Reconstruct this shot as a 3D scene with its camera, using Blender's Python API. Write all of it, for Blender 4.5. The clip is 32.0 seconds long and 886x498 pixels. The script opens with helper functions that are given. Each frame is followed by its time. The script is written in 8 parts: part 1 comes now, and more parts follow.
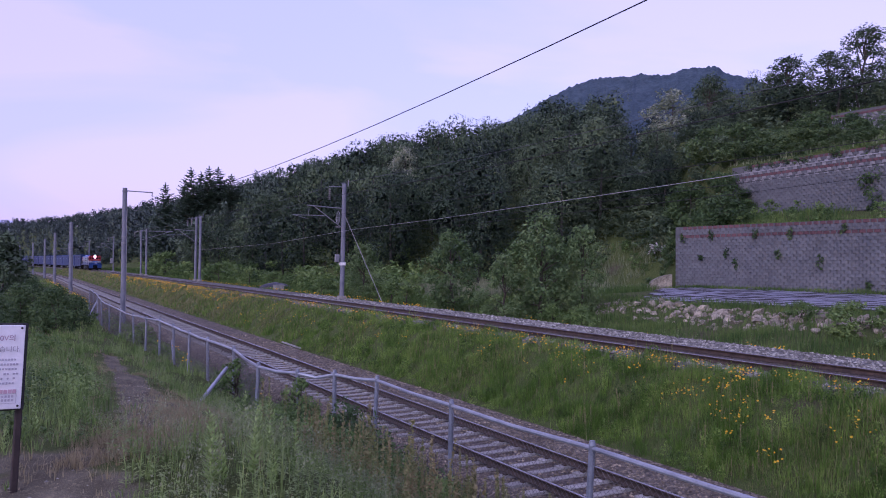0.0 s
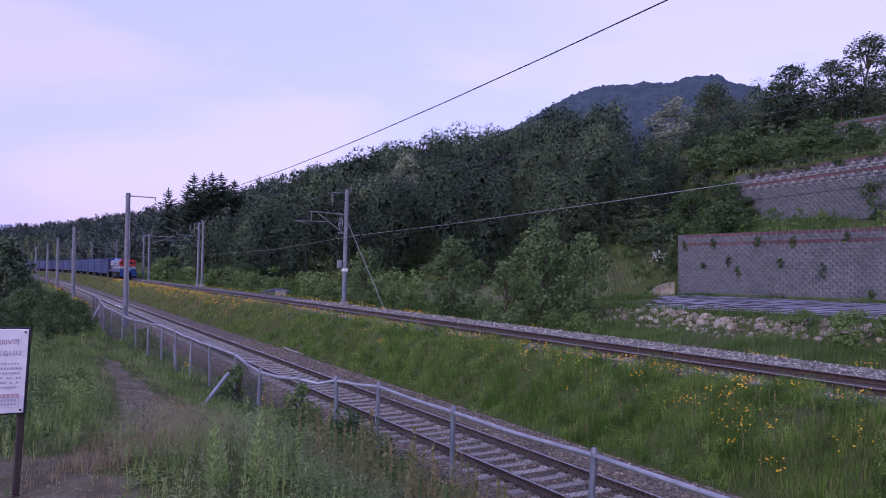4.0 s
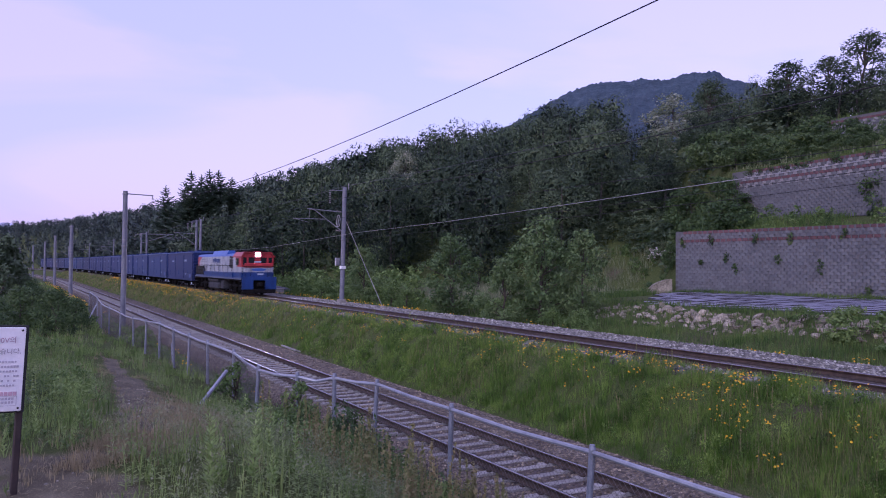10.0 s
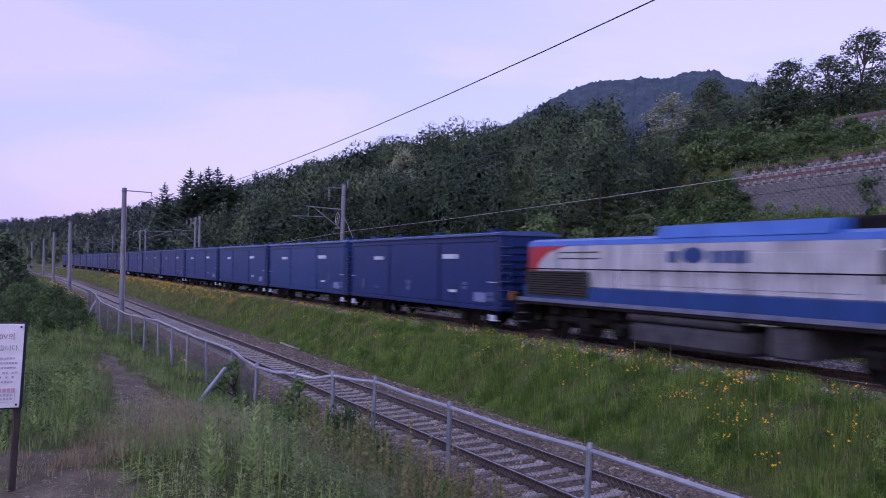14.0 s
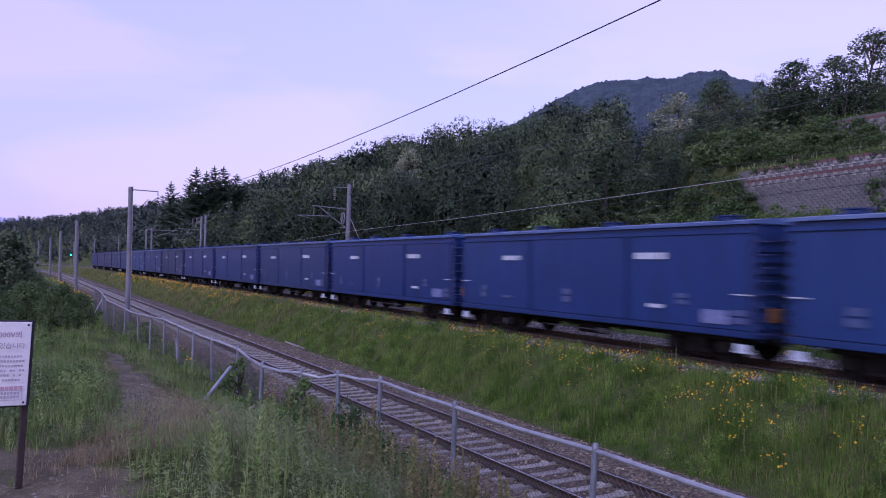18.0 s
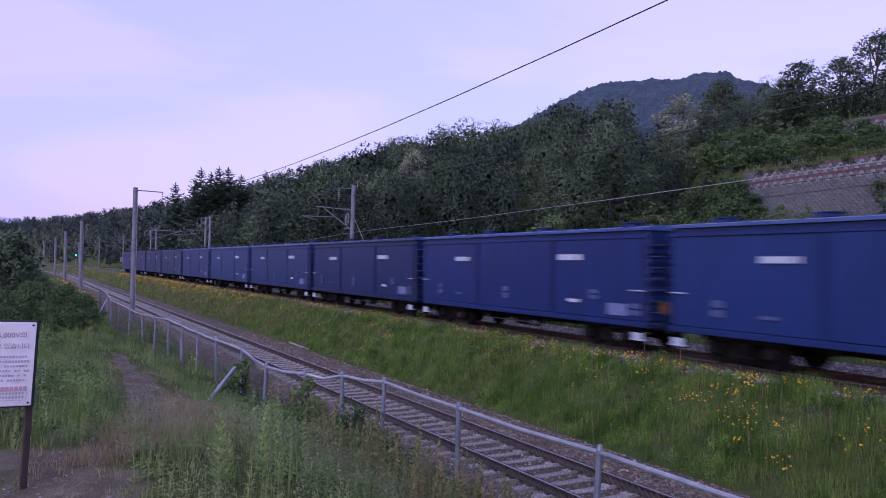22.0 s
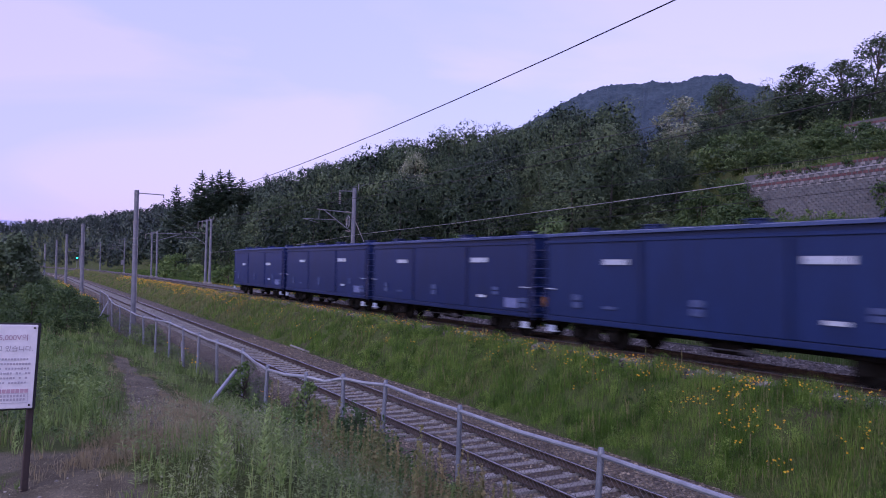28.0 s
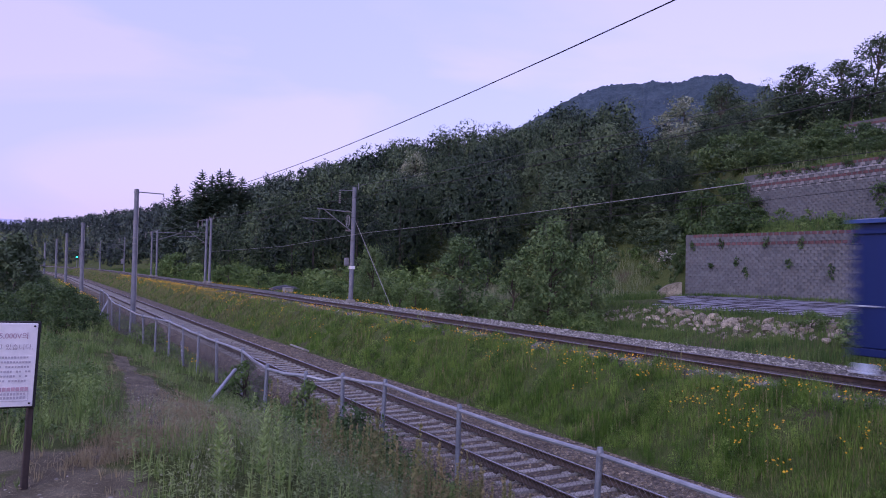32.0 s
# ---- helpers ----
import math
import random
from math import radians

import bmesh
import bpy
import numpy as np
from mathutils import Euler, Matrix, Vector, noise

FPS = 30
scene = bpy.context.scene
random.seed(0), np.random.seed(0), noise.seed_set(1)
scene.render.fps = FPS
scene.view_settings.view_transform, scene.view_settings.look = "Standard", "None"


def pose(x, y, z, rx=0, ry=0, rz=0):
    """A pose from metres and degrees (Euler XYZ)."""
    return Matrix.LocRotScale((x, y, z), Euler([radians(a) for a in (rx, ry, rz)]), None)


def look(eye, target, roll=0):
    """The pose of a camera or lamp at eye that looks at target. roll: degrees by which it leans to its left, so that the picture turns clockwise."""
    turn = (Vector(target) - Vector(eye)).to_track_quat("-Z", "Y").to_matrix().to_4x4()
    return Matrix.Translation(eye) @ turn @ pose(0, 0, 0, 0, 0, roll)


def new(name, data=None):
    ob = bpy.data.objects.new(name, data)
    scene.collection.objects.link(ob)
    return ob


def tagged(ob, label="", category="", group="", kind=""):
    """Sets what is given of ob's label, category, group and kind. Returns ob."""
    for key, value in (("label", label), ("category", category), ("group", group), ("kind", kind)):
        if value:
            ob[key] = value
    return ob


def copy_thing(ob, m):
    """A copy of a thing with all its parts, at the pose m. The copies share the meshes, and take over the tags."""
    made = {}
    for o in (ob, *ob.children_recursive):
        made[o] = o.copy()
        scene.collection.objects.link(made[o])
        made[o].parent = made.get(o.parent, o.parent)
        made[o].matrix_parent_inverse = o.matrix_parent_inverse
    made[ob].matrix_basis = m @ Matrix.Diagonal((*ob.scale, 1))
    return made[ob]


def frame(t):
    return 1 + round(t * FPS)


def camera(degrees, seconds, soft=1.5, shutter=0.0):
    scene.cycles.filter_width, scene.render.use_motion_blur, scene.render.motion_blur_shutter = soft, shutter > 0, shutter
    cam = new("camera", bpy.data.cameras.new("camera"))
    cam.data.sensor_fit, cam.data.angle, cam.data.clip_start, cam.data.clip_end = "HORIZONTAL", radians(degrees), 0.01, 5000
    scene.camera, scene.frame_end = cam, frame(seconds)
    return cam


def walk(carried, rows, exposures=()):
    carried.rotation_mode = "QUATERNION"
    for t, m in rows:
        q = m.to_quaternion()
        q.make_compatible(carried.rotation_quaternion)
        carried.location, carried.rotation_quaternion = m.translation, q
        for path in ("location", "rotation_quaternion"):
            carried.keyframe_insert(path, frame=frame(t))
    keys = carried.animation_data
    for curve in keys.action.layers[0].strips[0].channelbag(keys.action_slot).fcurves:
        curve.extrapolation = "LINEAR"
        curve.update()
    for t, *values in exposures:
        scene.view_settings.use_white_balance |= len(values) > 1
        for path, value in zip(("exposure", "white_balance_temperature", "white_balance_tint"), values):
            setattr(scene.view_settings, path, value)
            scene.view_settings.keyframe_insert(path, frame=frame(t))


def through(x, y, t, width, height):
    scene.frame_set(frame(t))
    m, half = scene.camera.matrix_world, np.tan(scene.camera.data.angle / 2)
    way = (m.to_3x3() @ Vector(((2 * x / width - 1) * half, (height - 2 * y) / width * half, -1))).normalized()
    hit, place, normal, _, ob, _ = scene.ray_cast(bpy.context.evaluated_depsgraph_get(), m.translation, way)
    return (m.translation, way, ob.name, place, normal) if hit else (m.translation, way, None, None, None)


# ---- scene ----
# ---- camera: held by hand on the bank above the near track ----
# World: y runs along the straight tracks, x across them, z = 0 at the near track's rail tops.
cam = camera(60.25, 32.0, soft=1.0, shutter=0.85)
walk(cam, [
    (0, pose(0.013, 0.005, 4.126, 90.92, -0.277, -29.325)),
    (0.5, pose(0.011, 0.002, 4.123, 90.99, -0.346, -29.281)),
    (1, pose(0.009, 0, 4.123, 91.037, -0.392, -29.248)),
    (1.5, pose(0.008, -0.004, 4.124, 91.08, -0.394, -29.223)),
    (2, pose(0.007, -0.004, 4.124, 91.135, -0.417, -29.199)),
    (2.5, pose(0.005, -0.001, 4.124, 91.203, -0.493, -29.184)),
    (3, pose(0.004, -0.001, 4.124, 91.295, -0.549, -29.173)),
    (3.5, pose(0.005, -0.003, 4.124, 91.41, -0.548, -29.154)),
    (5.5, pose(0.006, 0.013, 4.123, 91.39, -0.614, -29.202)),
    (6, pose(0.008, 0.008, 4.124, 91.335, -0.561, -29.203)),
    (6.5, pose(0.009, 0.004, 4.125, 91.285, -0.55, -29.217)),
    (7, pose(0.007, 0.001, 4.126, 91.241, -0.528, -29.23)),
    (7.5, pose(0.005, -0.001, 4.126, 91.209, -0.499, -29.241)),
    (8, pose(0.005, -0.001, 4.125, 91.193, -0.496, -29.259)),
    (8.5, pose(0.005, -0.001, 4.125, 91.196, -0.494, -29.28)),
    (9, pose(0.007, 0, 4.124, 91.214, -0.476, -29.295)),
    (9.5, pose(0.007, 0.001, 4.124, 91.222, -0.453, -29.307)),
    (10, pose(0.006, 0.001, 4.123, 91.215, -0.446, -29.323)),
    (10.5, pose(0.006, 0, 4.122, 91.22, -0.504, -29.341)),
    (11, pose(0.005, -0.002, 4.123, 91.249, -0.595, -29.36)),
    (11.5, pose(0.004, -0.001, 4.123, 91.272, -0.649, -29.372)),
    (12, pose(0.006, 0.004, 4.124, 91.257, -0.673, -29.387)),
    (12.5, pose(0.005, 0.005, 4.124, 91.209, -0.69, -29.408)),
    (13, pose(0.005, -0, 4.125, 91.157, -0.676, -29.412)),
    (13.5, pose(0.006, -0.005, 4.125, 91.109, -0.631, -29.404)),
    (14, pose(0.007, -0.004, 4.124, 91.055, -0.626, -29.399)),
    (14.5, pose(0.008, 0.004, 4.122, 90.981, -0.666, -29.389)),
    (16.5, pose(0.004, -0.002, 4.124, 90.906, -0.761, -29.232)),
    (17, pose(0.005, 0.006, 4.121, 90.971, -0.734, -29.159)),
    (17.5, pose(0.004, 0.005, 4.12, 91.014, -0.755, -29.081)),
    (18, pose(0.003, 0, 4.122, 91.035, -0.796, -29.008)),
    (18.5, pose(0.003, 0, 4.124, 91.066, -0.831, -28.949)),
    (19, pose(0.003, 0, 4.125, 91.107, -0.859, -28.895)),
    (19.5, pose(0.004, 0.002, 4.126, 91.127, -0.891, -28.847)),
    (20, pose(0.004, 0.005, 4.125, 91.131, -0.927, -28.814)),
    (20.5, pose(0.003, 0.003, 4.123, 91.139, -0.959, -28.783)),
    (21, pose(0.003, 0.004, 4.122, 91.141, -0.956, -28.753)),
    (21.5, pose(0.003, 0.006, 4.122, 91.129, -0.915, -28.729)),
    (22, pose(0.004, 0.008, 4.123, 91.102, -0.89, -28.708)),
    (22.5, pose(0.005, 0.009, 4.124, 91.081, -0.875, -28.696)),
    (23, pose(0.002, 0.007, 4.122, 91.096, -0.87, -28.679)),
    (23.5, pose(0.001, 0.008, 4.121, 91.134, -0.877, -28.663)),
    (24, pose(0.001, 0.008, 4.121, 91.171, -0.874, -28.67)),
    (24.5, pose(0.001, 0.005, 4.122, 91.201, -0.873, -28.684)),
    (25, pose(0.002, 0.002, 4.123, 91.227, -0.864, -28.685)),
    (25.5, pose(0.001, 0.003, 4.127, 91.24, -0.867, -28.685)),
    (27.5, pose(-0.001, 0.008, 4.124, 91.333, -0.99, -28.691)),
    (28, pose(0.001, 0.008, 4.122, 91.312, -0.911, -28.643)),
    (28.5, pose(0.001, 0.008, 4.12, 91.273, -0.851, -28.62)),
    (29, pose(0.001, 0.009, 4.12, 91.224, -0.83, -28.615)),
    (29.5, pose(0.001, 0.008, 4.12, 91.181, -0.834, -28.62)),
    (30, pose(0.001, 0.008, 4.122, 91.157, -0.891, -28.644)),
    (30.5, pose(0.001, 0.01, 4.123, 91.168, -0.972, -28.673)),
    (31, pose(0.001, 0.009, 4.123, 91.202, -0.992, -28.682)),
    (31.5, pose(0.001, 0.005, 4.122, 91.238, -0.993, -28.667)),
    (32, pose(-0.001, -0.004, 4.119, 91.28, -1.004, -28.65)),
], exposures=[(0, 0.06, 5350, 43), (9, 0.04, 5350, 43), (13, -0.01, 5350, 43), (32, -0.01, 5350, 43)])


# ---- dusk sky, overcast, with a weak wide sun behind the cloud ----
def make_world():
    world = bpy.data.worlds.new("dusk_sky")
    scene.world = world
    world.use_nodes = True
    nt = world.node_tree
    nt.nodes.clear()
    out = nt.nodes.new("ShaderNodeOutputWorld")
    sky = nt.nodes.new("ShaderNodeTexSky")
    sky.sky_type, sky.sun_disc = "NISHITA", False
    sky.sun_elevation, sky.sun_rotation = radians(12), radians(-120)
    sky.air_density, sky.dust_density = 1.2, 2.0
    bg1 = nt.nodes.new("ShaderNodeBackground")
    bg1.inputs["Strength"].default_value = 0.06
    nt.links.new(sky.outputs[0], bg1.inputs["Color"])
    geo = nt.nodes.new("ShaderNodeTexCoord")
    sep = nt.nodes.new("ShaderNodeSeparateXYZ")
    nt.links.new(geo.outputs["Generated"], sep.inputs[0])
    # cloud cover: a pale lilac sheet with soft pink and blue streaks
    mapping = nt.nodes.new("ShaderNodeMapping")
    mapping.inputs["Scale"].default_value = (1.2, 1.2, 4.5)
    mapping.inputs["Location"].default_value = (1.35, 0.9, 0.15)
    nt.links.new(geo.outputs["Generated"], mapping.inputs["Vector"])
    cloud = nt.nodes.new("ShaderNodeTexNoise")
    cloud.inputs["Scale"].default_value = 1.5
    cloud.inputs["Detail"].default_value = 5.0
    cloud.inputs["Roughness"].default_value = 0.5
    cloud.inputs["Distortion"].default_value = 0.4
    nt.links.new(mapping.outputs[0], cloud.inputs["Vector"])
    ramp = nt.nodes.new("ShaderNodeValToRGB")
    cr = ramp.color_ramp
    cr.elements[0].position, cr.elements[0].color = 0.44, SKY_BLUE
    cr.elements[1].position, cr.elements[1].color = 0.57, SKY_PINK
    nt.links.new(cloud.outputs["Fac"], ramp.inputs["Fac"])
    fade = nt.nodes.new("ShaderNodeValToRGB")
    fr = fade.color_ramp
    fr.elements[0].position, fr.elements[0].color = 0.0, SKY_LOW
    fr.elements[1].position, fr.elements[1].color = 0.35, (1, 1, 1, 1)
    nt.links.new(sep.outputs["Z"], fade.inputs["Fac"])
    mul = nt.nodes.new("ShaderNodeMix")
    mul.data_type, mul.blend_type = "RGBA", "MULTIPLY"
    mul.inputs["Factor"].default_value = 1.0
    nt.links.new(ramp.outputs[0], mul.inputs["A"])
    nt.links.new(fade.outputs[0], mul.inputs["B"])
    bg2 = nt.nodes.new("ShaderNodeBackground")
    bg2.inputs["Strength"].default_value = SKY_STRENGTH
    nt.links.new(mul.outputs["Result"], bg2.inputs["Color"])
    add = nt.nodes.new("ShaderNodeAddShader")
    nt.links.new(bg1.outputs[0], add.inputs[0])
    nt.links.new(bg2.outputs[0], add.inputs[1])
    nt.links.new(add.outputs[0], out.inputs[0])


SKY_BLUE = (0.625, 0.61, 0.92, 1)
SKY_PINK = (0.76, 0.662, 0.885, 1)
SKY_LOW = (1.0, 0.94, 1.0, 1)
SKY_STRENGTH = 0.76
make_world()

sun = new("evening_sun", bpy.data.lights.new("evening_sun", "SUN"))
sun.data.energy, sun.data.angle, sun.data.color = 1.35, radians(40), (0.97, 1.0, 0.93)
sun.matrix_world = look((-40, -25, 30), (0, 0, 0))


# ---- materials ----
def nodes_of(name):
    m = bpy.data.materials.new(name)
    m.use_nodes = True
    nt = m.node_tree
    return m, nt, nt.nodes["Principled BSDF"]


def noise_node(nt, scale, detail=4.0, rough=0.6, coord=None):
    n = nt.nodes.new("ShaderNodeTexNoise")
    n.inputs["Scale"].default_value = scale
    n.inputs["Detail"].default_value = detail
    n.inputs["Roughness"].default_value = rough
    if coord is not None:
        nt.links.new(coord, n.inputs["Vector"])
    return n


def ramp_node(nt, fac, stops):
    r = nt.nodes.new("ShaderNodeValToRGB")
    els = r.color_ramp.elements
    while len(els) < len(stops):
        els.new(0.5)
    for e, (p, c) in zip(els, stops):
        e.position, e.color = p, (*c, 1)
    nt.links.new(fac, r.inputs["Fac"])
    return r


def mix_node(nt, fac, a, b, blend="MIX"):
    m = nt.nodes.new("ShaderNodeMix")
    m.data_type, m.blend_type = "RGBA", blend
    for sock, v in (("Factor", fac), ("A", a), ("B", b)):
        if isinstance(v, (int, float)):
            m.inputs[sock].default_value = v
        elif isinstance(v, tuple):
            m.inputs[sock].default_value = (*v, 1)
        else:
            nt.links.new(v, m.inputs[sock])
    return m.outputs["Result"]


def bump_node(nt, height, strength, distance, bsdf):
    b = nt.nodes.new("ShaderNodeBump")
    b.inputs["Strength"].default_value = strength
    b.inputs["Distance"].default_value = distance
    nt.links.new(height, b.inputs["Height"])
    nt.links.new(b.outputs[0], bsdf.inputs["Normal"])


def surface(name, dark, light, scale=6.0, fine=60.0, rough=0.7, metal=0.0, bump=0.3, depth=0.01, vary=0.0, spec=0.4, tint=False, streak=1.0):
    """A worn surface: two scales of noise between two colours, with a fine relief."""
    m, nt, b = nodes_of(name)
    co = nt.nodes.new("ShaderNodeTexCoord").outputs["Object"]
    if streak != 1.0:
        run = nt.nodes.new("ShaderNodeMapping")
        run.inputs["Scale"].default_value = (1, 1, streak)
        nt.links.new(co, run.inputs["Vector"])
        co = run.outputs[0]
    big, small = noise_node(nt, scale, 5.0, 0.65, co), noise_node(nt, fine, 3.0, 0.6, co)
    blend = nt.nodes.new("ShaderNodeMath")
    blend.operation = "MULTIPLY_ADD"
    blend.inputs[1].default_value, blend.inputs[2].default_value = 0.4, -0.2
    nt.links.new(small.outputs["Fac"], blend.inputs[0])
    add = nt.nodes.new("ShaderNodeMath")
    nt.links.new(big.outputs["Fac"], add.inputs[0])
    nt.links.new(blend.outputs[0], add.inputs[1])
    col = ramp_node(nt, add.outputs[0], ((0.3, dark), (0.7, light))).outputs[0]
    if vary:
        info = nt.nodes.new("ShaderNodeObjectInfo")
        v = ramp_node(nt, info.outputs["Random"], ((0.0, (1 - vary,) * 3), (1.0, (1 + vary,) * 3))).outputs[0]
        col = mix_node(nt, 1.0, col, v, "MULTIPLY")
    if tint:
        col = mix_node(nt, 1.0, col, nt.nodes.new("ShaderNodeObjectInfo").outputs["Color"], "MULTIPLY")
    nt.links.new(col, b.inputs["Base Color"])
    b.inputs["Roughness"].default_value, b.inputs["Metallic"].default_value = rough, metal
    b.inputs["Specular IOR Level"].default_value = spec
    if bump:
        bump_node(nt, small.outputs["Fac"], bump, depth, b)
    return m


def plain(name, color, rough=0.5, metal=0.0, emit=0.0):
    m, nt, b = nodes_of(name)
    b.inputs["Base Color"].default_value = (*color, 1)
    b.inputs["Roughness"].default_value, b.inputs["Metallic"].default_value = rough, metal
    if emit:
        b.inputs["Emission Color"].default_value = (*color, 1)
        b.inputs["Emission Strength"].default_value = emit
    return m


def foliage(name, stops, rough=0.6, through=0.25, patch=0.25, obj=0.3, contrast=1.1, leaf=0.34):
    """Leaves and blades: a colour of its own for every leaf, shifted by tree and by patch."""
    m, nt, b = nodes_of(name)
    isl = nt.nodes.new("ShaderNodeNewGeometry").outputs["Random Per Island"]
    co = nt.nodes.new("ShaderNodeTexCoord").outputs["Object"]
    info = nt.nodes.new("ShaderNodeObjectInfo")
    big = noise_node(nt, patch, 3.0, 0.6, co)
    fine = noise_node(nt, patch * 6, 2.0, 0.6, co)

    def add_to(value, gain, base):
        f = nt.nodes.new("ShaderNodeMath")
        f.operation = "MULTIPLY_ADD"
        f.inputs[1].default_value = gain
        nt.links.new(value, f.inputs[0])
        if isinstance(base, float):
            f.inputs[2].default_value = base
        else:
            nt.links.new(base, f.inputs[2])
        return f.outputs[0]

    f1 = add_to(isl, leaf, 0.6 - leaf / 2 - contrast / 2 - 0.2 - obj / 2)
    f1 = add_to(big.outputs["Fac"], contrast, f1)
    f1 = add_to(fine.outputs["Fac"], 0.4, f1)
    f1 = add_to(info.outputs["Random"], obj, f1)
    # tone by plant; in full crowns it also carries painted inner shade
    plant_and_inner_shade = nt.nodes.new("ShaderNodeAttribute")
    plant_and_inner_shade.attribute_name = "plant_and_inner_shade"
    f1 = add_to(plant_and_inner_shade.outputs["Fac"], 1.0, f1)
    n = len(stops)
    col = ramp_node(nt, f1, [(0.1 + 0.8 * i / (n - 1), c) for i, c in enumerate(stops)]).outputs[0]
    nt.links.new(col, b.inputs["Base Color"])
    b.inputs["Roughness"].default_value = rough
    b.inputs["Specular IOR Level"].default_value = 0.25
    tr = nt.nodes.new("ShaderNodeBsdfTranslucent")
    nt.links.new(col, tr.inputs["Color"])
    mx = nt.nodes.new("ShaderNodeMixShader")
    mx.inputs[0].default_value = through
    nt.links.new(b.outputs[0], mx.inputs[1])
    nt.links.new(tr.outputs[0], mx.inputs[2])
    nt.links.new(mx.outputs[0], nt.nodes["Material Output"].inputs["Surface"])
    return m


def ground_material():
    """Earth with dry litter and green moss, patchy at two scales; bare soil where it is trodden."""
    m, nt, b = nodes_of("earth")
    co = nt.nodes.new("ShaderNodeTexCoord").outputs["Object"]
    big, mid, fine = noise_node(nt, 0.25, 4, 0.6, co), noise_node(nt, 3.0, 5, 0.7, co), noise_node(nt, 45, 4, 0.7, co)
    litter = noise_node(nt, 130, 2, 0.5, co)
    soil = ramp_node(nt, mid.outputs["Fac"], ((0.3, (0.05, 0.045, 0.028)), (0.7, (0.12, 0.108, 0.068)))).outputs[0]
    green = ramp_node(nt, fine.outputs["Fac"], ((0.3, (0.035, 0.05, 0.016)), (0.55, (0.075, 0.1, 0.03)), (0.75, (0.14, 0.125, 0.06)))).outputs[0]
    fac = ramp_node(nt, big.outputs["Fac"], ((0.30, (0, 0, 0)), (0.42, (1, 1, 1)))).outputs[0]
    turf = mix_node(nt, fac, soil, green)
    tread = ramp_node(nt, mid.outputs["Fac"], ((0.3, (0.085, 0.079, 0.056)), (0.7, (0.2, 0.185, 0.136)))).outputs[0]
    straw = ramp_node(nt, litter.outputs["Fac"], ((0.5, (0.75, 0.75, 0.75)), (0.68, (1.5, 1.42, 1.25)))).outputs[0]
    tread = mix_node(nt, 1.0, tread, straw, "MULTIPLY")
    at = nt.nodes.new("ShaderNodeAttribute")
    at.attribute_name = "worn"
    add = nt.nodes.new("ShaderNodeMath")
    add.operation = "ADD"
    nt.links.new(at.outputs["Fac"], add.inputs[0])
    nt.links.new(mid.outputs["Fac"], add.inputs[1])
    edge = ramp_node(nt, add.outputs[0], ((0.72, (0, 0, 0)), (0.98, (1, 1, 1)))).outputs[0]
    nt.links.new(mix_node(nt, edge, turf, tread), b.inputs["Base Color"])
    b.inputs["Roughness"].default_value = 0.95
    b.inputs["Specular IOR Level"].default_value = 0.1
    bump_node(nt, fine.outputs["Fac"], 0.8, 0.04, b)
    return m


def stone_bed_material(name, a, c, e, scale):
    """Crushed stone: cells of several greys, with dark joints and relief."""
    m, nt, b = nodes_of(name)
    co = nt.nodes.new("ShaderNodeTexCoord").outputs["Object"]
    v = nt.nodes.new("ShaderNodeTexVoronoi")
    v.inputs["Scale"].default_value = scale
    nt.links.new(co, v.inputs["Vector"])
    big = noise_node(nt, 0.8, 4, 0.6, co)
    sep = nt.nodes.new("ShaderNodeSeparateColor")
    nt.links.new(v.outputs["Color"], sep.inputs[0])
    col = ramp_node(nt, sep.outputs[0], ((0.0, a), (0.5, c), (1.0, e))).outputs[0]
    stain = ramp_node(nt, big.outputs["Fac"], ((0.35, (0.7, 0.62, 0.55)), (0.65, (1.05, 1.05, 1.05)))).outputs[0]
    nt.links.new(mix_node(nt, 1.0, col, stain, "MULTIPLY"), b.inputs["Base Color"])
    b.inputs["Roughness"].default_value = 0.9
    bump_node(nt, v.outputs["Distance"], 1.0, -0.03, b)
    return m


EARTH = ground_material()
GRASS = foliage("grass_blade", ((0.025, 0.056, 0.01), (0.09, 0.178, 0.025), (0.22, 0.325, 0.066)), 0.55, 0.35, 1.3, contrast=1.6)
WEED = foliage("weed_leaf", ((0.068, 0.112, 0.03), (0.145, 0.215, 0.062), (0.265, 0.345, 0.125)), 0.6, 0.3, 0.8)
DRY = foliage("dry_stalk", ((0.13, 0.112, 0.062), (0.23, 0.2, 0.115), (0.34, 0.3, 0.18)), 0.7, 0.2, 0.8)
SEED = foliage("rusty_seed_head", ((0.09, 0.125, 0.04), (0.165, 0.185, 0.07), (0.27, 0.225, 0.115)), 0.8, 0.25, 2.2, contrast=1.4, leaf=0.2)
PETAL = foliage("yellow_petal", ((0.62, 0.27, 0.006), (0.76, 0.42, 0.01), (0.82, 0.56, 0.03)), 0.5, 0.3, 0.8)
ROCK = surface("pale_rock", (0.07, 0.063, 0.046), (0.37, 0.335, 0.25), 1.8, 14, 0.9, bump=0.8, depth=0.04, vary=0.38)
FILM = surface("mulch_film", (0.085, 0.09, 0.12), (0.27, 0.28, 0.34), 1.4, 9, 0.35, bump=0.8, depth=0.03)
BALLAST = stone_bed_material("ballast", (0.03, 0.03, 0.027), (0.09, 0.091, 0.081), (0.24, 0.24, 0.222), 15)
BALLAST_NEAR = stone_bed_material("weathered_ballast", (0.027, 0.021, 0.013), (0.088, 0.072, 0.048), (0.235, 0.203, 0.148), 15)
IRON_BALLAST = stone_bed_material("iron_stained_ballast", (0.018, 0.013, 0.01), (0.05, 0.038, 0.029), (0.125, 0.1, 0.078), 15)
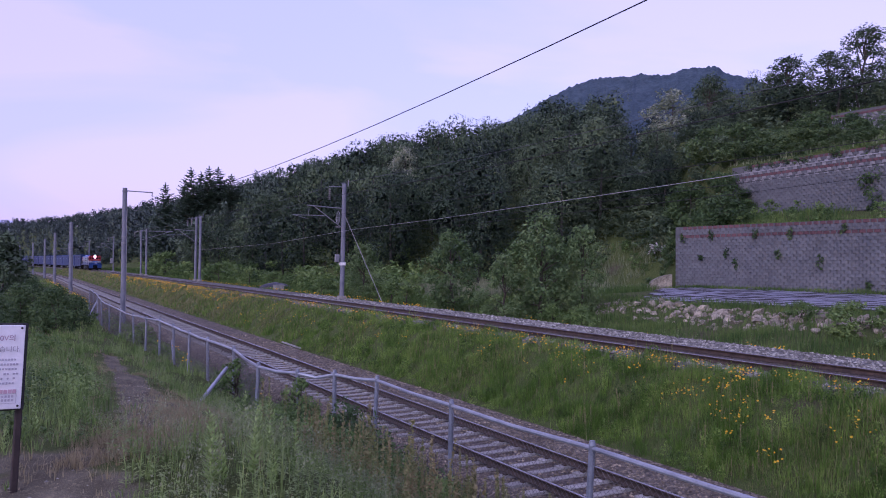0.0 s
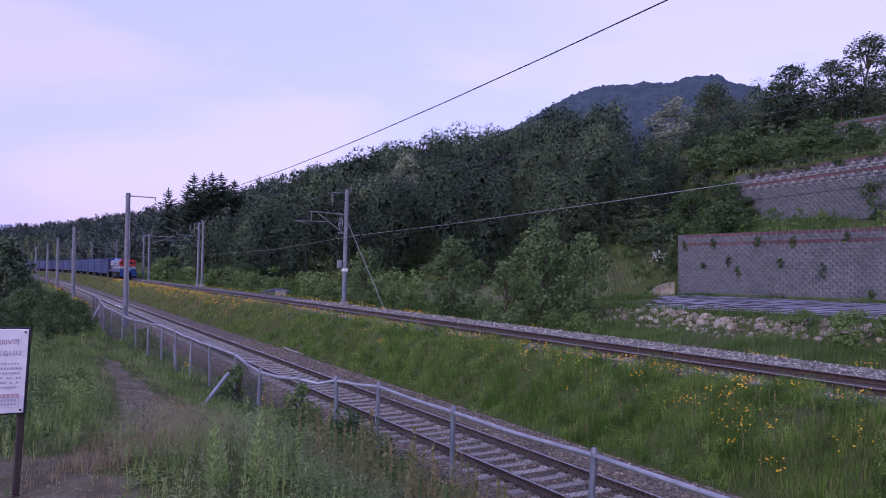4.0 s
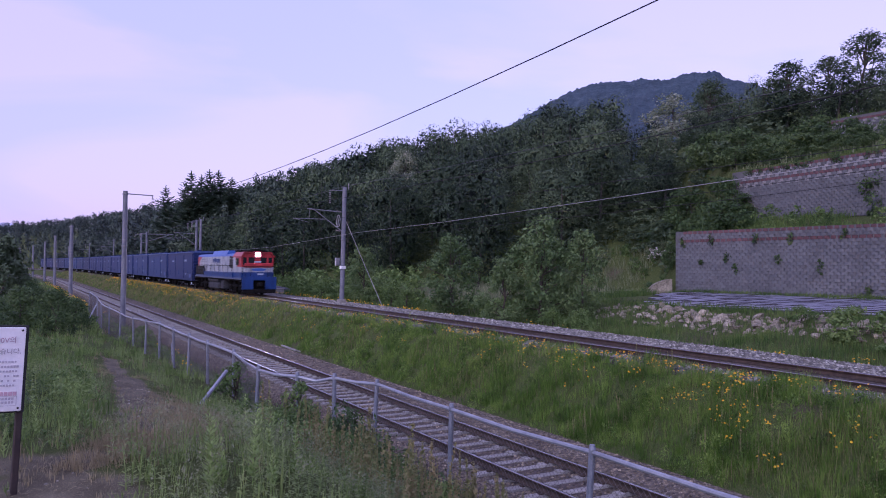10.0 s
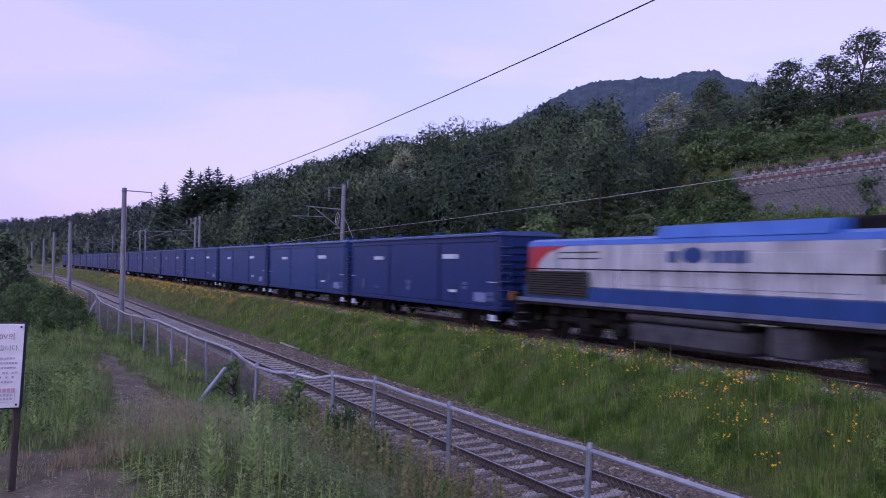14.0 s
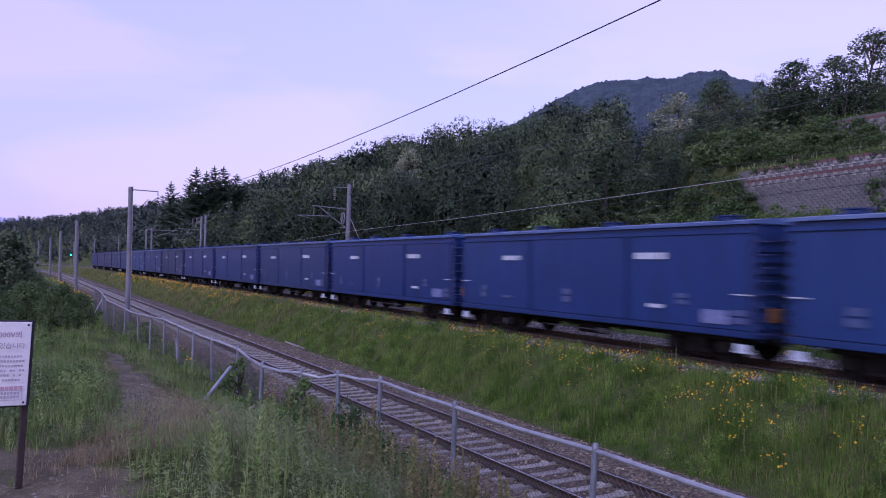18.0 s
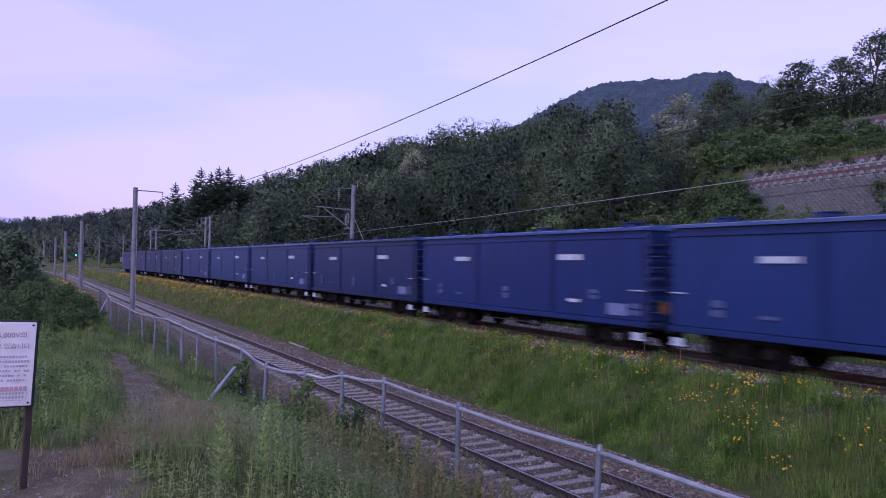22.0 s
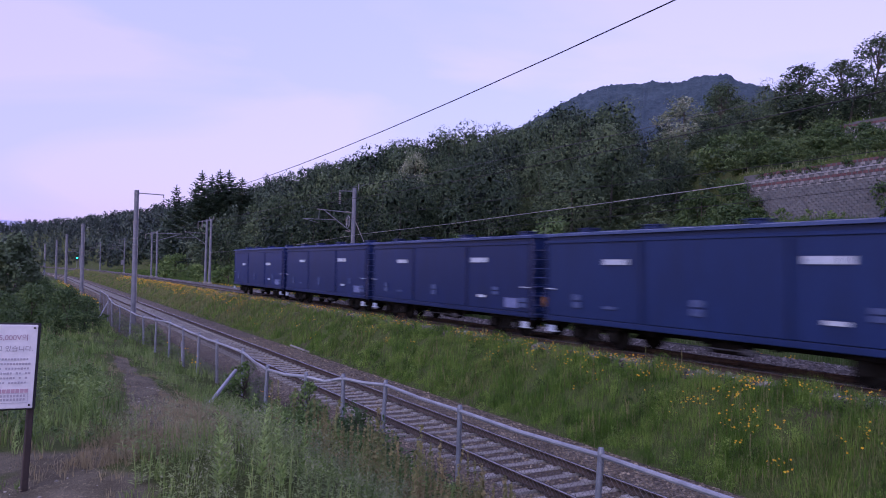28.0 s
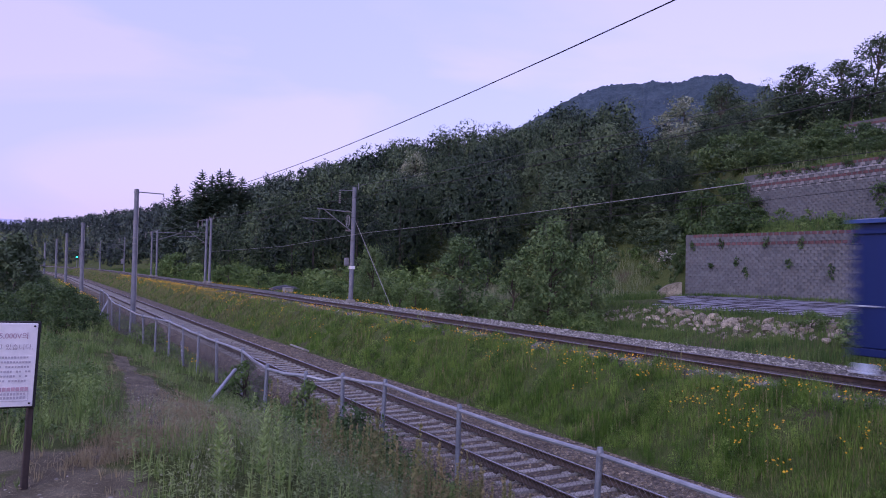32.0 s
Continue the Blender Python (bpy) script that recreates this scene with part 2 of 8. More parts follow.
STONE_NEAR = surface("weathered_stone", (0.066, 0.053, 0.036), (0.25, 0.215, 0.158), 3.0, 40, 0.9, vary=0.25)
STONE = surface("ballast_stone", (0.09, 0.09, 0.082), (0.34, 0.34, 0.318), 3.0, 40, 0.9, vary=0.25)
RAIL_SIDE = surface("rusty_rail", (0.025, 0.018, 0.014), (0.075, 0.05, 0.036), 5, 70, 0.75, 0.2)
RAIL_TOP = surface("worn_rail_head", (0.25, 0.24, 0.24), (0.42, 0.41, 0.41), 2, 60, 0.25, 0.9, 0.05, 0.001)
CONCRETE = surface("concrete", (0.165, 0.16, 0.143), (0.315, 0.307, 0.28), 3, 60, 0.85, vary=0.15)
POLE_CONCRETE = surface("pole_concrete", (0.11, 0.118, 0.145), (0.19, 0.2, 0.235), 1.5, 50, 0.8)
STEEL = surface("galvanised_steel", (0.15, 0.155, 0.17), (0.27, 0.275, 0.3), 4, 60, 0.5, 0.4, 0.1, 0.002)
WIRE = surface("dark_wire", (0.02, 0.02, 0.022), (0.05, 0.05, 0.055), 4, 60, 0.85, 0.0, 0, spec=0.1)
WIRE_LIGHT = surface("bare_wire", (0.22, 0.22, 0.235), (0.32, 0.32, 0.34), 4, 60, 0.8, 0.0, 0, spec=0.15)
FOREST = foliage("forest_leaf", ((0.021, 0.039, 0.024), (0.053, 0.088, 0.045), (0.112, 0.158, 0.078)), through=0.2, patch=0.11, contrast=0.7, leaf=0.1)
# the next two leaf colours are paled and blued: distance haze painted in
FAR_HAZE_LEAF = foliage("valley_haze_leaf", ((0.032, 0.054, 0.042), (0.07, 0.107, 0.072), (0.125, 0.17, 0.112)), through=0.2, patch=0.08, contrast=0.8, leaf=0.1)
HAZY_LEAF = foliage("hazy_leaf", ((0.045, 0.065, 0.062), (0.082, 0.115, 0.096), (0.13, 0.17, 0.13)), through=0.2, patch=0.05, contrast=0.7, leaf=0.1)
BUSH = foliage("bush_leaf", ((0.042, 0.082, 0.024), (0.1, 0.17, 0.046), (0.2, 0.285, 0.09)), patch=0.4)
TERRACE_LEAF = foliage("terrace_leaf", ((0.022, 0.045, 0.017), (0.054, 0.1, 0.033), (0.115, 0.17, 0.06)), patch=0.3)
PINE = foliage("conifer_needle", ((0.045, 0.075, 0.055), (0.08, 0.125, 0.085), (0.13, 0.185, 0.12)), patch=0.15)
TRUNK = surface("grey_trunk", (0.025, 0.022, 0.02), (0.085, 0.08, 0.072), 0.3, 12, 0.9, bump=0.5, depth=0.02)
BARK = surface("bark", (0.03, 0.025, 0.02), (0.09, 0.075, 0.06), 4, 30, 0.9, bump=0.8, depth=0.03)
WALL_BLOCK = surface("split_concrete_block", (0.084, 0.09, 0.098), (0.132, 0.138, 0.147), 0.4, 14, 0.9, bump=0.9, depth=0.03, vary=0.12)
WALL_BACK = surface("wall_joint", (0.078, 0.08, 0.083), (0.115, 0.117, 0.12), 2, 30, 0.95)


# ---- building tools ----
def bmesh_box(bm, sx, sy, sz, x=0.0, y=0.0, z=0.0, bevel=0.0, rot=None):
    """A box of that size with its centre at x, y, z; bevel rounds its edges."""
    m = Matrix.Translation((x, y, z)) @ (rot or Matrix.Identity(4)) @ Matrix.Diagonal((sx, sy, sz, 1))
    made = bmesh.ops.create_cube(bm, size=1.0, matrix=m)["verts"]
    if bevel:
        edges = list({e for v in made for e in v.link_edges})
        bmesh.ops.bevel(bm, geom=edges, offset=bevel, segments=1, affect="EDGES")


def bmesh_tube(bm, a, b, r, r2=None, sides=8, caps=True):
    """A round bar from a to b."""
    a, b = Vector(a), Vector(b)
    d = b - a
    m = Matrix.Translation((a + b) / 2) @ d.to_track_quat("Z", "Y").to_matrix().to_4x4()
    bmesh.ops.create_cone(bm, cap_ends=caps, segments=sides, radius1=r, radius2=r if r2 is None else r2, depth=d.length, matrix=m)


def bmesh_prism(bm, outline, y0, y1):
    """An outline of (x, z) pulled along y."""
    a = [bm.verts.new((x, y0, z)) for x, z in outline]
    b = [bm.verts.new((x, y1, z)) for x, z in outline]
    n = len(outline)
    bm.faces.new(a)
    bm.faces.new(b[::-1])
    for i in range(n):
        bm.faces.new((a[i], b[i], b[(i + 1) % n], a[(i + 1) % n]))
    bmesh.ops.recalc_face_normals(bm, faces=bm.faces)


def finish(bm, name, material, smooth=False):
    me = bpy.data.meshes.new(name)
    bm.to_mesh(me)
    bm.free()
    me.materials.append(material)
    if smooth:
        me.polygons.foreach_set("use_smooth", [True] * len(me.polygons))
    return me


def part(name, bm, material, parent, label="", smooth=False):
    """One mesh object under a thing or under a part."""
    ob = new(name, finish(bm, name, material, smooth))
    ob.parent = parent
    return tagged(ob, label)


def empty(name, m=None, label="", category="", group="", kind=""):
    ob = new(name)
    ob.empty_display_size = 0.2
    if m is not None:
        ob.matrix_world = m
    return tagged(ob, label, category, group, kind)


def array_mesh(name, verts, faces, material, smooth=False, flat=False):
    """A mesh from arrays: verts (n, 3), faces (m, 3) or (m, 4); flat gives hard facets."""
    verts, faces = np.asarray(verts, dtype=np.float32), np.asarray(faces, dtype=np.int32)
    me = bpy.data.meshes.new(name)
    k = faces.shape[1]
    me.vertices.add(len(verts))
    me.vertices.foreach_set("co", verts.ravel())
    me.loops.add(faces.size)
    me.loops.foreach_set("vertex_index", faces.ravel())
    me.polygons.add(len(faces))
    me.polygons.foreach_set("loop_start", np.arange(0, faces.size, k, dtype=np.int32))
    me.update(calc_edges=True)
    me.materials.append(material)
    if smooth:
        me.polygons.foreach_set("use_smooth", np.ones(len(faces), dtype=bool))
    if flat:
        me.polygons.foreach_set("use_smooth", np.zeros(len(faces), dtype=bool))
    return me


# ---- the line of the tracks: straight, then a wide curve ----
BEND_START, BEND_RADIUS, MID = 180.0, 1400.0, 13.0
BEND_X = MID - BEND_RADIUS
NEAR_X, FAR_X = 9.567, 17.45
FAR_Z = 1.55


def along(u, s, z=0.0):
    """The pose at the distance s along the tracks and u across them; y points along, away from the camera."""
    if s <= BEND_START:
        return pose(u, s, z)
    phi = (s - BEND_START) / BEND_RADIUS
    r = u - BEND_X
    return pose(BEND_X + r * math.cos(phi), BEND_START + r * math.sin(phi), z, 0, 0, math.degrees(phi))


def across(x, y):
    """(u, s) of places in the plan; arrays."""
    x, y = np.asarray(x, dtype=float), np.asarray(y, dtype=float)
    dx, dy = x - BEND_X, y - BEND_START
    r, phi = np.hypot(dx, dy), np.arctan2(dy, dx)
    bent = y > BEND_START
    return np.where(bent, r + BEND_X, x), np.where(bent, BEND_START + phi * BEND_RADIUS, y)


# ---- the lie of the land ----
def waves(x, y, size, seed=0.0):
    """A cheap smooth noise of about -1 to 1."""
    a, b = x / size, y / size
    return (np.sin(a * 1.3 + 1.7 * np.sin(b * 0.9 + seed) + seed) + np.sin(b * 1.7 + 1.3 * np.sin(a * 1.1 - seed) + 2 * seed) + 0.6 * np.sin((a + b) * 2.3 + seed)) / 2.6


def low_wall_x(y):
    """Where the low block wall stands in the plan; arrays."""
    return np.interp(y, [12.0, 25.5, 40.6], [43.6, 43.1, 42.5])


def mid_wall_x(y):
    return np.interp(y, [14.0, 43.1], [47.0, 51.6])


def ground_z(x, y):
    x, y = np.asarray(x, dtype=float), np.asarray(y, dtype=float)
    u, s = across(x, y)
    # bank on which the camera stands, falling away along the track
    bank = np.interp(s, [-40, 0, 7, 15, 22, 30, 45, 70, 120], [2.5, 2.5, 2.42, 1.95, 1.55, 1.25, 0.9, 0.6, 0.4])
    edge = np.interp(s, [0, 20, 40, 80], [0.95, 0.95, 0.75, 0.4])
    left = np.interp(u, [-200, -60, -25, -10, -4], [-6, -5, -3.0, -0.6, 0.0])
    z = np.where(u < 1.5, bank + np.minimum(left, 0), 0.0)
    t1 = np.clip((u - 1.5) / 3.2, 0, 1)
    z = np.where((u >= 1.5) & (u < 4.7), bank + (edge - bank) * t1 * t1 * (3 - 2 * t1), z)
    z = np.where((u >= 4.7) & (u < 7.2), edge + (-0.5 - edge) * np.clip((u - 4.7) / 2.2, 0, 1), z)
    z = np.where((u >= 7.2) & (u < 12.2), -0.5, z)
    z = np.where((u >= 12.2) & (u < 15.4), np.interp(u, [12.2, 13.0, 15.1, 15.4], [-0.5, -0.42, 1.12, 1.2]), z)
    z = np.where((u >= 15.4) & (u < 19.6), 1.2, z)
    # beyond the far track: a shallow ditch, then a stony bank up to a field, and the wooded hill
    field = np.clip((48 - s) / 10, 0, 1)
    right = np.interp(u, [19.6, 21.2, 22.2, 24.0, 26.0, 29.5, 31.0, 44.0, 60.0], [1.2, 1.2, 0.85, 0.75, 1.0, 1.75, 1.95, 2.4, 2.6])
    wild = np.interp(u, [19.6, 21.2, 22.0, 24.0, 60.0], [1.2, 1.2, 1.05, 1.1, 2.0])
    z = np.where(u >= 19.6, field * right + (1 - field) * wild, z)
    foot = np.interp(s, [-60, 0, 30, 45, 60, 90, 600], [62, 56, 54, 46, 38, 33, 33])
    cap = np.interp(s, [-100, 0, 60, 108, 190, 285, 380, 500, 700, 1000, 1600], [17, 17, 19, 26, 36, 43, 39, 34, 35, 32, 20])
    rise = np.clip(u - foot, 0, None) * 0.5
    hill = cap * (1 - np.exp(-rise / np.maximum(cap, 1) * 1.25))
    z = z + np.where(u > foot, hill, 0)
    # terraces held by the block walls
    low = low_wall_x(y) + 0.6
    mid = mid_wall_x(y) + 0.45
    step = np.where(x < mid, 6.3 + 1.5 * np.clip((x - low) / 7.0, 0, 1), np.where(x < 61.9, 12.1 + 2.7 * np.clip((x - mid) / 9.5, 0, 1), 16.9 + 0.25 * (x - 62)))
    held = np.clip((np.interp(x, [50, 62], [43.5, 62.0]) - y) / 3.0, 0, 1) * (x > low) * (y > -80)
    z = np.where(held > 0, z + (np.minimum(step, 18.0) - z) * held, z)
    rough = np.clip(np.minimum(np.abs(u - 9.6) - 3.2, np.abs(u - 18.4) - 3.2), 0, 1)
    rough = rough * np.where((x > 30.5) & (x < 42.2) & (y > 5) & (y < 44), 0.15, 1.0)
    z = z + rough * (0.07 * waves(x, y, 0.9, 0.4) + 0.1 * waves(x, y, 3.1, 1.3))
    return z


def off_path(x, y):
    """How far from the middle of the trodden path, in half widths; arrays."""
    px = np.interp(y, [2.8, 5.6, 6.6, 8.2, 10.0, 13, 16, 20, 24], [-1.6, -0.5, 0.1, 1.4, 1.55, 1.75, 1.98, 2.2, 2.4])
    w = np.interp(y, [2.8, 5.6, 6.6, 8.2, 10.0, 13, 16, 20, 24, 26], [0.5, 0.8, 0.56, 0.64, 0.66, 0.5, 0.42, 0.34, 0.25, 0.0])
    return np.abs(x - px) / np.maximum(w, 0.01) * 2


def bare_round(x, y):
    """Bare earth round the foot of the sign: 1 at its edge, less inside."""
    return np.minimum(np.hypot((x + 0.2) / 0.8, (y - 6.05) / 0.6), np.hypot((x + 1.3) / 1.3, (y - 7.3) / 0.4))


def stretch(marks):
    """Grid lines from (end, step) pairs, after the first end."""
    out = [marks[0][0]]
    for end, step in marks[1:]:
        n = max(1, int(round((end - out[-1]) / step)))
        out += list(np.linspace(out[-1], end, n + 1)[1:])
    return out


def growing(first, step, growth, last):
    out = [first]
    while abs(out[-1]) < last:
        step *= growth
        out.append(out[-1] + step)
    return out[1:]


def make_ground():
    xs = np.array(growing(-8.0, -0.4, 1.13, 3500)[::-1] + stretch(((-8.0, 0), (-3.0, 0.4), (4.8, 0.16), (24, 0.6), (40, 1.0), (64, 0.5))) + growing(64.0, 0.5, 1.09, 3500))
    ys = np.array(growing(-2.0, -0.5, 1.15, 600)[::-1] + stretch(((-2.0, 0), (4.0, 0.5), (18.0, 0.18), (50, 0.5))) + growing(50.0, 0.42, 1.1, 4500))
    gx, gy = np.meshgrid(xs, ys)
    z = ground_z(gx, gy)
    # the tread of the path lies a little lower than the turf
    worn = np.clip(1.6 - off_path(gx, gy), 0, 1) * (gy > 3) * (gy < 26)
    worn = np.maximum(worn, np.clip(2.2 - 1.4 * bare_round(gx, gy), 0, 1))
    z = z - 0.035 * worn
    n, m = len(xs), len(ys)
    i = (np.arange(m - 1)[:, None] * n + np.arange(n - 1)[None, :]).ravel()
    faces = np.stack([i, i + 1, i + n + 1, i + n], -1)
    verts = np.stack([gx, gy, z], -1).reshape(-1, 3)
    trodden = worn.reshape(-1)[faces].min(axis=1) > 0.55
    patch = (verts[faces].mean(axis=1)[:, 1] < 7.9) & trodden
    for name, pick, label, category in (("ground", ~trodden, "earth and moss ground with dry litter", "ground"), ("footpath", trodden & ~patch, "narrow trodden earth path through the weeds", "path"),
                                        ("bare_earth", patch, "bare trodden earth round the sign post", "bare earth")):
        used, back = np.unique(faces[pick], return_inverse=True)
        me = array_mesh(name, verts[used], back.reshape(-1, 4), EARTH, True)
        at = me.attributes.new("worn", "FLOAT", "POINT")
        at.data.foreach_set("value", worn.reshape(-1)[used].astype(np.float32))
        tagged(new(name, me), label, category, kind="structure")


make_ground()


# ---- tracks ----
RAIL_PROFILE = ((-0.065, -0.155), (0.065, -0.155), (0.065, -0.143), (0.012, -0.125), (0.009, -0.05), (0.035, -0.04), (0.036, -0.008), (0.028, 0.0),
                (-0.028, 0.0), (-0.036, -0.008), (-0.035, -0.04), (-0.009, -0.05), (-0.012, -0.125), (-0.065, -0.143))


def swept(name, profile, u, z, stations, material, top=None, faces_top=()):
    """A profile of (across, up) swept along the line of the tracks."""
    k = len(profile)
    verts = []
    for s in stations:
        m = along(u, s, z)
        verts += [m @ Vector((a, 0, b)) for a, b in profile]
    faces = []
    for i in range(len(stations) - 1):
        for j in range(k):
            a, b = i * k + j, i * k + (j + 1) % k
            faces.append((a, b, b + k, a + k))
    me = array_mesh(name, [tuple(v) for v in verts], faces, material)
    if top is not None:
        me.materials.append(top)
        idx = np.array([1 if (f % k) in faces_top else 0 for f in range(len(faces))], dtype=np.int32)
        me.polygons.foreach_set("material_index", idx)
    return me


def sleeper_mesh():
    bm = bmesh.new()
    out = [(-0.14, -0.2), (0.14, -0.2), (0.105, 0.0), (-0.105, 0.0)]
    for x0, x1, dz in ((-1.22, -0.45, 0.0), (-0.45, 0.45, -0.035), (0.45, 1.22, 0.0)):
        vs = [[bm.verts.new((x, y, z + (dz if z > -0.1 else 0))) for y, z in out] for x in (x0, x1)]
        bm.faces.new(vs[0])
        bm.faces.new(vs[1][::-1])
        for i in range(4):
            bm.faces.new((vs[0][i], vs[1][i], vs[1][(i + 1) % 4], vs[0][(i + 1) % 4]))
    for x in (-0.75, 0.75):
        for d in (-0.11, 0.11):
            bmesh_box(bm, 0.07, 0.1, 0.035, x + d, 0, 0.012)
    bm.faces.ensure_lookup_table()
    for f in bm.faces[18:]:
        f.material_index = 1
    bmesh.ops.recalc_face_normals(bm, faces=bm.faces)
    me = finish(bm, "sleeper", CONCRETE)
    me.materials.append(RAIL_SIDE)
    return me


SLEEPER = sleeper_mesh()
STATIONS = list(range(-40, 180, 20)) + list(range(180, 640, 8))


def make_track(name, u, z, label, near, first):
    track = empty(name, None, label, "railway track", kind="structure")
    for side in (-0.753, 0.753):
        ob = new("rail", swept("rail", RAIL_PROFILE, u + side, z, STATIONS, RAIL_SIDE, RAIL_TOP, (6, 7, 8)))
        ob.parent = track
        tagged(ob, "rusty steel rail with a worn bright head")
    s = first
    spots = []
    while s < 420:
        spots.append(s)
        s += 0.6
    for s in spots:
        if near[0] <= s <= near[1]:
            ob = new("sleeper", SLEEPER)
            ob.parent = track
            ob.matrix_world = along(u, s, z - 0.172) @ pose(0, random.uniform(-0.012, 0.012), random.uniform(-0.006, 0.004), 0, 0, random.uniform(-0.4, 0.4))
    # the sleepers farther along, as one
    base = np.array([v.co[:] for v in SLEEPER.vertices][:24])
    quads = np.array([p.vertices[:] for p in SLEEPER.polygons if max(p.vertices) < 24])
    vs, fs, n = [], [], 0
    for s in spots:
        if not near[0] <= s <= near[1]:
            m = np.array(along(u, s, z - 0.172))
            vs.append(base @ m[:3, :3].T + m[:3, 3])
            fs.append(quads + n)
            n += 24
    ob = new("farther_sleepers", array_mesh("farther_sleepers", np.concatenate(vs), np.concatenate(fs), CONCRETE, flat=True))
    ob.parent = track
    tagged(ob, "weathered concrete sleepers", kind="stuff")
    return track


def make_bed(name, u, z, half, drop, top, far_half, label, stone=None):
    p = ((-half - 1.5 * drop, top - drop), (-half, top), (-0.78, top - 0.01), (0.78, top - 0.01), (far_half, top), (far_half + 1.5 * drop, top - drop))
    ob = new(name, swept(name, p, u, z, [*range(-40, 180, 10), *range(180, 640, 8)], stone or BALLAST, IRON_BALLAST, (2,)))
    tagged(ob, label, "ballast", kind="structure")


make_track("near_track", NEAR_X, 0.0, "railway track of rusty rails on pale concrete sleepers", (4.5, 62), 4.47)
make_track("far_track", FAR_X, FAR_Z, "raised railway track with rusty rails on concrete sleepers", (4, 40), 4.3)
make_bed("near_ballast", NEAR_X, 0.0, 1.65, 0.34, -0.215, 2.65, "brownish crushed-stone ballast bed of the near track", BALLAST_NEAR)
make_bed("far_ballast", FAR_X, FAR_Z, 1.5, 0.2, -0.15, 3.7, "grey crushed-stone ballast bed of the raised track")


# ---- overhead line ----
def near_pole(arm=True, wide=1.0):
    """Tapered concrete pole with bands and a cable down its side, the first with a top arm."""
    pole = empty("trackside_pole", None, "tall grey concrete pole with a short steel top arm" if arm else "stout grey concrete pole with steel bands", "utility pole", "poles beside the near track")
    bm = bmesh.new()
    bmesh_tube(bm, (0, 0, -0.8), (0, 0, 8.6), 0.18 * wide, 0.145 * wide, 14)
    part("shaft", bm, POLE_CONCRETE, pole, smooth=False)
    if arm:
        bm = bmesh.new()
        bmesh_tube(bm, (0, 0, 8.42), (1.75, 0, 8.38), 0.035, sides=6)
        bmesh_tube(bm, (1.72, 0, 8.4), (1.72, 0, 8.22), 0.03, sides=6)
        part("arm", bm, STEEL, pole, "dark steel arm")
        bm = bmesh.new()
        for k in range(4):
            bmesh_tube(bm, (1.72, 0, 8.22 - 0.1 * k), (1.72, 0, 8.18 - 0.1 * k), 0.03, 0.08, sides=8)
        part("insulator", bm, INSULATOR, pole, "ribbed brown insulator")
    for z in (8.35, 5.3, 4.9):
        bm = bmesh.new()
        bmesh_tube(bm, (0, 0, z), (0, 0, z + 0.07), 0.185 * wide, sides=12)
        part("band", bm, STEEL, pole)
    bm = bmesh.new()
    bmesh_tube(bm, (0.15 * wide, -0.1 * wide, 0.3), (0.13 * wide, -0.1 * wide, 7.6), 0.025, sides=5)
    part("cable_pipe", bm, WIRE_LIGHT, pole, "pale cable pipe")
    return pole


def cantilever(parent, x, z, side):
    """Tubular bracket that holds the contact wire over the track."""
    for name, a, b, r in (("top_tube", (x, 0, z + 1.35), (x + side * 2.6, 0, z + 1.45), 0.035), ("brace", (x, 0, z), (x + side * 2.1, 0, z + 1.42), 0.035),
                          ("register_tube", (x + side * 1.2, 0, z + 0.78), (x + side * 3.6, 0, z + 0.72), 0.025), ("steady_arm", (x + side * 3.5, 0, z + 0.72), (x + side * 2.5, 0, z + 0.5), 0.018),
                          ("hanger", (x + side * 2.45, 0, z + 1.42), (x + side * 2.45, 0, z + 0.76), 0.015)):
        bm = bmesh.new()
        bmesh_tube(bm, a, b, r, sides=6)
        part(name, bm, STEEL, parent)
    for zz in (z, z + 1.35):
        bm = bmesh.new()
        for k in range(5):
            bmesh_tube(bm, (x + side * (0.12 + 0.07 * k), 0, zz + 0.01 * k), (x + side * (0.15 + 0.07 * k), 0, zz + 0.01 * k), 0.06, 0.05, sides=8)
        part("insulator", bm, INSULATOR, parent, "ribbed brown insulator")


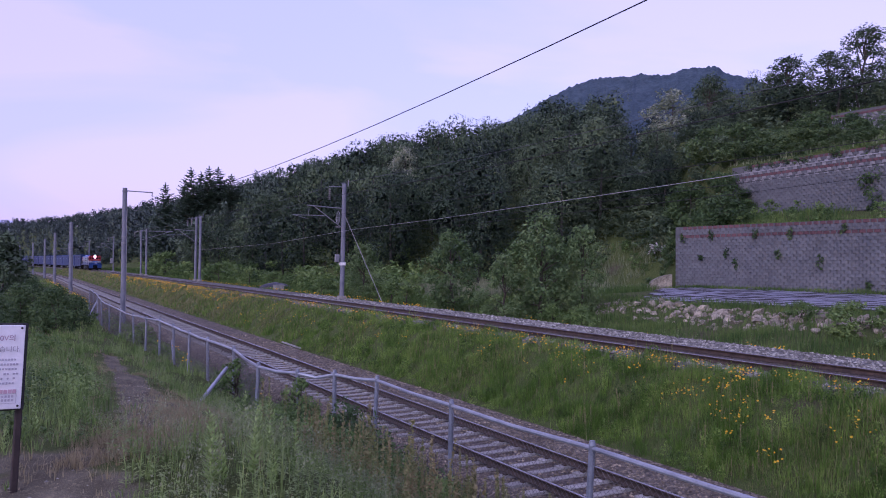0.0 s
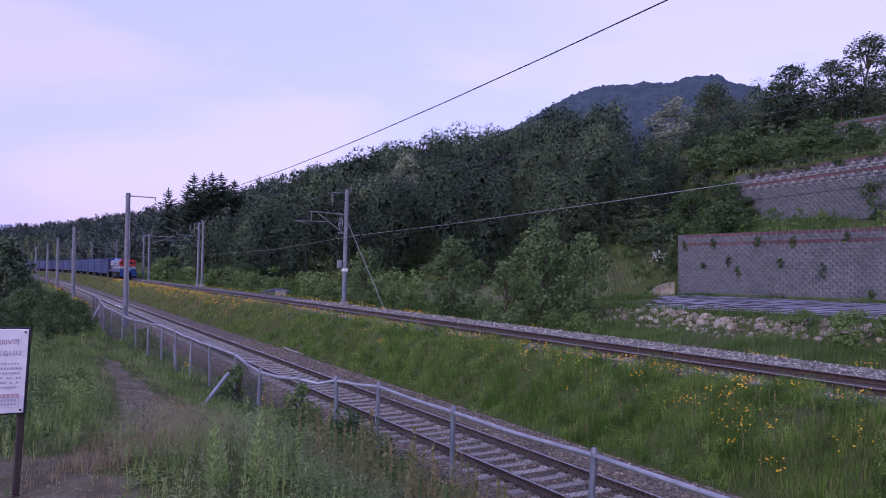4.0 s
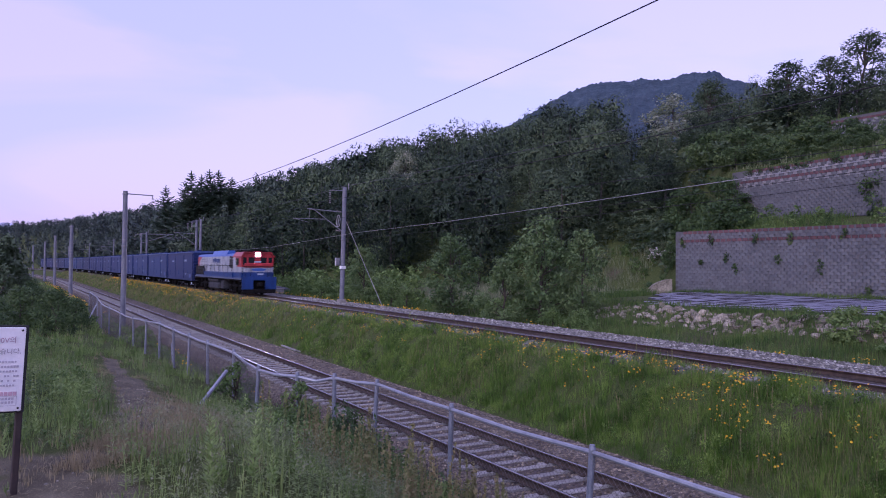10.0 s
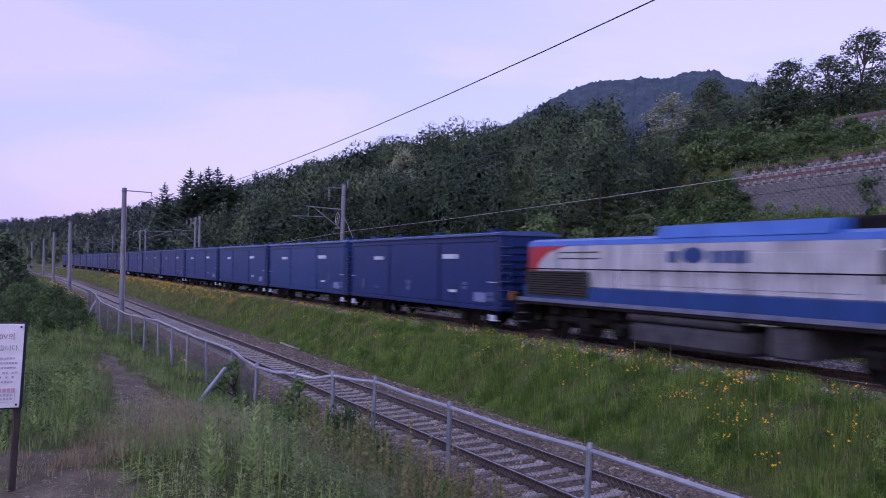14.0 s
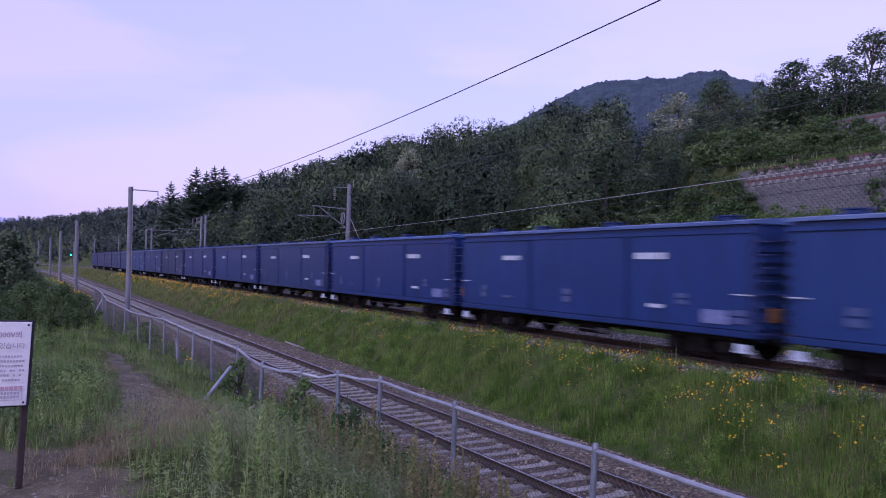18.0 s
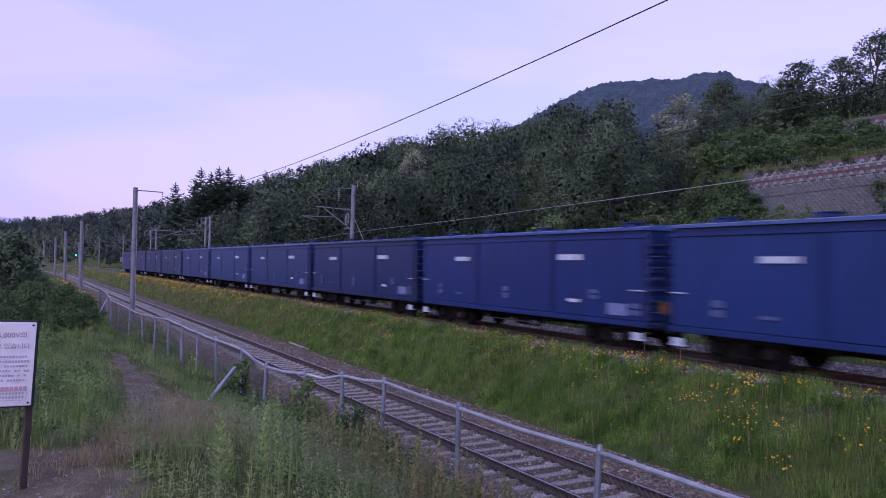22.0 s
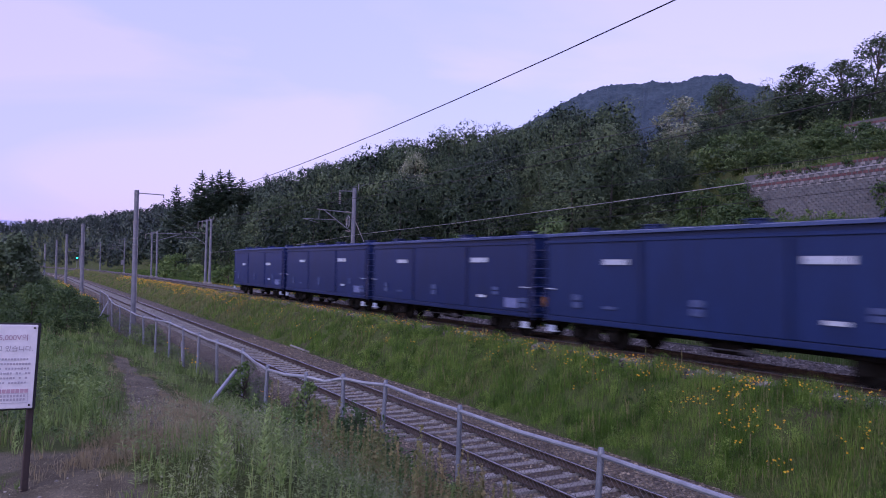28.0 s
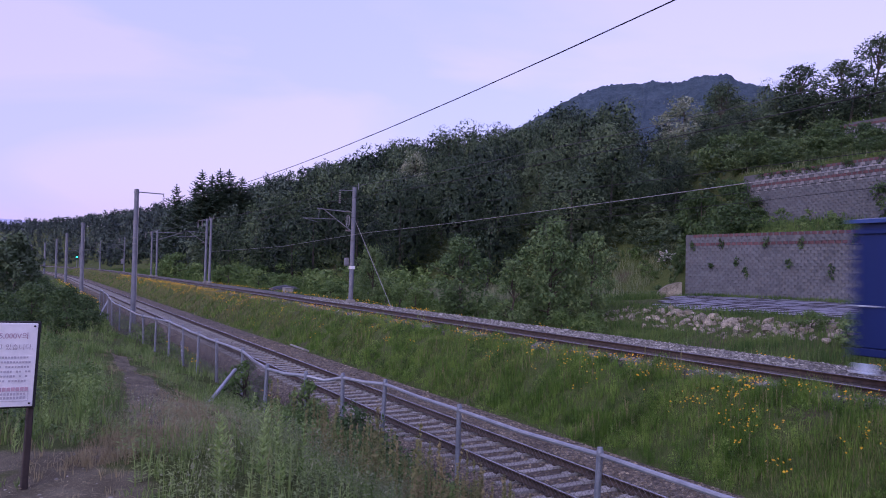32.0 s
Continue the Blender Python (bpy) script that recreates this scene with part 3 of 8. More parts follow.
def far_pole(wheel=False, guy=False, arm=True):
    pole = empty("catenary_pole", None, "grey steel catenary pole with a bracket over the rails", "catenary pole", "poles beside the raised track")
    bm = bmesh.new()
    bmesh_tube(bm, (0, 0, -0.5), (0, 0, 8.1), 0.17, 0.15, 12)
    part("mast", bm, POLE_CONCRETE, pole)
    bm = bmesh.new()
    bmesh_box(bm, 0.5, 0.5, 0.25, 0, 0, -0.05, 0.02)
    part("footing", bm, CONCRETE, pole, "square concrete footing")
    if arm:
        cantilever(pole, -0.15, 4.95, -1)
    bm = bmesh.new()
    bmesh_tube(bm, (0.0, 0, 7.85), (-1.15, 0, 7.8), 0.03, sides=6)
    part("feeder_arm", bm, STEEL, pole)
    bm = bmesh.new()
    for k in range(6):
        bmesh_tube(bm, (-1.1, 0, 7.7 - 0.14 * k), (-1.1, 0, 7.6 - 0.14 * k), 0.03, 0.1, sides=8)
    part("insulator", bm, INSULATOR, pole, "stacked grey insulator discs")
    bm = bmesh.new()
    bmesh_box(bm, 0.06, 0.06, 0.5, 0.3, 0, 8.15, 0.01)
    part("lightning_rod", bm, STEEL, pole)
    if wheel:
        bm = bmesh.new()
        n = 24
        for i in range(n):
            a, b = 2 * math.pi * i / n, 2 * math.pi * (i + 1) / n
            bmesh_tube(bm, (-0.42, 0.36 * math.cos(a), 5.65 + 0.42 * math.sin(a)), (-0.42, 0.36 * math.cos(b), 5.65 + 0.42 * math.sin(b)), 0.03, sides=5, caps=False)
        for i in range(6):
            a = math.pi * i / 3
            bmesh_tube(bm, (-0.42, 0, 5.65), (-0.42, 0.36 * math.cos(a), 5.65 + 0.42 * math.sin(a)), 0.018, sides=5)
        part("tension_wheel", bm, STEEL, pole, "spoked tensioning wheel")
        bm = bmesh.new()
        bmesh_box(bm, 0.3, 0.22, 0.55, -0.42, 0, 2.75, 0.02)
        part("junction_box", bm, STEEL, pole, "small grey junction box")
        bm = bmesh.new()
        bmesh_box(bm, 0.36, 0.36, 0.22, 0, 0, 2.35, 0.02)
        part("number_plate", bm, WHITE_PAINT, pole, "white plate")
    if guy:
        bm = bmesh.new()
        bmesh_tube(bm, (0.1, -0.1, 5.7), (1.2, -4.5, -0.4), 0.02, sides=6)
        part("guy_wire", bm, WIRE_LIGHT, pole, "pale guy wire")
    return pole


INSULATOR = surface("insulator_glaze", (0.1, 0.09, 0.09), (0.2, 0.18, 0.18), 5, 40, 0.3)
WHITE_PAINT = surface("white_paint", (0.6, 0.6, 0.62), (0.78, 0.78, 0.8), 3, 30, 0.5)
first, stout = near_pole(), near_pole(False, 1.45)
for k, s in enumerate((54.6, 108.5, 153.0, 200.0, 248.0, 296.0, 344.0, 392.0)):
    m = along(6.35, s, 0.3) @ pose(0, 0, 0, 0, 0.25 if k == 0 else 0, 0)
    if k > 1:
        copy_thing(stout, m)
    else:
        (stout if k else first).matrix_world = m
main = far_pole(True, True)
main.matrix_world = pose(20.4, 51.0, 1.55, 0, 1.0, 0)
plain_pole = far_pole()
plain_pole.matrix_world = pose(20.4, 101.5, 1.6, 0, 0.6, 0)
mate = far_pole(arm=False)
mate.matrix_world = pose(20.4, 98.9, 1.6, 0, 0.6, 0)
copy_thing(mate, along(20.4, 143.5, 1.5))
turned = far_pole(arm=False)
turned.matrix_world = along(20.4, 150.0, 1.5)
for name, a, b, r in (("beam", (0.1, 0, 7.95), (5.6, 0, 7.95), 0.07), ("brace", (0.1, 0, 6.3), (4.9, 0, 7.85), 0.06)):
    bm = bmesh.new()
    bmesh_tube(bm, a, b, r, sides=6)
    part(name, bm, STEEL, turned)
boxed = copy_thing(plain_pole, along(20.4, 194.0, 1.5))
bm = bmesh.new()
bmesh_box(bm, 0.7, 0.5, 1.2, -0.35, -0.1, 2.4, 0.03)
part("equipment_box", bm, STEEL, boxed, "grey equipment box")
copy_thing(plain_pole, along(20.4, 243.0, 1.5))
copy_thing(plain_pole, along(20.4, 289.0, 1.5))


def make_signal():
    """Colour-light signal showing green, on a steel post."""
    sig = empty("railway_signal", along(19.95, 292.0, 1.3), "railway signal showing green on a grey post", "signal")
    bm = bmesh.new()
    bmesh_tube(bm, (0, 0, -0.5), (0, 0, 3.2), 0.08, sides=8)
    part("post", bm, STEEL, sig)
    bm = bmesh.new()
    bmesh_box(bm, 0.7, 0.25, 1.5, 0, 0, 3.7, 0.04)
    part("head", bm, WIRE, sig, "black signal head")
    bm = bmesh.new()
    bmesh_tube(bm, (0, -0.13, 3.75), (0, -0.2, 3.75), 0.3, 0.28, 16)
    part("lens", bm, GREEN_LENS, sig, "glowing green lens")


GREEN_LENS = plain("green_lens", (0.02, 1.0, 0.5), 0.3, emit=2.5)
make_signal()


def wire(name, points, r, material, label):
    """A hanging wire through its points."""
    cu = bpy.data.curves.new(name, "CURVE")
    cu.dimensions, cu.bevel_depth, cu.bevel_resolution = "3D", r, 1
    sp = cu.splines.new("POLY")
    sp.points.add(len(points) - 1)
    for p, c in zip(sp.points, points):
        p.co = (*c, 1)
    cu.materials.append(material)
    return tagged(new(name, cu), label, "wire")


def sag_points(u, z, s0, s1, sag, n=14):
    out = []
    for i in range(n + 1):
        f = i / n
        s = s0 + (s1 - s0) * f
        out.append(tuple(along(u, s, z - 4 * sag * f * (1 - f)).translation))
    return out


WIRE_GREY = surface("grey_wire", (0.05, 0.053, 0.06), (0.1, 0.103, 0.112), 4, 60, 0.5, 0.3, 0)
spans = (3.4, 54.6, 108.5, 153.0, 200.0, 248.0)
feeder = sag_points(8.08, 8.24, -48, 3.4, 0.75)
for a, b in zip(spans, spans[1:]):
    feeder += sag_points(8.08, 8.24, a, b, 0.75)[1:]
wire("feeder_wire", feeder, 0.0105, WIRE, "dark sagging feeder wire strung along the near poles")
masts = (1.0, 51.0, 101.5, 147.0, 194.0, 243.0)
contact, messenger, back = sag_points(17.4, 7.0, -49, 1, 0.04, 4), [(20.6, -49, 9.75), (20.6, -24, 9.5), (20.6, 1, 9.95)], [(19.3, -49, 9.15), (19.3, -24, 8.7), (19.3, 1, 9.15)]
for k, (a, b) in enumerate(zip(masts, masts[1:])):
    contact += sag_points(17.4, 7.0, a, b, 0.04, 4)[1:]
    if k == 0:
        messenger += [(20.6, a + (b - a) * f / 14, 9.95 - 0.2 * f / 14 - 1.44 * f / 14 * (1 - f / 14)) for f in range(1, 15)]
        back += [(19.3, a + (b - a) * f / 14, 9.15 - 0.5 * f / 14 - 1.32 * f / 14 * (1 - f / 14)) for f in range(1, 15)]
    else:
        messenger += sag_points(20.6, 9.75, a, b, 0.36)[1:]
        back += sag_points(19.3, 8.65, a, b, 0.4)[1:]
wire("contact_wire", contact, 0.009, WIRE, "thin dark contact wire over the raised track")
wire("return_wire", messenger, 0.011, WIRE_GREY, "dark return wire on the catenary pole tops")
wire("feeder_wire", back, 0.016, WIRE, "dark feeder wire hung from pole insulators")
anchor = [(16.4, -8, 7.1), (16.7, 4, 6.75), (17.0, 14.1, 6.5), (17.45, 20.1, 6.4), (18.4, 33, 6.24), (19.6, 47.3, 6.2), (20.0, 66.5, 5.62), (20.3, 98.8, 5.4)]
wire("messenger_wire", anchor, 0.0115, WIRE_LIGHT, "bare pale wire running down to an anchor pole")
for drop, lift in ((0.2, 0.1), (0.48, 0.15)):
    wire("anchor_wire", [(x + 0.3, y, z - drop + lift * max(0, min(1, (y - 14) / 30))) for x, y, z in anchor[1:]], 0.008, WIRE, "thin dark wire running down to an anchor pole")


# ---- terraced block walls ----
RED_BAND = surface("red_brown_coping", (0.085, 0.045, 0.048), (0.13, 0.065, 0.07), 3, 25, 0.85, bump=0.6, depth=0.02, vary=0.2)


BLOCK_PALE = surface("pale_header_block", (0.17, 0.17, 0.175), (0.25, 0.25, 0.255), 1, 20, 0.9, bump=0.6, depth=0.02)
BLOCK_W, BLOCK_H = 0.44, 0.2


def block_mesh(name, w, h, d, material):
    """A retaining-wall block: a narrow split face between two receding cheeks, its top edge set back."""
    bm = bmesh.new()
    plan = ((-0.5 * w, d / 2), (-0.5 * w, 0.06 - d / 2), (-0.22 * w, -d / 2), (0.22 * w, -d / 2), (0.5 * w, 0.06 - d / 2), (0.5 * w, d / 2))
    low = [bm.verts.new((x, y, -h / 2)) for x, y in plan]
    high = [bm.verts.new((x, y + (0.018 if y < 0 else 0), h / 2)) for x, y in plan]
    bm.faces.new(low[::-1])
    bm.faces.new(high)
    for k in range(6):
        bm.faces.new((low[k], low[(k + 1) % 6], high[(k + 1) % 6], high[k]))
    bmesh.ops.recalc_face_normals(bm, faces=bm.faces)
    return finish(bm, name, material)


def many_blocks(wall, name, spots, material, label):
    """Blocks at their places on the wall, as one mesh."""
    me = WALL_BLOCKS[0]
    vs = np.array([v.co[:] for v in me.vertices])
    tris = np.array([(q[0], q[i], q[i + 1]) for q in (list(p.vertices) for p in me.polygons) for i in range(1, len(q) - 1)])
    v = np.concatenate([vs + np.array(p) for p in spots])
    f = np.concatenate([tris + k * len(vs) for k in range(len(spots))])
    ob = new(name, array_mesh(name, v, f, material, flat=True))
    ob.parent = wall
    tagged(ob, label, kind="stuff")


def block_wall(name, a, b, z0, h, label, fine, red, pale=(), cut=0.0):
    """A wall of coursed blocks from a to b (plan), its face turned to the tracks. red, pale: courses counted from the top; fine: the stretch whose blocks are parts."""
    d = Vector((b[0] - a[0], b[1] - a[1], 0))
    length = d.length
    bm = bmesh.new()
    bmesh_box(bm, length, 0.5, h + 0.8, 0, 0.25 - 0.06, h / 2 - 0.4)
    wall = new(name, finish(bm, name, WALL_BACK))
    wall.matrix_world = Matrix.Translation(((a[0] + b[0]) / 2, (a[1] + b[1]) / 2, z0)) @ pose(0, 0, 0, 0, 0, math.degrees(math.atan2(d.y, d.x)))
    tagged(wall, label, "retaining wall", kind="structure")
    rows, cols = int(h / BLOCK_H), int(length / BLOCK_W)
    sets = {"grey": [], "red": [], "pale": []}
    r = random.Random(len(name))
    count = 0
    for row in range(rows):
        course = rows - 1 - row
        for c in range(cols):
            x = -length / 2 + BLOCK_W * (c + 0.5 + (0.5 if row % 2 else 0))
            if x > length / 2 + 0.02 or x < -length / 2 + cut * max(0, row - rows + 8):
                continue
            spot = (x, r.uniform(-0.012, 0.012) + 0.002 * row, BLOCK_H * (row + 0.5))
            tone = "red" if course in red else "pale" if course in pale and (c + row // 2) % 2 == 0 else "grey"
            if tone != "pale" and fine[0] <= x + length / 2 <= fine[1] and count < 300:
                ob = new("block", WALL_BLOCKS[1 if tone == "red" else 0])
                ob.parent = wall
                ob.matrix_basis = pose(*spot)
                count += 1
            else:
                sets[tone].append(spot)
    many_blocks(wall, "blocks", sets["grey"], WALL_BLOCK_JOINED, "grey split-faced blocks")
    if sets["red"]:
        many_blocks(wall, "coping_blocks", sets["red"], RED_BAND, "red-brown band of blocks")
    if sets["pale"]:
        many_blocks(wall, "header_blocks", sets["pale"], BLOCK_PALE, "pale header blocks")
    return wall


def joined_block_material():
    m = WALL_BLOCK.copy()
    m.name = "split_concrete_block_courses"
    nt = m.node_tree
    b = nt.nodes["Principled BSDF"]
    old = b.inputs["Base Color"].links[0].from_socket
    isl = nt.nodes.new("ShaderNodeNewGeometry").outputs["Random Per Island"]
    v = ramp_node(nt, isl, ((0.0, (0.86,) * 3), (1.0, (1.14,) * 3))).outputs[0]
    nt.links.new(mix_node(nt, 1.0, old, v, "MULTIPLY"), b.inputs["Base Color"])
    return m


WALL_BLOCK_JOINED = joined_block_material()
WALL_BLOCKS = (block_mesh("block", 0.425, 0.19, 0.3, WALL_BLOCK), block_mesh("block", 0.436, 0.198, 0.3, RED_BAND))

block_wall("retaining_wall_low", (42.5, 40.6), (43.1, 25.5), 2.3, 4.4, "low tier of a grey split-block retaining wall", (0.0, 6.0), (0, 3), (), 0.1)
block_wall("retaining_wall_low_end", (43.1, 25.5), (43.6, 12.0), 2.3, 4.4, "low tier of a grey split-block retaining wall", (0.0, 0.0), (0, 3))
block_wall("retaining_wall_mid", (51.6, 43.1), (47.0, 14.0), 7.7, 4.2, "middle tier of a grey split-block retaining wall", (3.0, 9.0), (0, 4), (1, 2, 3, 5, 6), 0.25)
block_wall("retaining_wall_top", (61.7, 42.0), (61.5, 14.0), 14.6, 2.4, "top tier of a pale grey split-block retaining wall", (0.0, 0.0), (0,), (1, 2, 3, 4, 5, 6, 7), 0.1)


def make_wall_weeds():
    """Tufts that hang from the joints of the walls."""
    r = np.random.default_rng(23)
    centres, radii = [], []
    for f, z, long in ((0.16, 4.6, 0.3), (0.30, 5.0, 0.55), (0.35, 4.4, 0.7), (0.56, 4.9, 0.5), (0.75, 4.6, 0.9), (0.05, 6.1, 0.5), (0.22, 6.3, 0.6), (0.45, 6.3, 0.5), (0.62, 6.3, 0.7), (0.85, 6.4, 0.5), (0.95, 3.0, 0.4)):
        for k in range(7):
            centres.append((42.5 + 0.6 * f - 0.2 + r.uniform(-0.1, 0.1), 40.6 - 15.1 * f + r.uniform(-0.15, 0.15), z - long * k / 7))
            radii.append(r.uniform(0.08, 0.2))
    for y in r.uniform(20, 42, 26):
        for k in range(4):
            centres.append((float(mid_wall_x(y)) - 0.2 + r.uniform(-0.1, 0.1), y + r.uniform(-0.3, 0.3), 11.95 - 0.12 * k + r.uniform(-0.1, 0.15)))
            radii.append(r.uniform(0.1, 0.25))
    v, f = leaf_cloud(np.array(centres), np.array(radii), 16, 0.07, r, 1.0)
    tagged(new("wall_weeds", array_mesh("wall_weeds", v, f, TERRACE_LEAF)), "green weeds hanging from the block walls", "weeds", kind="stuff")


# ---- field, rocks and small things beyond the raised track ----
FURROW = surface("dark_furrow", (0.02, 0.018, 0.02), (0.05, 0.045, 0.045), 3, 30, 0.9)


def make_field():
    """Raised beds under mulch film, side by side before the wall."""
    d, n = Vector((0.16, -0.987, 0)), Vector((-0.987, -0.16, 0))
    back, front = Vector((40.8, 40.3, 0)), Vector((31.3, 32.8, 0))
    for k in range(11):
        bm = bmesh.new()
        rows = []
        for i in range(64):
            p = back.lerp(front, k / 10) + d * (i * 0.6 + (k * 37 % 11) * 0.12)
            z = float(ground_z(p.x, p.y))
            rows.append([bm.verts.new((*(p + n * a).xy, z + h + random.uniform(-0.03, 0.03))) for a, h in ((-0.5, 0.02), (-0.34, 0.08), (0, 0.11), (0.34, 0.08), (0.5, 0.02))])
        for a, b in zip(rows, rows[1:]):
            for q in range(4):
                bm.faces.new((a[q], b[q], b[q + 1], a[q + 1]))
        for i, f in enumerate(bm.faces):
            f.material_index = 1 if i % 4 in (0, 3) else 0
        bmesh.ops.recalc_face_normals(bm, faces=bm.faces)
        ob = new("field_bed", finish(bm, "field_bed", FILM, True))
        ob.data.materials.append(FURROW)
        tagged(ob, "long field bed under grey mulch film", "field bed", "beds of the field")


def rock_meshes():
    out = []
    for k in range(6):
        bm = bmesh.new()
        bmesh.ops.create_icosphere(bm, subdivisions=2, radius=0.5)
        r = random.Random(k)
        cuts = [Vector((r.uniform(-1, 1), r.uniform(-1, 1), r.uniform(-0.6, 1))).normalized() for _ in range(10)]
        for v in bm.verts:
            for c in cuts:
                over = v.co.dot(c) - r.uniform(0.22, 0.26)
                if over > 0:
                    v.co -= c * over * 0.9
            v.co += v.co.normalized() * r.uniform(-0.025, 0.025)
            v.co.z *= 0.75
        out.append(finish(bm, "stone", ROCK))
    return out


def make_stone_bank():
    bank = empty("stone_bank", None, "bank of pale loose boulders between grass and field", "boulders", kind="structure")
    meshes = rock_meshes()
    r = random.Random(11)
    for k in range(640):
        s = r.uniform(9, 33.5)
        u = 27.2 + 3.2 * r.random() + 0.25 * math.sin(s * 1.3) + 0.3 * math.sin(s * 0.45)
        if r.random() < 0.12 + 0.2 * math.sin(s * 0.9) * math.sin(u * 2.0 + s):
            continue
        z = float(ground_z(u, s))
        ob = new("stone", meshes[k % 6])
        ob.parent = bank
        c = r.uniform(0.2, 0.5) if r.random() < 0.88 else r.uniform(0.55, 0.85)
        ob.matrix_basis = pose(u, s, z + 0.1 * c, r.uniform(-25, 25), r.uniform(-25, 25), r.uniform(0, 360)) @ Matrix.Diagonal((c, c * r.uniform(0.7, 1.1), c * r.uniform(0.7, 1.0), 1))


def make_small_things():
    bm = bmesh.new()
    bmesh_prism(bm, [(-0.75, -0.3), (-0.65, 0.1), (-0.35, 0.42), (0.05, 0.66), (0.6, 0.84), (1.0, 0.9), (1.0, -0.3)], -0.4, 0.4)
    ob = new("drain_head", finish(bm, "drain_head", ROCK))
    ob.matrix_world = pose(41.3, 41.3, 2.35, 0, 0, -35)
    tagged(ob, "pale concrete drain head beside the block wall", "drain")
    pile = empty("plank_pile", pose(48.9, 49.1, float(ground_z(48.9, 49.1)) + 0.3, 0, 0, 20), "heap of pale broken planks on the bank", "plank pile")
    r = random.Random(5)
    for k in range(16):
        bm = bmesh.new()
        bmesh_box(bm, r.uniform(0.8, 1.9), 0.14, 0.05, r.uniform(-0.7, 0.7), r.uniform(-0.6, 0.6), 0.05 + 0.05 * k, rot=pose(0, 0, 0, r.uniform(-20, 20), r.uniform(-14, 14), r.uniform(0, 180)))
        part("plank", bm, MARK_PALE, pile)
    bm = bmesh.new()
    n = 24
    for i in range(n + 1):
        a = math.pi * i / n
        for y in (-1.6, -1.0, 0, 1.0, 1.6):
            k = 1 - (abs(y) / 1.75) ** 2 * 0.7
            bm.verts.new((-1.1 * math.cos(a) * k, y, 0.75 * math.sin(a) ** 0.8 * k + 0.04 * math.sin(9 * a + 3 * y)))
    bm.verts.ensure_lookup_table()
    for i in range(n):
        for j in range(4):
            bm.faces.new([bm.verts[q] for q in (i * 5 + j, i * 5 + j + 1, (i + 1) * 5 + j + 1, (i + 1) * 5 + j)])
    ob = new("tarpaulin_heap", finish(bm, "tarpaulin_heap", TARP, True))
    ob.matrix_world = pose(23.5, 77, float(ground_z(23.5, 77)), 0, 0, 75)
    tagged(ob, "black tarpaulin over a low heap beside the raised track", "tarpaulin")
    bm = bmesh.new()
    bmesh_box(bm, 0.8, 1.0, 0.65, 0, 0, 0.32, 0.03)
    bmesh_box(bm, 0.9, 1.1, 0.06, 0, 0, 0.67, 0.01)
    ob = new("cable_cabinet", finish(bm, "cable_cabinet", CONCRETE))
    ob.matrix_world = pose(22.6, 73.0, float(ground_z(22.6, 73.0)))
    tagged(ob, "small grey concrete cable cabinet beside the track", "cabinet")
    bm = bmesh.new()
    bmesh_box(bm, 0.3, 2.6, 0.09, 0, 0, 0.04, 0.01)
    ob = new("concrete_board", finish(bm, "concrete_board", CONCRETE))
    ob.matrix_world = pose(12.62, 38.6, -0.31, 0, 20, -2)
    tagged(ob, "pale concrete board lying on the ballast shoulder", "concrete board")


MARK_PALE = surface("bleached_wood", (0.4, 0.38, 0.36), (0.6, 0.58, 0.55), 3, 25, 0.8)
TARP = surface("black_tarpaulin", (0.012, 0.014, 0.022), (0.03, 0.034, 0.05), 2, 12, 0.45, bump=0.8, depth=0.05)
make_field()
make_stone_bank()
make_small_things()


# ---- wire fence on the bank ----
POSTS = ((5.73, 3.4), (5.62, 6.59), (5.55, 9.59), (5.56, 12.2), (5.1, 13.05), (4.59, 13.6), (4.23, 14.9), (4.47, 17.8), (4.4, 20.22), (4.42, 22.64), (4.38, 24.97),
         (4.35, 27.3), (4.16, 28.97), (3.93, 30.7), (3.82, 33.5), (3.85, 38.0), (3.9, 42.3), (4.1, 46.2), (4.37, 50.2), (4.5, 54.0), (4.6, 58.0))


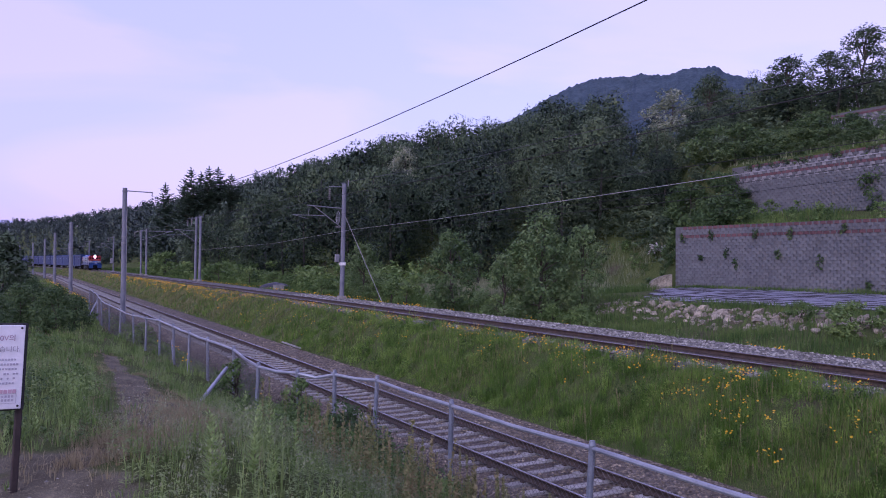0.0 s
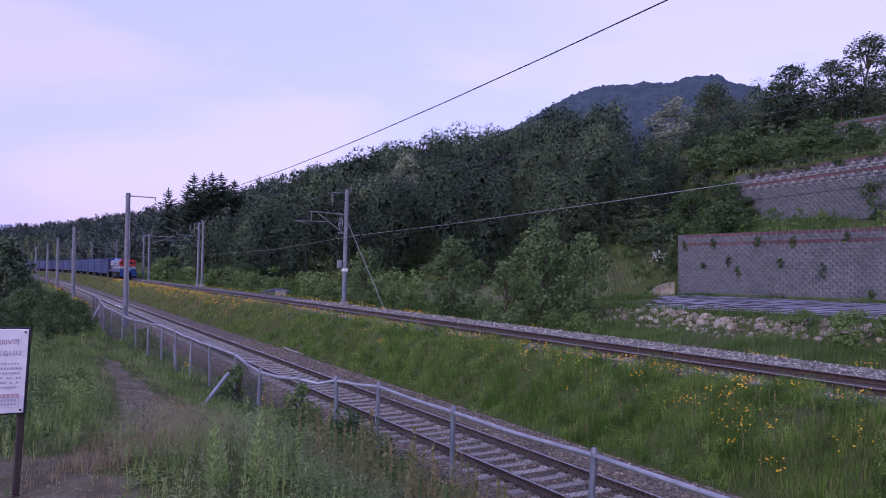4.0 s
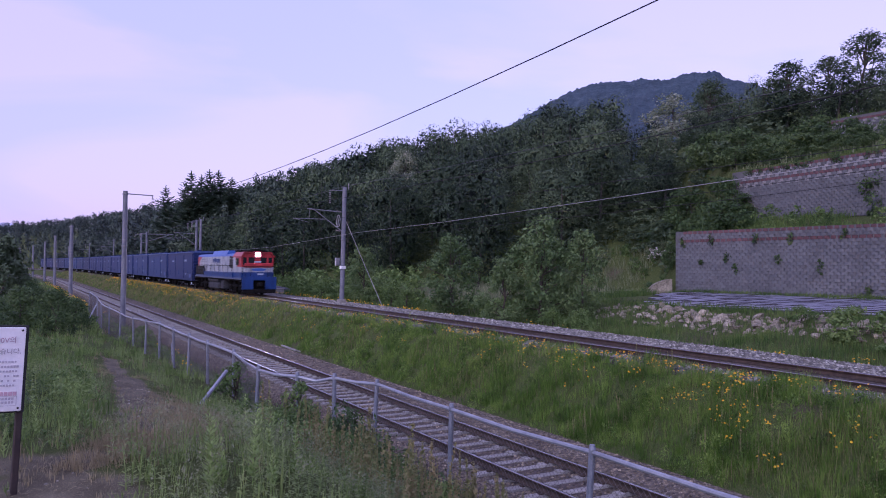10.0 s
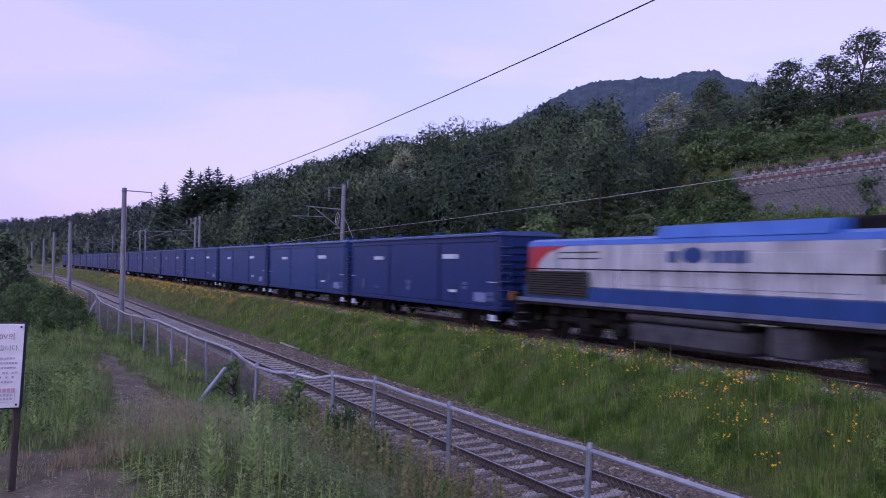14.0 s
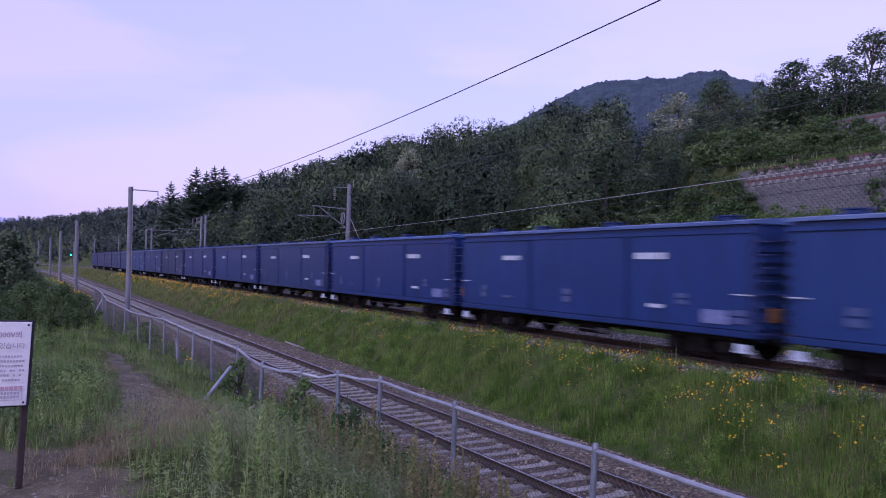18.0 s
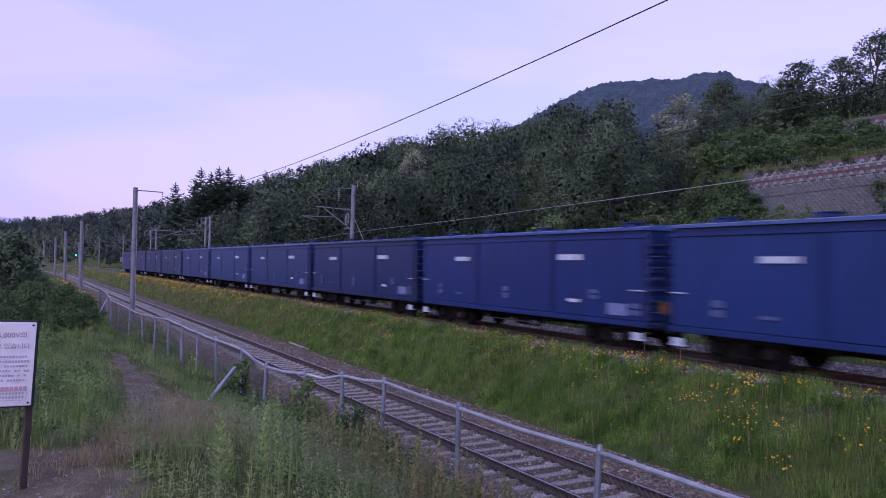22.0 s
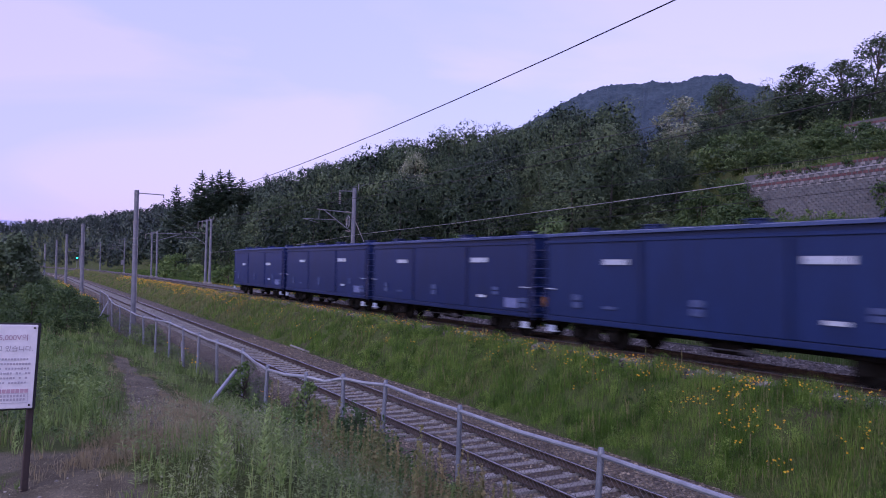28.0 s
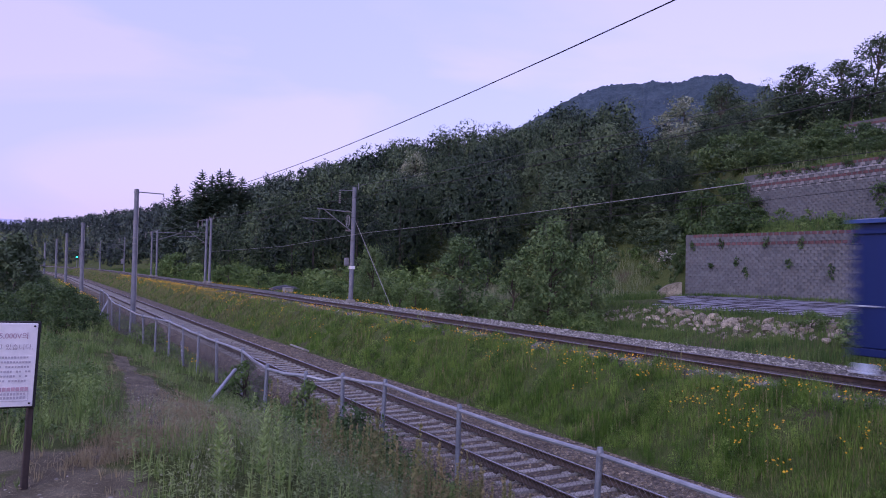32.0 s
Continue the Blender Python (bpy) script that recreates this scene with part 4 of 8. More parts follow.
def make_fence():
    fence = empty("wire_fence", None, "grey pipe fence with sagging rail and chain-link wire", "fence")
    tops = []
    for k, (x, y) in enumerate(POSTS):
        g = float(ground_z(x, y))
        lean = 0.05 * math.sin(k * 2.3) + (0.09 if k < 4 else 0.0)
        top = Vector((x, y, 2.1 + 0.015 * math.sin(k * 1.9)))
        foot = Vector((x - lean, y + 0.03 * math.cos(k), g - 0.3))
        bm = bmesh.new()
        bmesh_tube(bm, foot, top, 0.037, sides=10)
        bmesh_tube(bm, top - Vector((0, 0, 0.02)), top + Vector((0, 0, 0.035)), 0.043, 0.03, sides=10)
        part("post", bm, POST_PIPE, fence)
        tops.append((foot, top))
    for k in range(len(POSTS) - 1):
        (_, a), (_, b) = tops[k], tops[k + 1]
        a, b = a - Vector((0, 0, 0.05)), b - Vector((0, 0, 0.05))
        mid = (a + b) / 2 + Vector((random.uniform(-0.02, 0.02), 0, random.uniform(-0.03, 0.012) - (0.05 if k in (4, 6) else 0)))
        bm = bmesh.new()
        bmesh_tube(bm, a, mid, 0.03, sides=8)
        bmesh_tube(bm, mid, b, 0.03, sides=8)
        part("rail", bm, PIPE, fence, "dented pale top rail" if k == 3 else "")
        # chain-link wires: two slanting sets
        ln = (b - a).length
        h0 = 1.45
        vs, fs = [], []
        step = 0.085 if k < 9 else 0.14
        for way in (-1, 1):
            q = -h0
            while q < ln + h0:
                lo, hi = 0.0, 1.0
                d = way * h0
                t0, t1 = sorted(((0 - q) / d, (ln - q) / d))
                lo, hi = max(lo, t0), min(hi, t1)
                if hi - lo > 0.02:
                    pts = []
                    for t in (lo, hi):
                        f = (q + d * t) / ln
                        top = a.lerp(b, f)
                        pts.append(top - Vector((0.02 * way + 0.05 * t * 0, 0, h0 * (1 - t))))
                    e = Vector((0, 0, 1)).cross(pts[1] - pts[0]).normalized() * 0.003
                    w = Vector((0, 0, 0.003))
                    n = len(vs)
                    for p in pts:
                        vs += [tuple(p + e), tuple(p - e * 0.5 + w), tuple(p - e * 0.5 - w)]
                    fs += [(n, n + 1, n + 4, n + 3), (n + 1, n + 2, n + 5, n + 4), (n + 2, n, n + 3, n + 5)]
                q += step
        ob = new("chain_link", array_mesh("chain_link", vs, fs, LINK))
        ob.parent = fence
        tagged(ob, "rusty chain-link wire netting")
    for name, a, b, r in (("brace", (3.92, 16.2, 1.87), (2.98, 14.5, 1.44), 0.036), ("fallen_pipe", (4.75, 14.5, 1.05), (4.2, 15.6, 1.1), 0.03), ("brace", (4.55, 26.2, 1.5), (4.4, 25.0, 0.7), 0.025), ("brace", (4.3, 48.2, 1.9), (3.4, 46.0, 0.6), 0.04)):
        bm = bmesh.new()
        bmesh_tube(bm, a, b, r, sides=8)
        part(name, bm, PIPE, fence, "loose slanting pipe")


PIPE = surface("grey_pipe", (0.19, 0.205, 0.24), (0.32, 0.34, 0.38), 4, 50, 0.5, 0.3, 0.15, 0.002)
POST_PIPE = surface("blue_grey_pipe", (0.13, 0.145, 0.18), (0.24, 0.265, 0.315), 4, 50, 0.5, 0.3, 0.15, 0.002)
LINK = surface("link_wire", (0.07, 0.065, 0.065), (0.15, 0.14, 0.14), 6, 60, 0.6, 0.4, 0)
make_fence()


# ---- warning sign ----
def sign_text(words, size, x, z, material, parent, name):
    cu = bpy.data.curves.new(name, "FONT")
    cu.body, cu.size, cu.extrude = words, size, 0.0006
    cu.align_x = "RIGHT"
    tmp = new(name, cu)
    me = bpy.data.meshes.new_from_object(tmp.evaluated_get(bpy.context.evaluated_depsgraph_get()))
    bpy.data.objects.remove(tmp)
    me.materials.clear()
    me.materials.append(material)
    ob = new(name, me)
    ob.parent = parent
    ob.matrix_basis = pose(x, -0.038, z, 90, 0, 0)
    return tagged(ob, "printed words")


def make_sign():
    """Board on a brown post; its right edge is at x = 0 here, the face looks along -y."""
    sign = empty("warning_sign", pose(0.052, 6.5, 2.4, 0, 2.6, 8), "white high-voltage warning board on a brown wooden post", "sign")
    bm = bmesh.new()
    bmesh_box(bm, 0.046, 0.05, 1.8, -0.02, 0.028, 0.33, 0.006)
    part("post", bm, POST_WOOD, sign, "dark brown post")
    bm = bmesh.new()
    bmesh_box(bm, 1.0, 0.03, 0.64, -0.496, -0.012, 0.93, 0.006)
    part("board_edge", bm, WIRE, sign, "dark board edge")
    bm = bmesh.new()
    bmesh_box(bm, 0.97, 0.012, 0.615, -0.502, -0.03, 0.93, 0.004)
    board = part("board", bm, SIGN_WHITE, sign, "worn white printed board")
    sign_text("25,000V의", 0.052, -0.075, 1.125, SIGN_RED, board, "printed_line")
    sign_text("흐르고 있습니다.", 0.047, -0.042, 1.045, SIGN_GREY, board, "printed_line")
    r = random.Random(2)
    # small print: rows of characters, each a bar
    for k in range(6):
        bm = bmesh.new()
        x = -0.055 - 0.02 * r.random()
        while x > -0.3:
            if r.random() > 0.16:
                w = r.uniform(0.011, 0.017)
                bmesh_box(bm, w, 0.003, 0.017 * r.uniform(0.75, 1), x, -0.0375, 0.985 - 0.0345 * k)
            x -= 0.02
        tagged(part("print_line", bm, SIGN_PALE, board, "faded small print"), kind="stuff")
    bm = bmesh.new()
    for k in range(7):
        bmesh_box(bm, 0.024, 0.003, 0.028, -0.066 - 0.029 * k, -0.0375, 0.752)
    tagged(part("print_heading", bm, SIGN_RED_DIM, board, "faded red heading"), kind="stuff")
    for k in range(2):
        bm = bmesh.new()
        for q in range(9):
            bmesh_box(bm, 0.014, 0.003, 0.018, -0.078 - 0.021 * q, -0.0375, 0.716 - 0.027 * k)
        tagged(part("print_line", bm, SIGN_PALE, board, "faded small print"), kind="stuff")
    bm = bmesh.new()
    for x0, x1, z0, z1 in ((-0.27, -0.052, 0.733, 0.736), (-0.27, -0.052, 0.664, 0.667), (-0.055, -0.052, 0.664, 0.736)):
        bmesh_box(bm, x1 - x0, 0.003, z1 - z0, (x0 + x1) / 2, -0.0375, (z0 + z1) / 2)
    part("print_frame", bm, SIGN_PALE, board, "thin printed frame")
    for z in (0.645, 1.215):
        bm = bmesh.new()
        bmesh_tube(bm, (-0.04, -0.034, z), (-0.04, -0.042, z), 0.008, sides=8)
        part("bolt", bm, WIRE, board)


POST_WOOD = surface("brown_post", (0.022, 0.016, 0.016), (0.05, 0.036, 0.034), 4, 30, 0.8)
SIGN_WHITE = surface("sign_white", (0.62, 0.62, 0.66), (0.8, 0.79, 0.83), 2, 20, 0.5)
SIGN_RED = surface("sign_red", (0.3, 0.19, 0.27), (0.44, 0.3, 0.38), 8, 40, 0.6)
SIGN_RED_DIM = surface("sign_red_faded", (0.4, 0.25, 0.33), (0.52, 0.36, 0.43), 8, 40, 0.6)
SIGN_GREY = surface("sign_grey", (0.24, 0.22, 0.27), (0.38, 0.35, 0.41), 8, 40, 0.6)
SIGN_PALE = surface("sign_grey_faded", (0.32, 0.31, 0.37), (0.5, 0.48, 0.55), 12, 40, 0.6)
make_sign()


# ---- trees ----
def leaf_cloud(centres, radii, per, size, rng, flat=0.75):
    """Leaves, each a bent quad, in the outer part of many clumps. Returns verts and faces."""
    c = np.repeat(centres, per, 0)
    r = np.repeat(radii, per)
    n = len(c)
    d = rng.normal(size=(n, 3))
    d /= np.linalg.norm(d, axis=1)[:, None]
    p = c + d * (r * rng.uniform(0.3, 1.08, n) ** 0.6)[:, None] * np.array([1, 1, flat])
    nrm = d * 0.8 + rng.normal(size=(n, 3)) * 0.7 + np.array([0, 0, 0.7])
    nrm /= np.linalg.norm(nrm, axis=1)[:, None]
    t = np.cross(nrm, rng.normal(size=(n, 3)))
    t /= np.linalg.norm(t, axis=1)[:, None] + 1e-9
    b = np.cross(nrm, t)
    s = (size * rng.uniform(0.6, 1.35, n))[:, None]
    v = np.stack([p - t * s, p - b * s * 0.5 - nrm * s * 0.18, p + t * s, p + b * s * 0.5 - nrm * s * 0.18], 1).reshape(-1, 3)
    return v, np.arange(n * 4).reshape(-1, 4)


def broadleaf_data(seed, height, width, clumps, per, size, low=0.25, tuft=(0.09, 0.19)):
    r = np.random.default_rng(seed)
    z = r.uniform(low, 1.0, clumps)
    prof = np.sin(np.clip((z - low) / (1 - low), 0, 1) * 2.5 + 0.45)
    ang, rad = r.uniform(0, 6.283, clumps), np.sqrt(r.uniform(0.08, 1, clumps)) * prof * width / 2 * 0.85
    centres = np.stack([rad * np.cos(ang), rad * np.sin(ang), z * height * 0.93], -1)
    radii = r.uniform(*tuft, clumps) * width
    return leaf_cloud(centres, radii, per, size, r), centres


def crown_data(seed, height, width, lobes, per, size, low=0.15, inner=30, deep=0.145):
    """A full crown: rounded lobes over one another, their leaves lying outwards. Returns verts, normals and shifts of tone."""
    r = np.random.default_rng(seed)
    z = low + (0.86 - low) * (np.arange(lobes) + r.random(lobes)) / lobes
    prof = np.sin(np.clip((z - low) / (1 - low), 0, 1) * 2.3 + 0.6)
    ang = np.arange(lobes) * 2.4 + r.normal(size=lobes) * 0.4
    rad = prof * width * 0.33 * r.uniform(0.55, 1.1, lobes)
    centres = np.stack([rad * np.cos(ang), rad * np.sin(ang), z * height], -1)
    radii = width * r.uniform(0.15, 0.26, lobes)
    c, q = np.repeat(centres, per, 0), np.repeat(radii, per)
    n = len(c)
    d = r.normal(size=(n, 3)) + np.array([0, 0, 0.25])
    d /= np.linalg.norm(d, axis=1)[:, None]
    lump = 1 + 0.13 * np.sin(d[:, 0] * 7 + c[:, 1]) * np.sin(d[:, 1] * 6 + c[:, 0]) + 0.07 * np.sin(d[:, 2] * 9 + c[:, 2])
    p = c + d * (q * lump * r.uniform(0.72, 1.02, n))[:, None]
    gap = np.linalg.norm(p[:, None, :] - centres[None], axis=2) - radii[None] * 0.57
    keep = gap.min(axis=1) > 0
    p, d = p[keep], d[keep]
    n = len(p)
    tone = r.normal(size=lobes) * 0.13
    nrm = d + r.normal(size=(n, 3)) * 0.33 + np.array([0, 0, 0.25])
    nrm /= np.linalg.norm(nrm, axis=1)[:, None]
    t = np.cross(nrm, r.normal(size=(n, 3)))
    t /= np.linalg.norm(t, axis=1)[:, None] + 1e-9
    b = np.cross(nrm, t)
    s = (size * r.uniform(0.6, 1.35, n))[:, None]
    v = np.stack([p - t * s, p - b * s * 0.42 - nrm * s * 0.12, p + t * s, p + b * s * 0.42 - nrm * s * 0.12], 1).reshape(-1, 3)
    # the light falls on a crown as on one rounded mass, so its leaves share the normals of their lobe
    out = d + 0.35 * (p - np.array([0, 0, height * 0.45])) / (width * 0.5) + r.normal(size=(n, 3)) * 0.05
    out /= np.linalg.norm(out, axis=1)[:, None]
    leaves = np.concatenate([v, np.repeat(out, 4, 0), np.repeat(np.repeat(tone, per)[keep], 4)[:, None]], 1)
    # the inner leaves of each lobe, larger and lying every way
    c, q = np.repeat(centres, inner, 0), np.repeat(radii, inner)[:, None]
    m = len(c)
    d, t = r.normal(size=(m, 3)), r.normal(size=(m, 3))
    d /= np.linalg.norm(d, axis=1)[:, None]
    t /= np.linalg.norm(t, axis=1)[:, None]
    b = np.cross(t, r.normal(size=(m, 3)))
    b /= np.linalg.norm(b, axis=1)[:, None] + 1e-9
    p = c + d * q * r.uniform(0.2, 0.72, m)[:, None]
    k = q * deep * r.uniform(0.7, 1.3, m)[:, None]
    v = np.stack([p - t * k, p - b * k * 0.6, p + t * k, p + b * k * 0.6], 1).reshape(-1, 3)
    # -0.27 darkens the inner leaves: crown shade put into their colour
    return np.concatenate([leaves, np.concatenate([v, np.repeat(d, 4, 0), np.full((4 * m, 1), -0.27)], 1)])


def trunk_parts(tree, seed, height, centres, bark, limbs=7):
    """A tapering trunk in one skin, and its limbs as parts."""
    r = random.Random(seed)
    pts = [Vector((0, 0, -0.4))]
    for k in range(1, 7):
        pts.append(Vector((r.uniform(-0.03, 0.03) * height, r.uniform(-0.03, 0.03) * height, height * 0.85 * k / 6)))
    r0 = height * 0.013 + 0.03
    vs, fs, sides = [], [], 8
    for k, p in enumerate(pts):
        w = r0 * (1.25 if k == 0 else 1 - k / 7)
        vs += [(p.x + w * math.cos(6.283 * q / sides), p.y + w * math.sin(6.283 * q / sides), p.z) for q in range(sides)]
    for k in range(6):
        fs += [(k * sides + q, k * sides + (q + 1) % sides, (k + 1) * sides + (q + 1) % sides, (k + 1) * sides + q) for q in range(sides)]
    ob = new("trunk", array_mesh("trunk", vs, fs, bark, True))
    ob.parent = tree
    for c in list(centres)[:limbs]:
        k = min(4, max(1, int(c[2] / height * 5)))
        bm = bmesh.new()
        bmesh_tube(bm, pts[k], Vector(c), r0 * 0.4, r0 * 0.12, 5, False)
        part("limb", bm, bark, tree)


def conifer_data(seed, height, width):
    """Tiers of long separate boughs with upturned ends and hanging sprays; a thin leader."""
    r = np.random.default_rng(seed)
    vs = []
    z, tier = height * 0.2, 0
    while z < height * 0.985:
        f = z / height
        reach = width / 2 * (1 - f) ** 0.85 + 0.25
        count = 5 if f > 0.8 else 7
        for k in range(count):
            a = 6.283 * (k + 0.5 * (tier % 2)) / count + r.normal() * 0.2
            ln = reach * r.uniform(0.6, 1.15)
            pitch = 0.5 * f - 0.12 + r.normal() * 0.07
            steps = max(4, int(ln * 3.2))
            for q in range(steps):
                g = (q + 0.5) / steps
                p = np.array([math.cos(a) * ln * g, math.sin(a) * ln * g, z + ln * (pitch * g - 0.2 * g + 0.22 * g ** 3)])
                for _ in range(2):
                    d = np.array([math.cos(a), math.sin(a), pitch]) * 0.32 + r.normal(size=3) * 0.12
                    w = np.cross(d, [0, 0, 1])
                    w = w / np.linalg.norm(w) * (0.2 + 0.48 * (1 - g)) * min(1, ln / 3) + r.normal(size=3) * 0.05
                    o = np.cross(d, [0, 0, 1]) * r.normal() * 0.5 * (1 - g)
                    vs += [p + o - d * 0.7, p + o - w - [0, 0, 0.12], p + o + d, p + o + w - [0, 0, 0.12]]
        z += (0.8 - 0.35 * f) * r.uniform(0.8, 1.2)
        tier += 1
    for k in range(30):
        z = height * (0.93 + 0.09 * k / 30)
        d, w = r.normal(size=3) * 0.1 + [0, 0, 0.3], r.normal(size=3) * 0.07
        vs += [[0, 0, z] - d, [0, 0, z] - w, [0, 0, z] + d, [0, 0, z] + w]
    vs = np.array(vs)
    return vs, np.arange(len(vs)).reshape(-1, 4)


def make_tree(name, seed, height, width, clumps, per, size, material, label, category="tree", group="", low=0.25, bark=None, tuft=(0.09, 0.19), limbs=7):
    tree = empty(name, None, label, category, group)
    if category == "conifer":
        v, f = conifer_data(seed, height, width)
        centres = np.zeros((0, 3))
    else:
        (v, f), centres = broadleaf_data(seed, height, width, clumps, per, size, low, tuft)
    trunk_parts(tree, seed, height, centres, bark or BARK, limbs)
    ob = new("crown", array_mesh("crown", v, f, material))
    ob.parent = tree
    return tree


def put(tree, x, y, scale, turn, used, sink=0.1):
    z = float(ground_z(x, y)) - sink
    if used:
        t = copy_thing(tree, pose(x, y, z, 0, 0, turn))
        t.scale = scale
    else:
        tree.matrix_world = pose(x, y, z, 0, 0, turn)
        tree.scale = scale


def join_copies(name, kinds, spots, material, label, category, tone=0.16):
    """Many plants as one mesh: spots of x, y, z, turn, width scale, height scale, keep."""
    r = np.random.default_rng(9)
    vs, ns, tint = [], [], []
    for x, y, z, a, sw, sh, keep in spots:
        v = kinds[r.integers(len(kinds))]
        if keep < 1:
            v = v.reshape(-1, 4, v.shape[1])[r.random(len(v) // 4) < keep].reshape(-1, v.shape[1])
        ca, sa = math.cos(a), math.sin(a)
        for q, out in ((v[:, :3], vs), (v[:, 3:6], ns)):
            if q.shape[1]:
                turned = np.stack([q[:, 0] * ca - q[:, 1] * sa, q[:, 0] * sa + q[:, 1] * ca, q[:, 2]], -1)
                out.append((turned * np.array([sw, sw, sh]) + np.array([x, y, z]) if out is vs else turned).astype(np.float32))
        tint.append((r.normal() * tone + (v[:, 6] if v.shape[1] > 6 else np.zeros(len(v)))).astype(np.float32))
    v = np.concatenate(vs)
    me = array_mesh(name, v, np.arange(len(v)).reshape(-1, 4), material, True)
    me.attributes.new("plant_and_inner_shade", "FLOAT", "POINT").data.foreach_set("value", np.concatenate(tint))
    if ns:
        me.normals_split_custom_set_from_vertices(np.concatenate(ns))
    return tagged(new(name, me), label, category, kind="stuff")


def make_woods():
    r = np.random.default_rng(3)
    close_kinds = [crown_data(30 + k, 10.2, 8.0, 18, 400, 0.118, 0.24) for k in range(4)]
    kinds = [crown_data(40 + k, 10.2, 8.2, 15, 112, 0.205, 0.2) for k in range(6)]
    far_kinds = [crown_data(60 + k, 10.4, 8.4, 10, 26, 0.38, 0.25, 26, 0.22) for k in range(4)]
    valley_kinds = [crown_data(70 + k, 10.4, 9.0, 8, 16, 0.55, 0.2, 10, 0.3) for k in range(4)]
    close, near, far, valley = [], [], [], []
    s = 50.0
    while s < 1000:
        step = 5.2 + s * 0.012
        foot = np.interp(s, [45, 60, 90, 600], [50, 40, 35, 36])
        u = foot
        while u < foot + 26 + 0.3 * s:
            uu, ss = u + r.uniform(-0.45, 0.45) * step, s + r.uniform(-0.45, 0.45) * step
            m = along(uu, ss).translation
            z = float(ground_z(m.x, m.y)) - 0.6
            low = 0.55 if s < 72 and uu > 56 else 1.0
            bearing, dist = math.degrees(math.atan2(m.x, m.y)), math.hypot(m.x, m.y)
            if 43.3 < bearing < 48.6 and 70 < dist < 117:
                low *= 0.6
            elif 42 < bearing < 50 and 70 < dist < 150:
                low *= 0.85
            elif 3.5 < bearing < 9.5 and dist > 300:
                low *= 1.08
            elif 15.5 < bearing < 38 and 110 < dist < 330:
                low *= 1.1
            row = (m.x, m.y, z, r.uniform(0, 6.28), low * r.uniform(0.7, 1.15), low * r.uniform(0.72, 1.3))
            if 41.8 < bearing < 46.4 and dist < 74:
                u += step
                continue
            if dist < 92:
                close.append((*row, 1.0))
            elif s < 170:
                near.append((*row, 1.0))
            else:
                (far if s < 280 else valley).append((*row, 1.0))
            u += step
        s += step
    for y in np.arange(22, 52, 5.0):
        for x in np.arange(63, 110, 6.0):
            xx, yy = x + r.uniform(-2, 2), y + r.uniform(-2, 2)
            near.append((xx, yy, float(ground_z(xx, yy)) - 0.8, r.uniform(0, 6.28), r.uniform(0.5, 0.75), r.uniform(0.38, 0.56), 1.0))
    for y in np.arange(36, 62, 2.2):
        xx = 64.5 + r.uniform(-1, 1)
        near.append((xx, y, float(ground_z(xx, y)) - 1.2, r.uniform(0, 6.28), r.uniform(0.35, 0.5), r.uniform(0.34, 0.46), 1.0))
    # their trunks
    vs, fs = [], []
    ring = np.array([(math.cos(a), math.sin(a)) for a in np.arange(5) * 1.2566])
    quad = np.array([(q, (q + 1) % 5, 5 + (q + 1) % 5, 5 + q) for q in range(5)])
    for x, y, z, a, sw, sh, keep in close + near:
        top, lean = 8.2 * sh, r.normal(size=2) * 0.35
        for h0, h1, w0, w1 in ((0, 0.45, 0.15, 0.11), (0.45, 1.0, 0.11, 0.04)):
            vs += [np.concatenate([ring * w * (0.8 + sw * 0.4) + np.array([x, y]) + lean * h, np.full((5, 1), z + top * h)], 1) for h, w in ((h0, w0), (h1, w1))]
            fs.append(quad + 10 * len(fs))
    tagged(new("wood_trunks", array_mesh("wood_trunks", np.concatenate(vs), np.concatenate(fs), TRUNK, True)), "grey-brown trunks standing in the hillside woods", "trunks", kind="stuff")
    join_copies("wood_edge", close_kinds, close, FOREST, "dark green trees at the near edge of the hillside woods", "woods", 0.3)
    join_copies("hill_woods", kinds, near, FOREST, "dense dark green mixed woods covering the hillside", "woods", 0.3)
    join_copies("distant_woods", far_kinds, far, FAR_HAZE_LEAF, "dark green woods farther along the valley", "woods", 0.25)
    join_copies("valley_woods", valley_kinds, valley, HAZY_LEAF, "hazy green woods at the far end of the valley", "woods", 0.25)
    # brush at the foot of the woods and along the raised track
    brush = [broadleaf_data(80 + k, 2.6, 3.0, 14, 15, 0.17, 0.05)[0][0] for k in range(3)]
    spots = []
    for k in range(330):
        s = 44 + 150 * r.random() ** 1.4
        u = r.uniform(24.5, 41) if s > 52 else r.uniform(27, 40)
        if u < 30 and r.random() < 0.4 or 43 < s < 62 and 27 < u < 39 and r.random() < 0.75:
            continue
        x, y = u, s
        c = r.uniform(0.5, 1.15)
        spots.append((x, y, float(ground_z(x, y)) - 0.15, r.uniform(0, 6.28), c * 1.1, c, 1.0))
    under = []
    for k in range(130):
        s = 44 + 110 * r.random()
        foot = np.interp(s, [44, 60, 90, 600], [50, 39, 33, 33])
        x, y = foot + 34 * r.random() ** 1.3, s
        under.append((x, y, float(ground_z(x, y)) - 0.2, r.uniform(0, 6.28), r.uniform(0.9, 1.8), r.uniform(0.6, 1.2), 0.7))
    for k in range(300):
        x, y = r.uniform(43, 72), r.uniform(44, 74)
        if (x > 46.5 or y > 52) and not (0.895 < x / y < 1.05 and math.hypot(x, y) < 70):
            under.append((x, y, float(ground_z(x, y)) - 0.2, r.uniform(0, 6.28), r.uniform(0.9, 1.6), r.uniform(0.6, 1.2), 0.7))
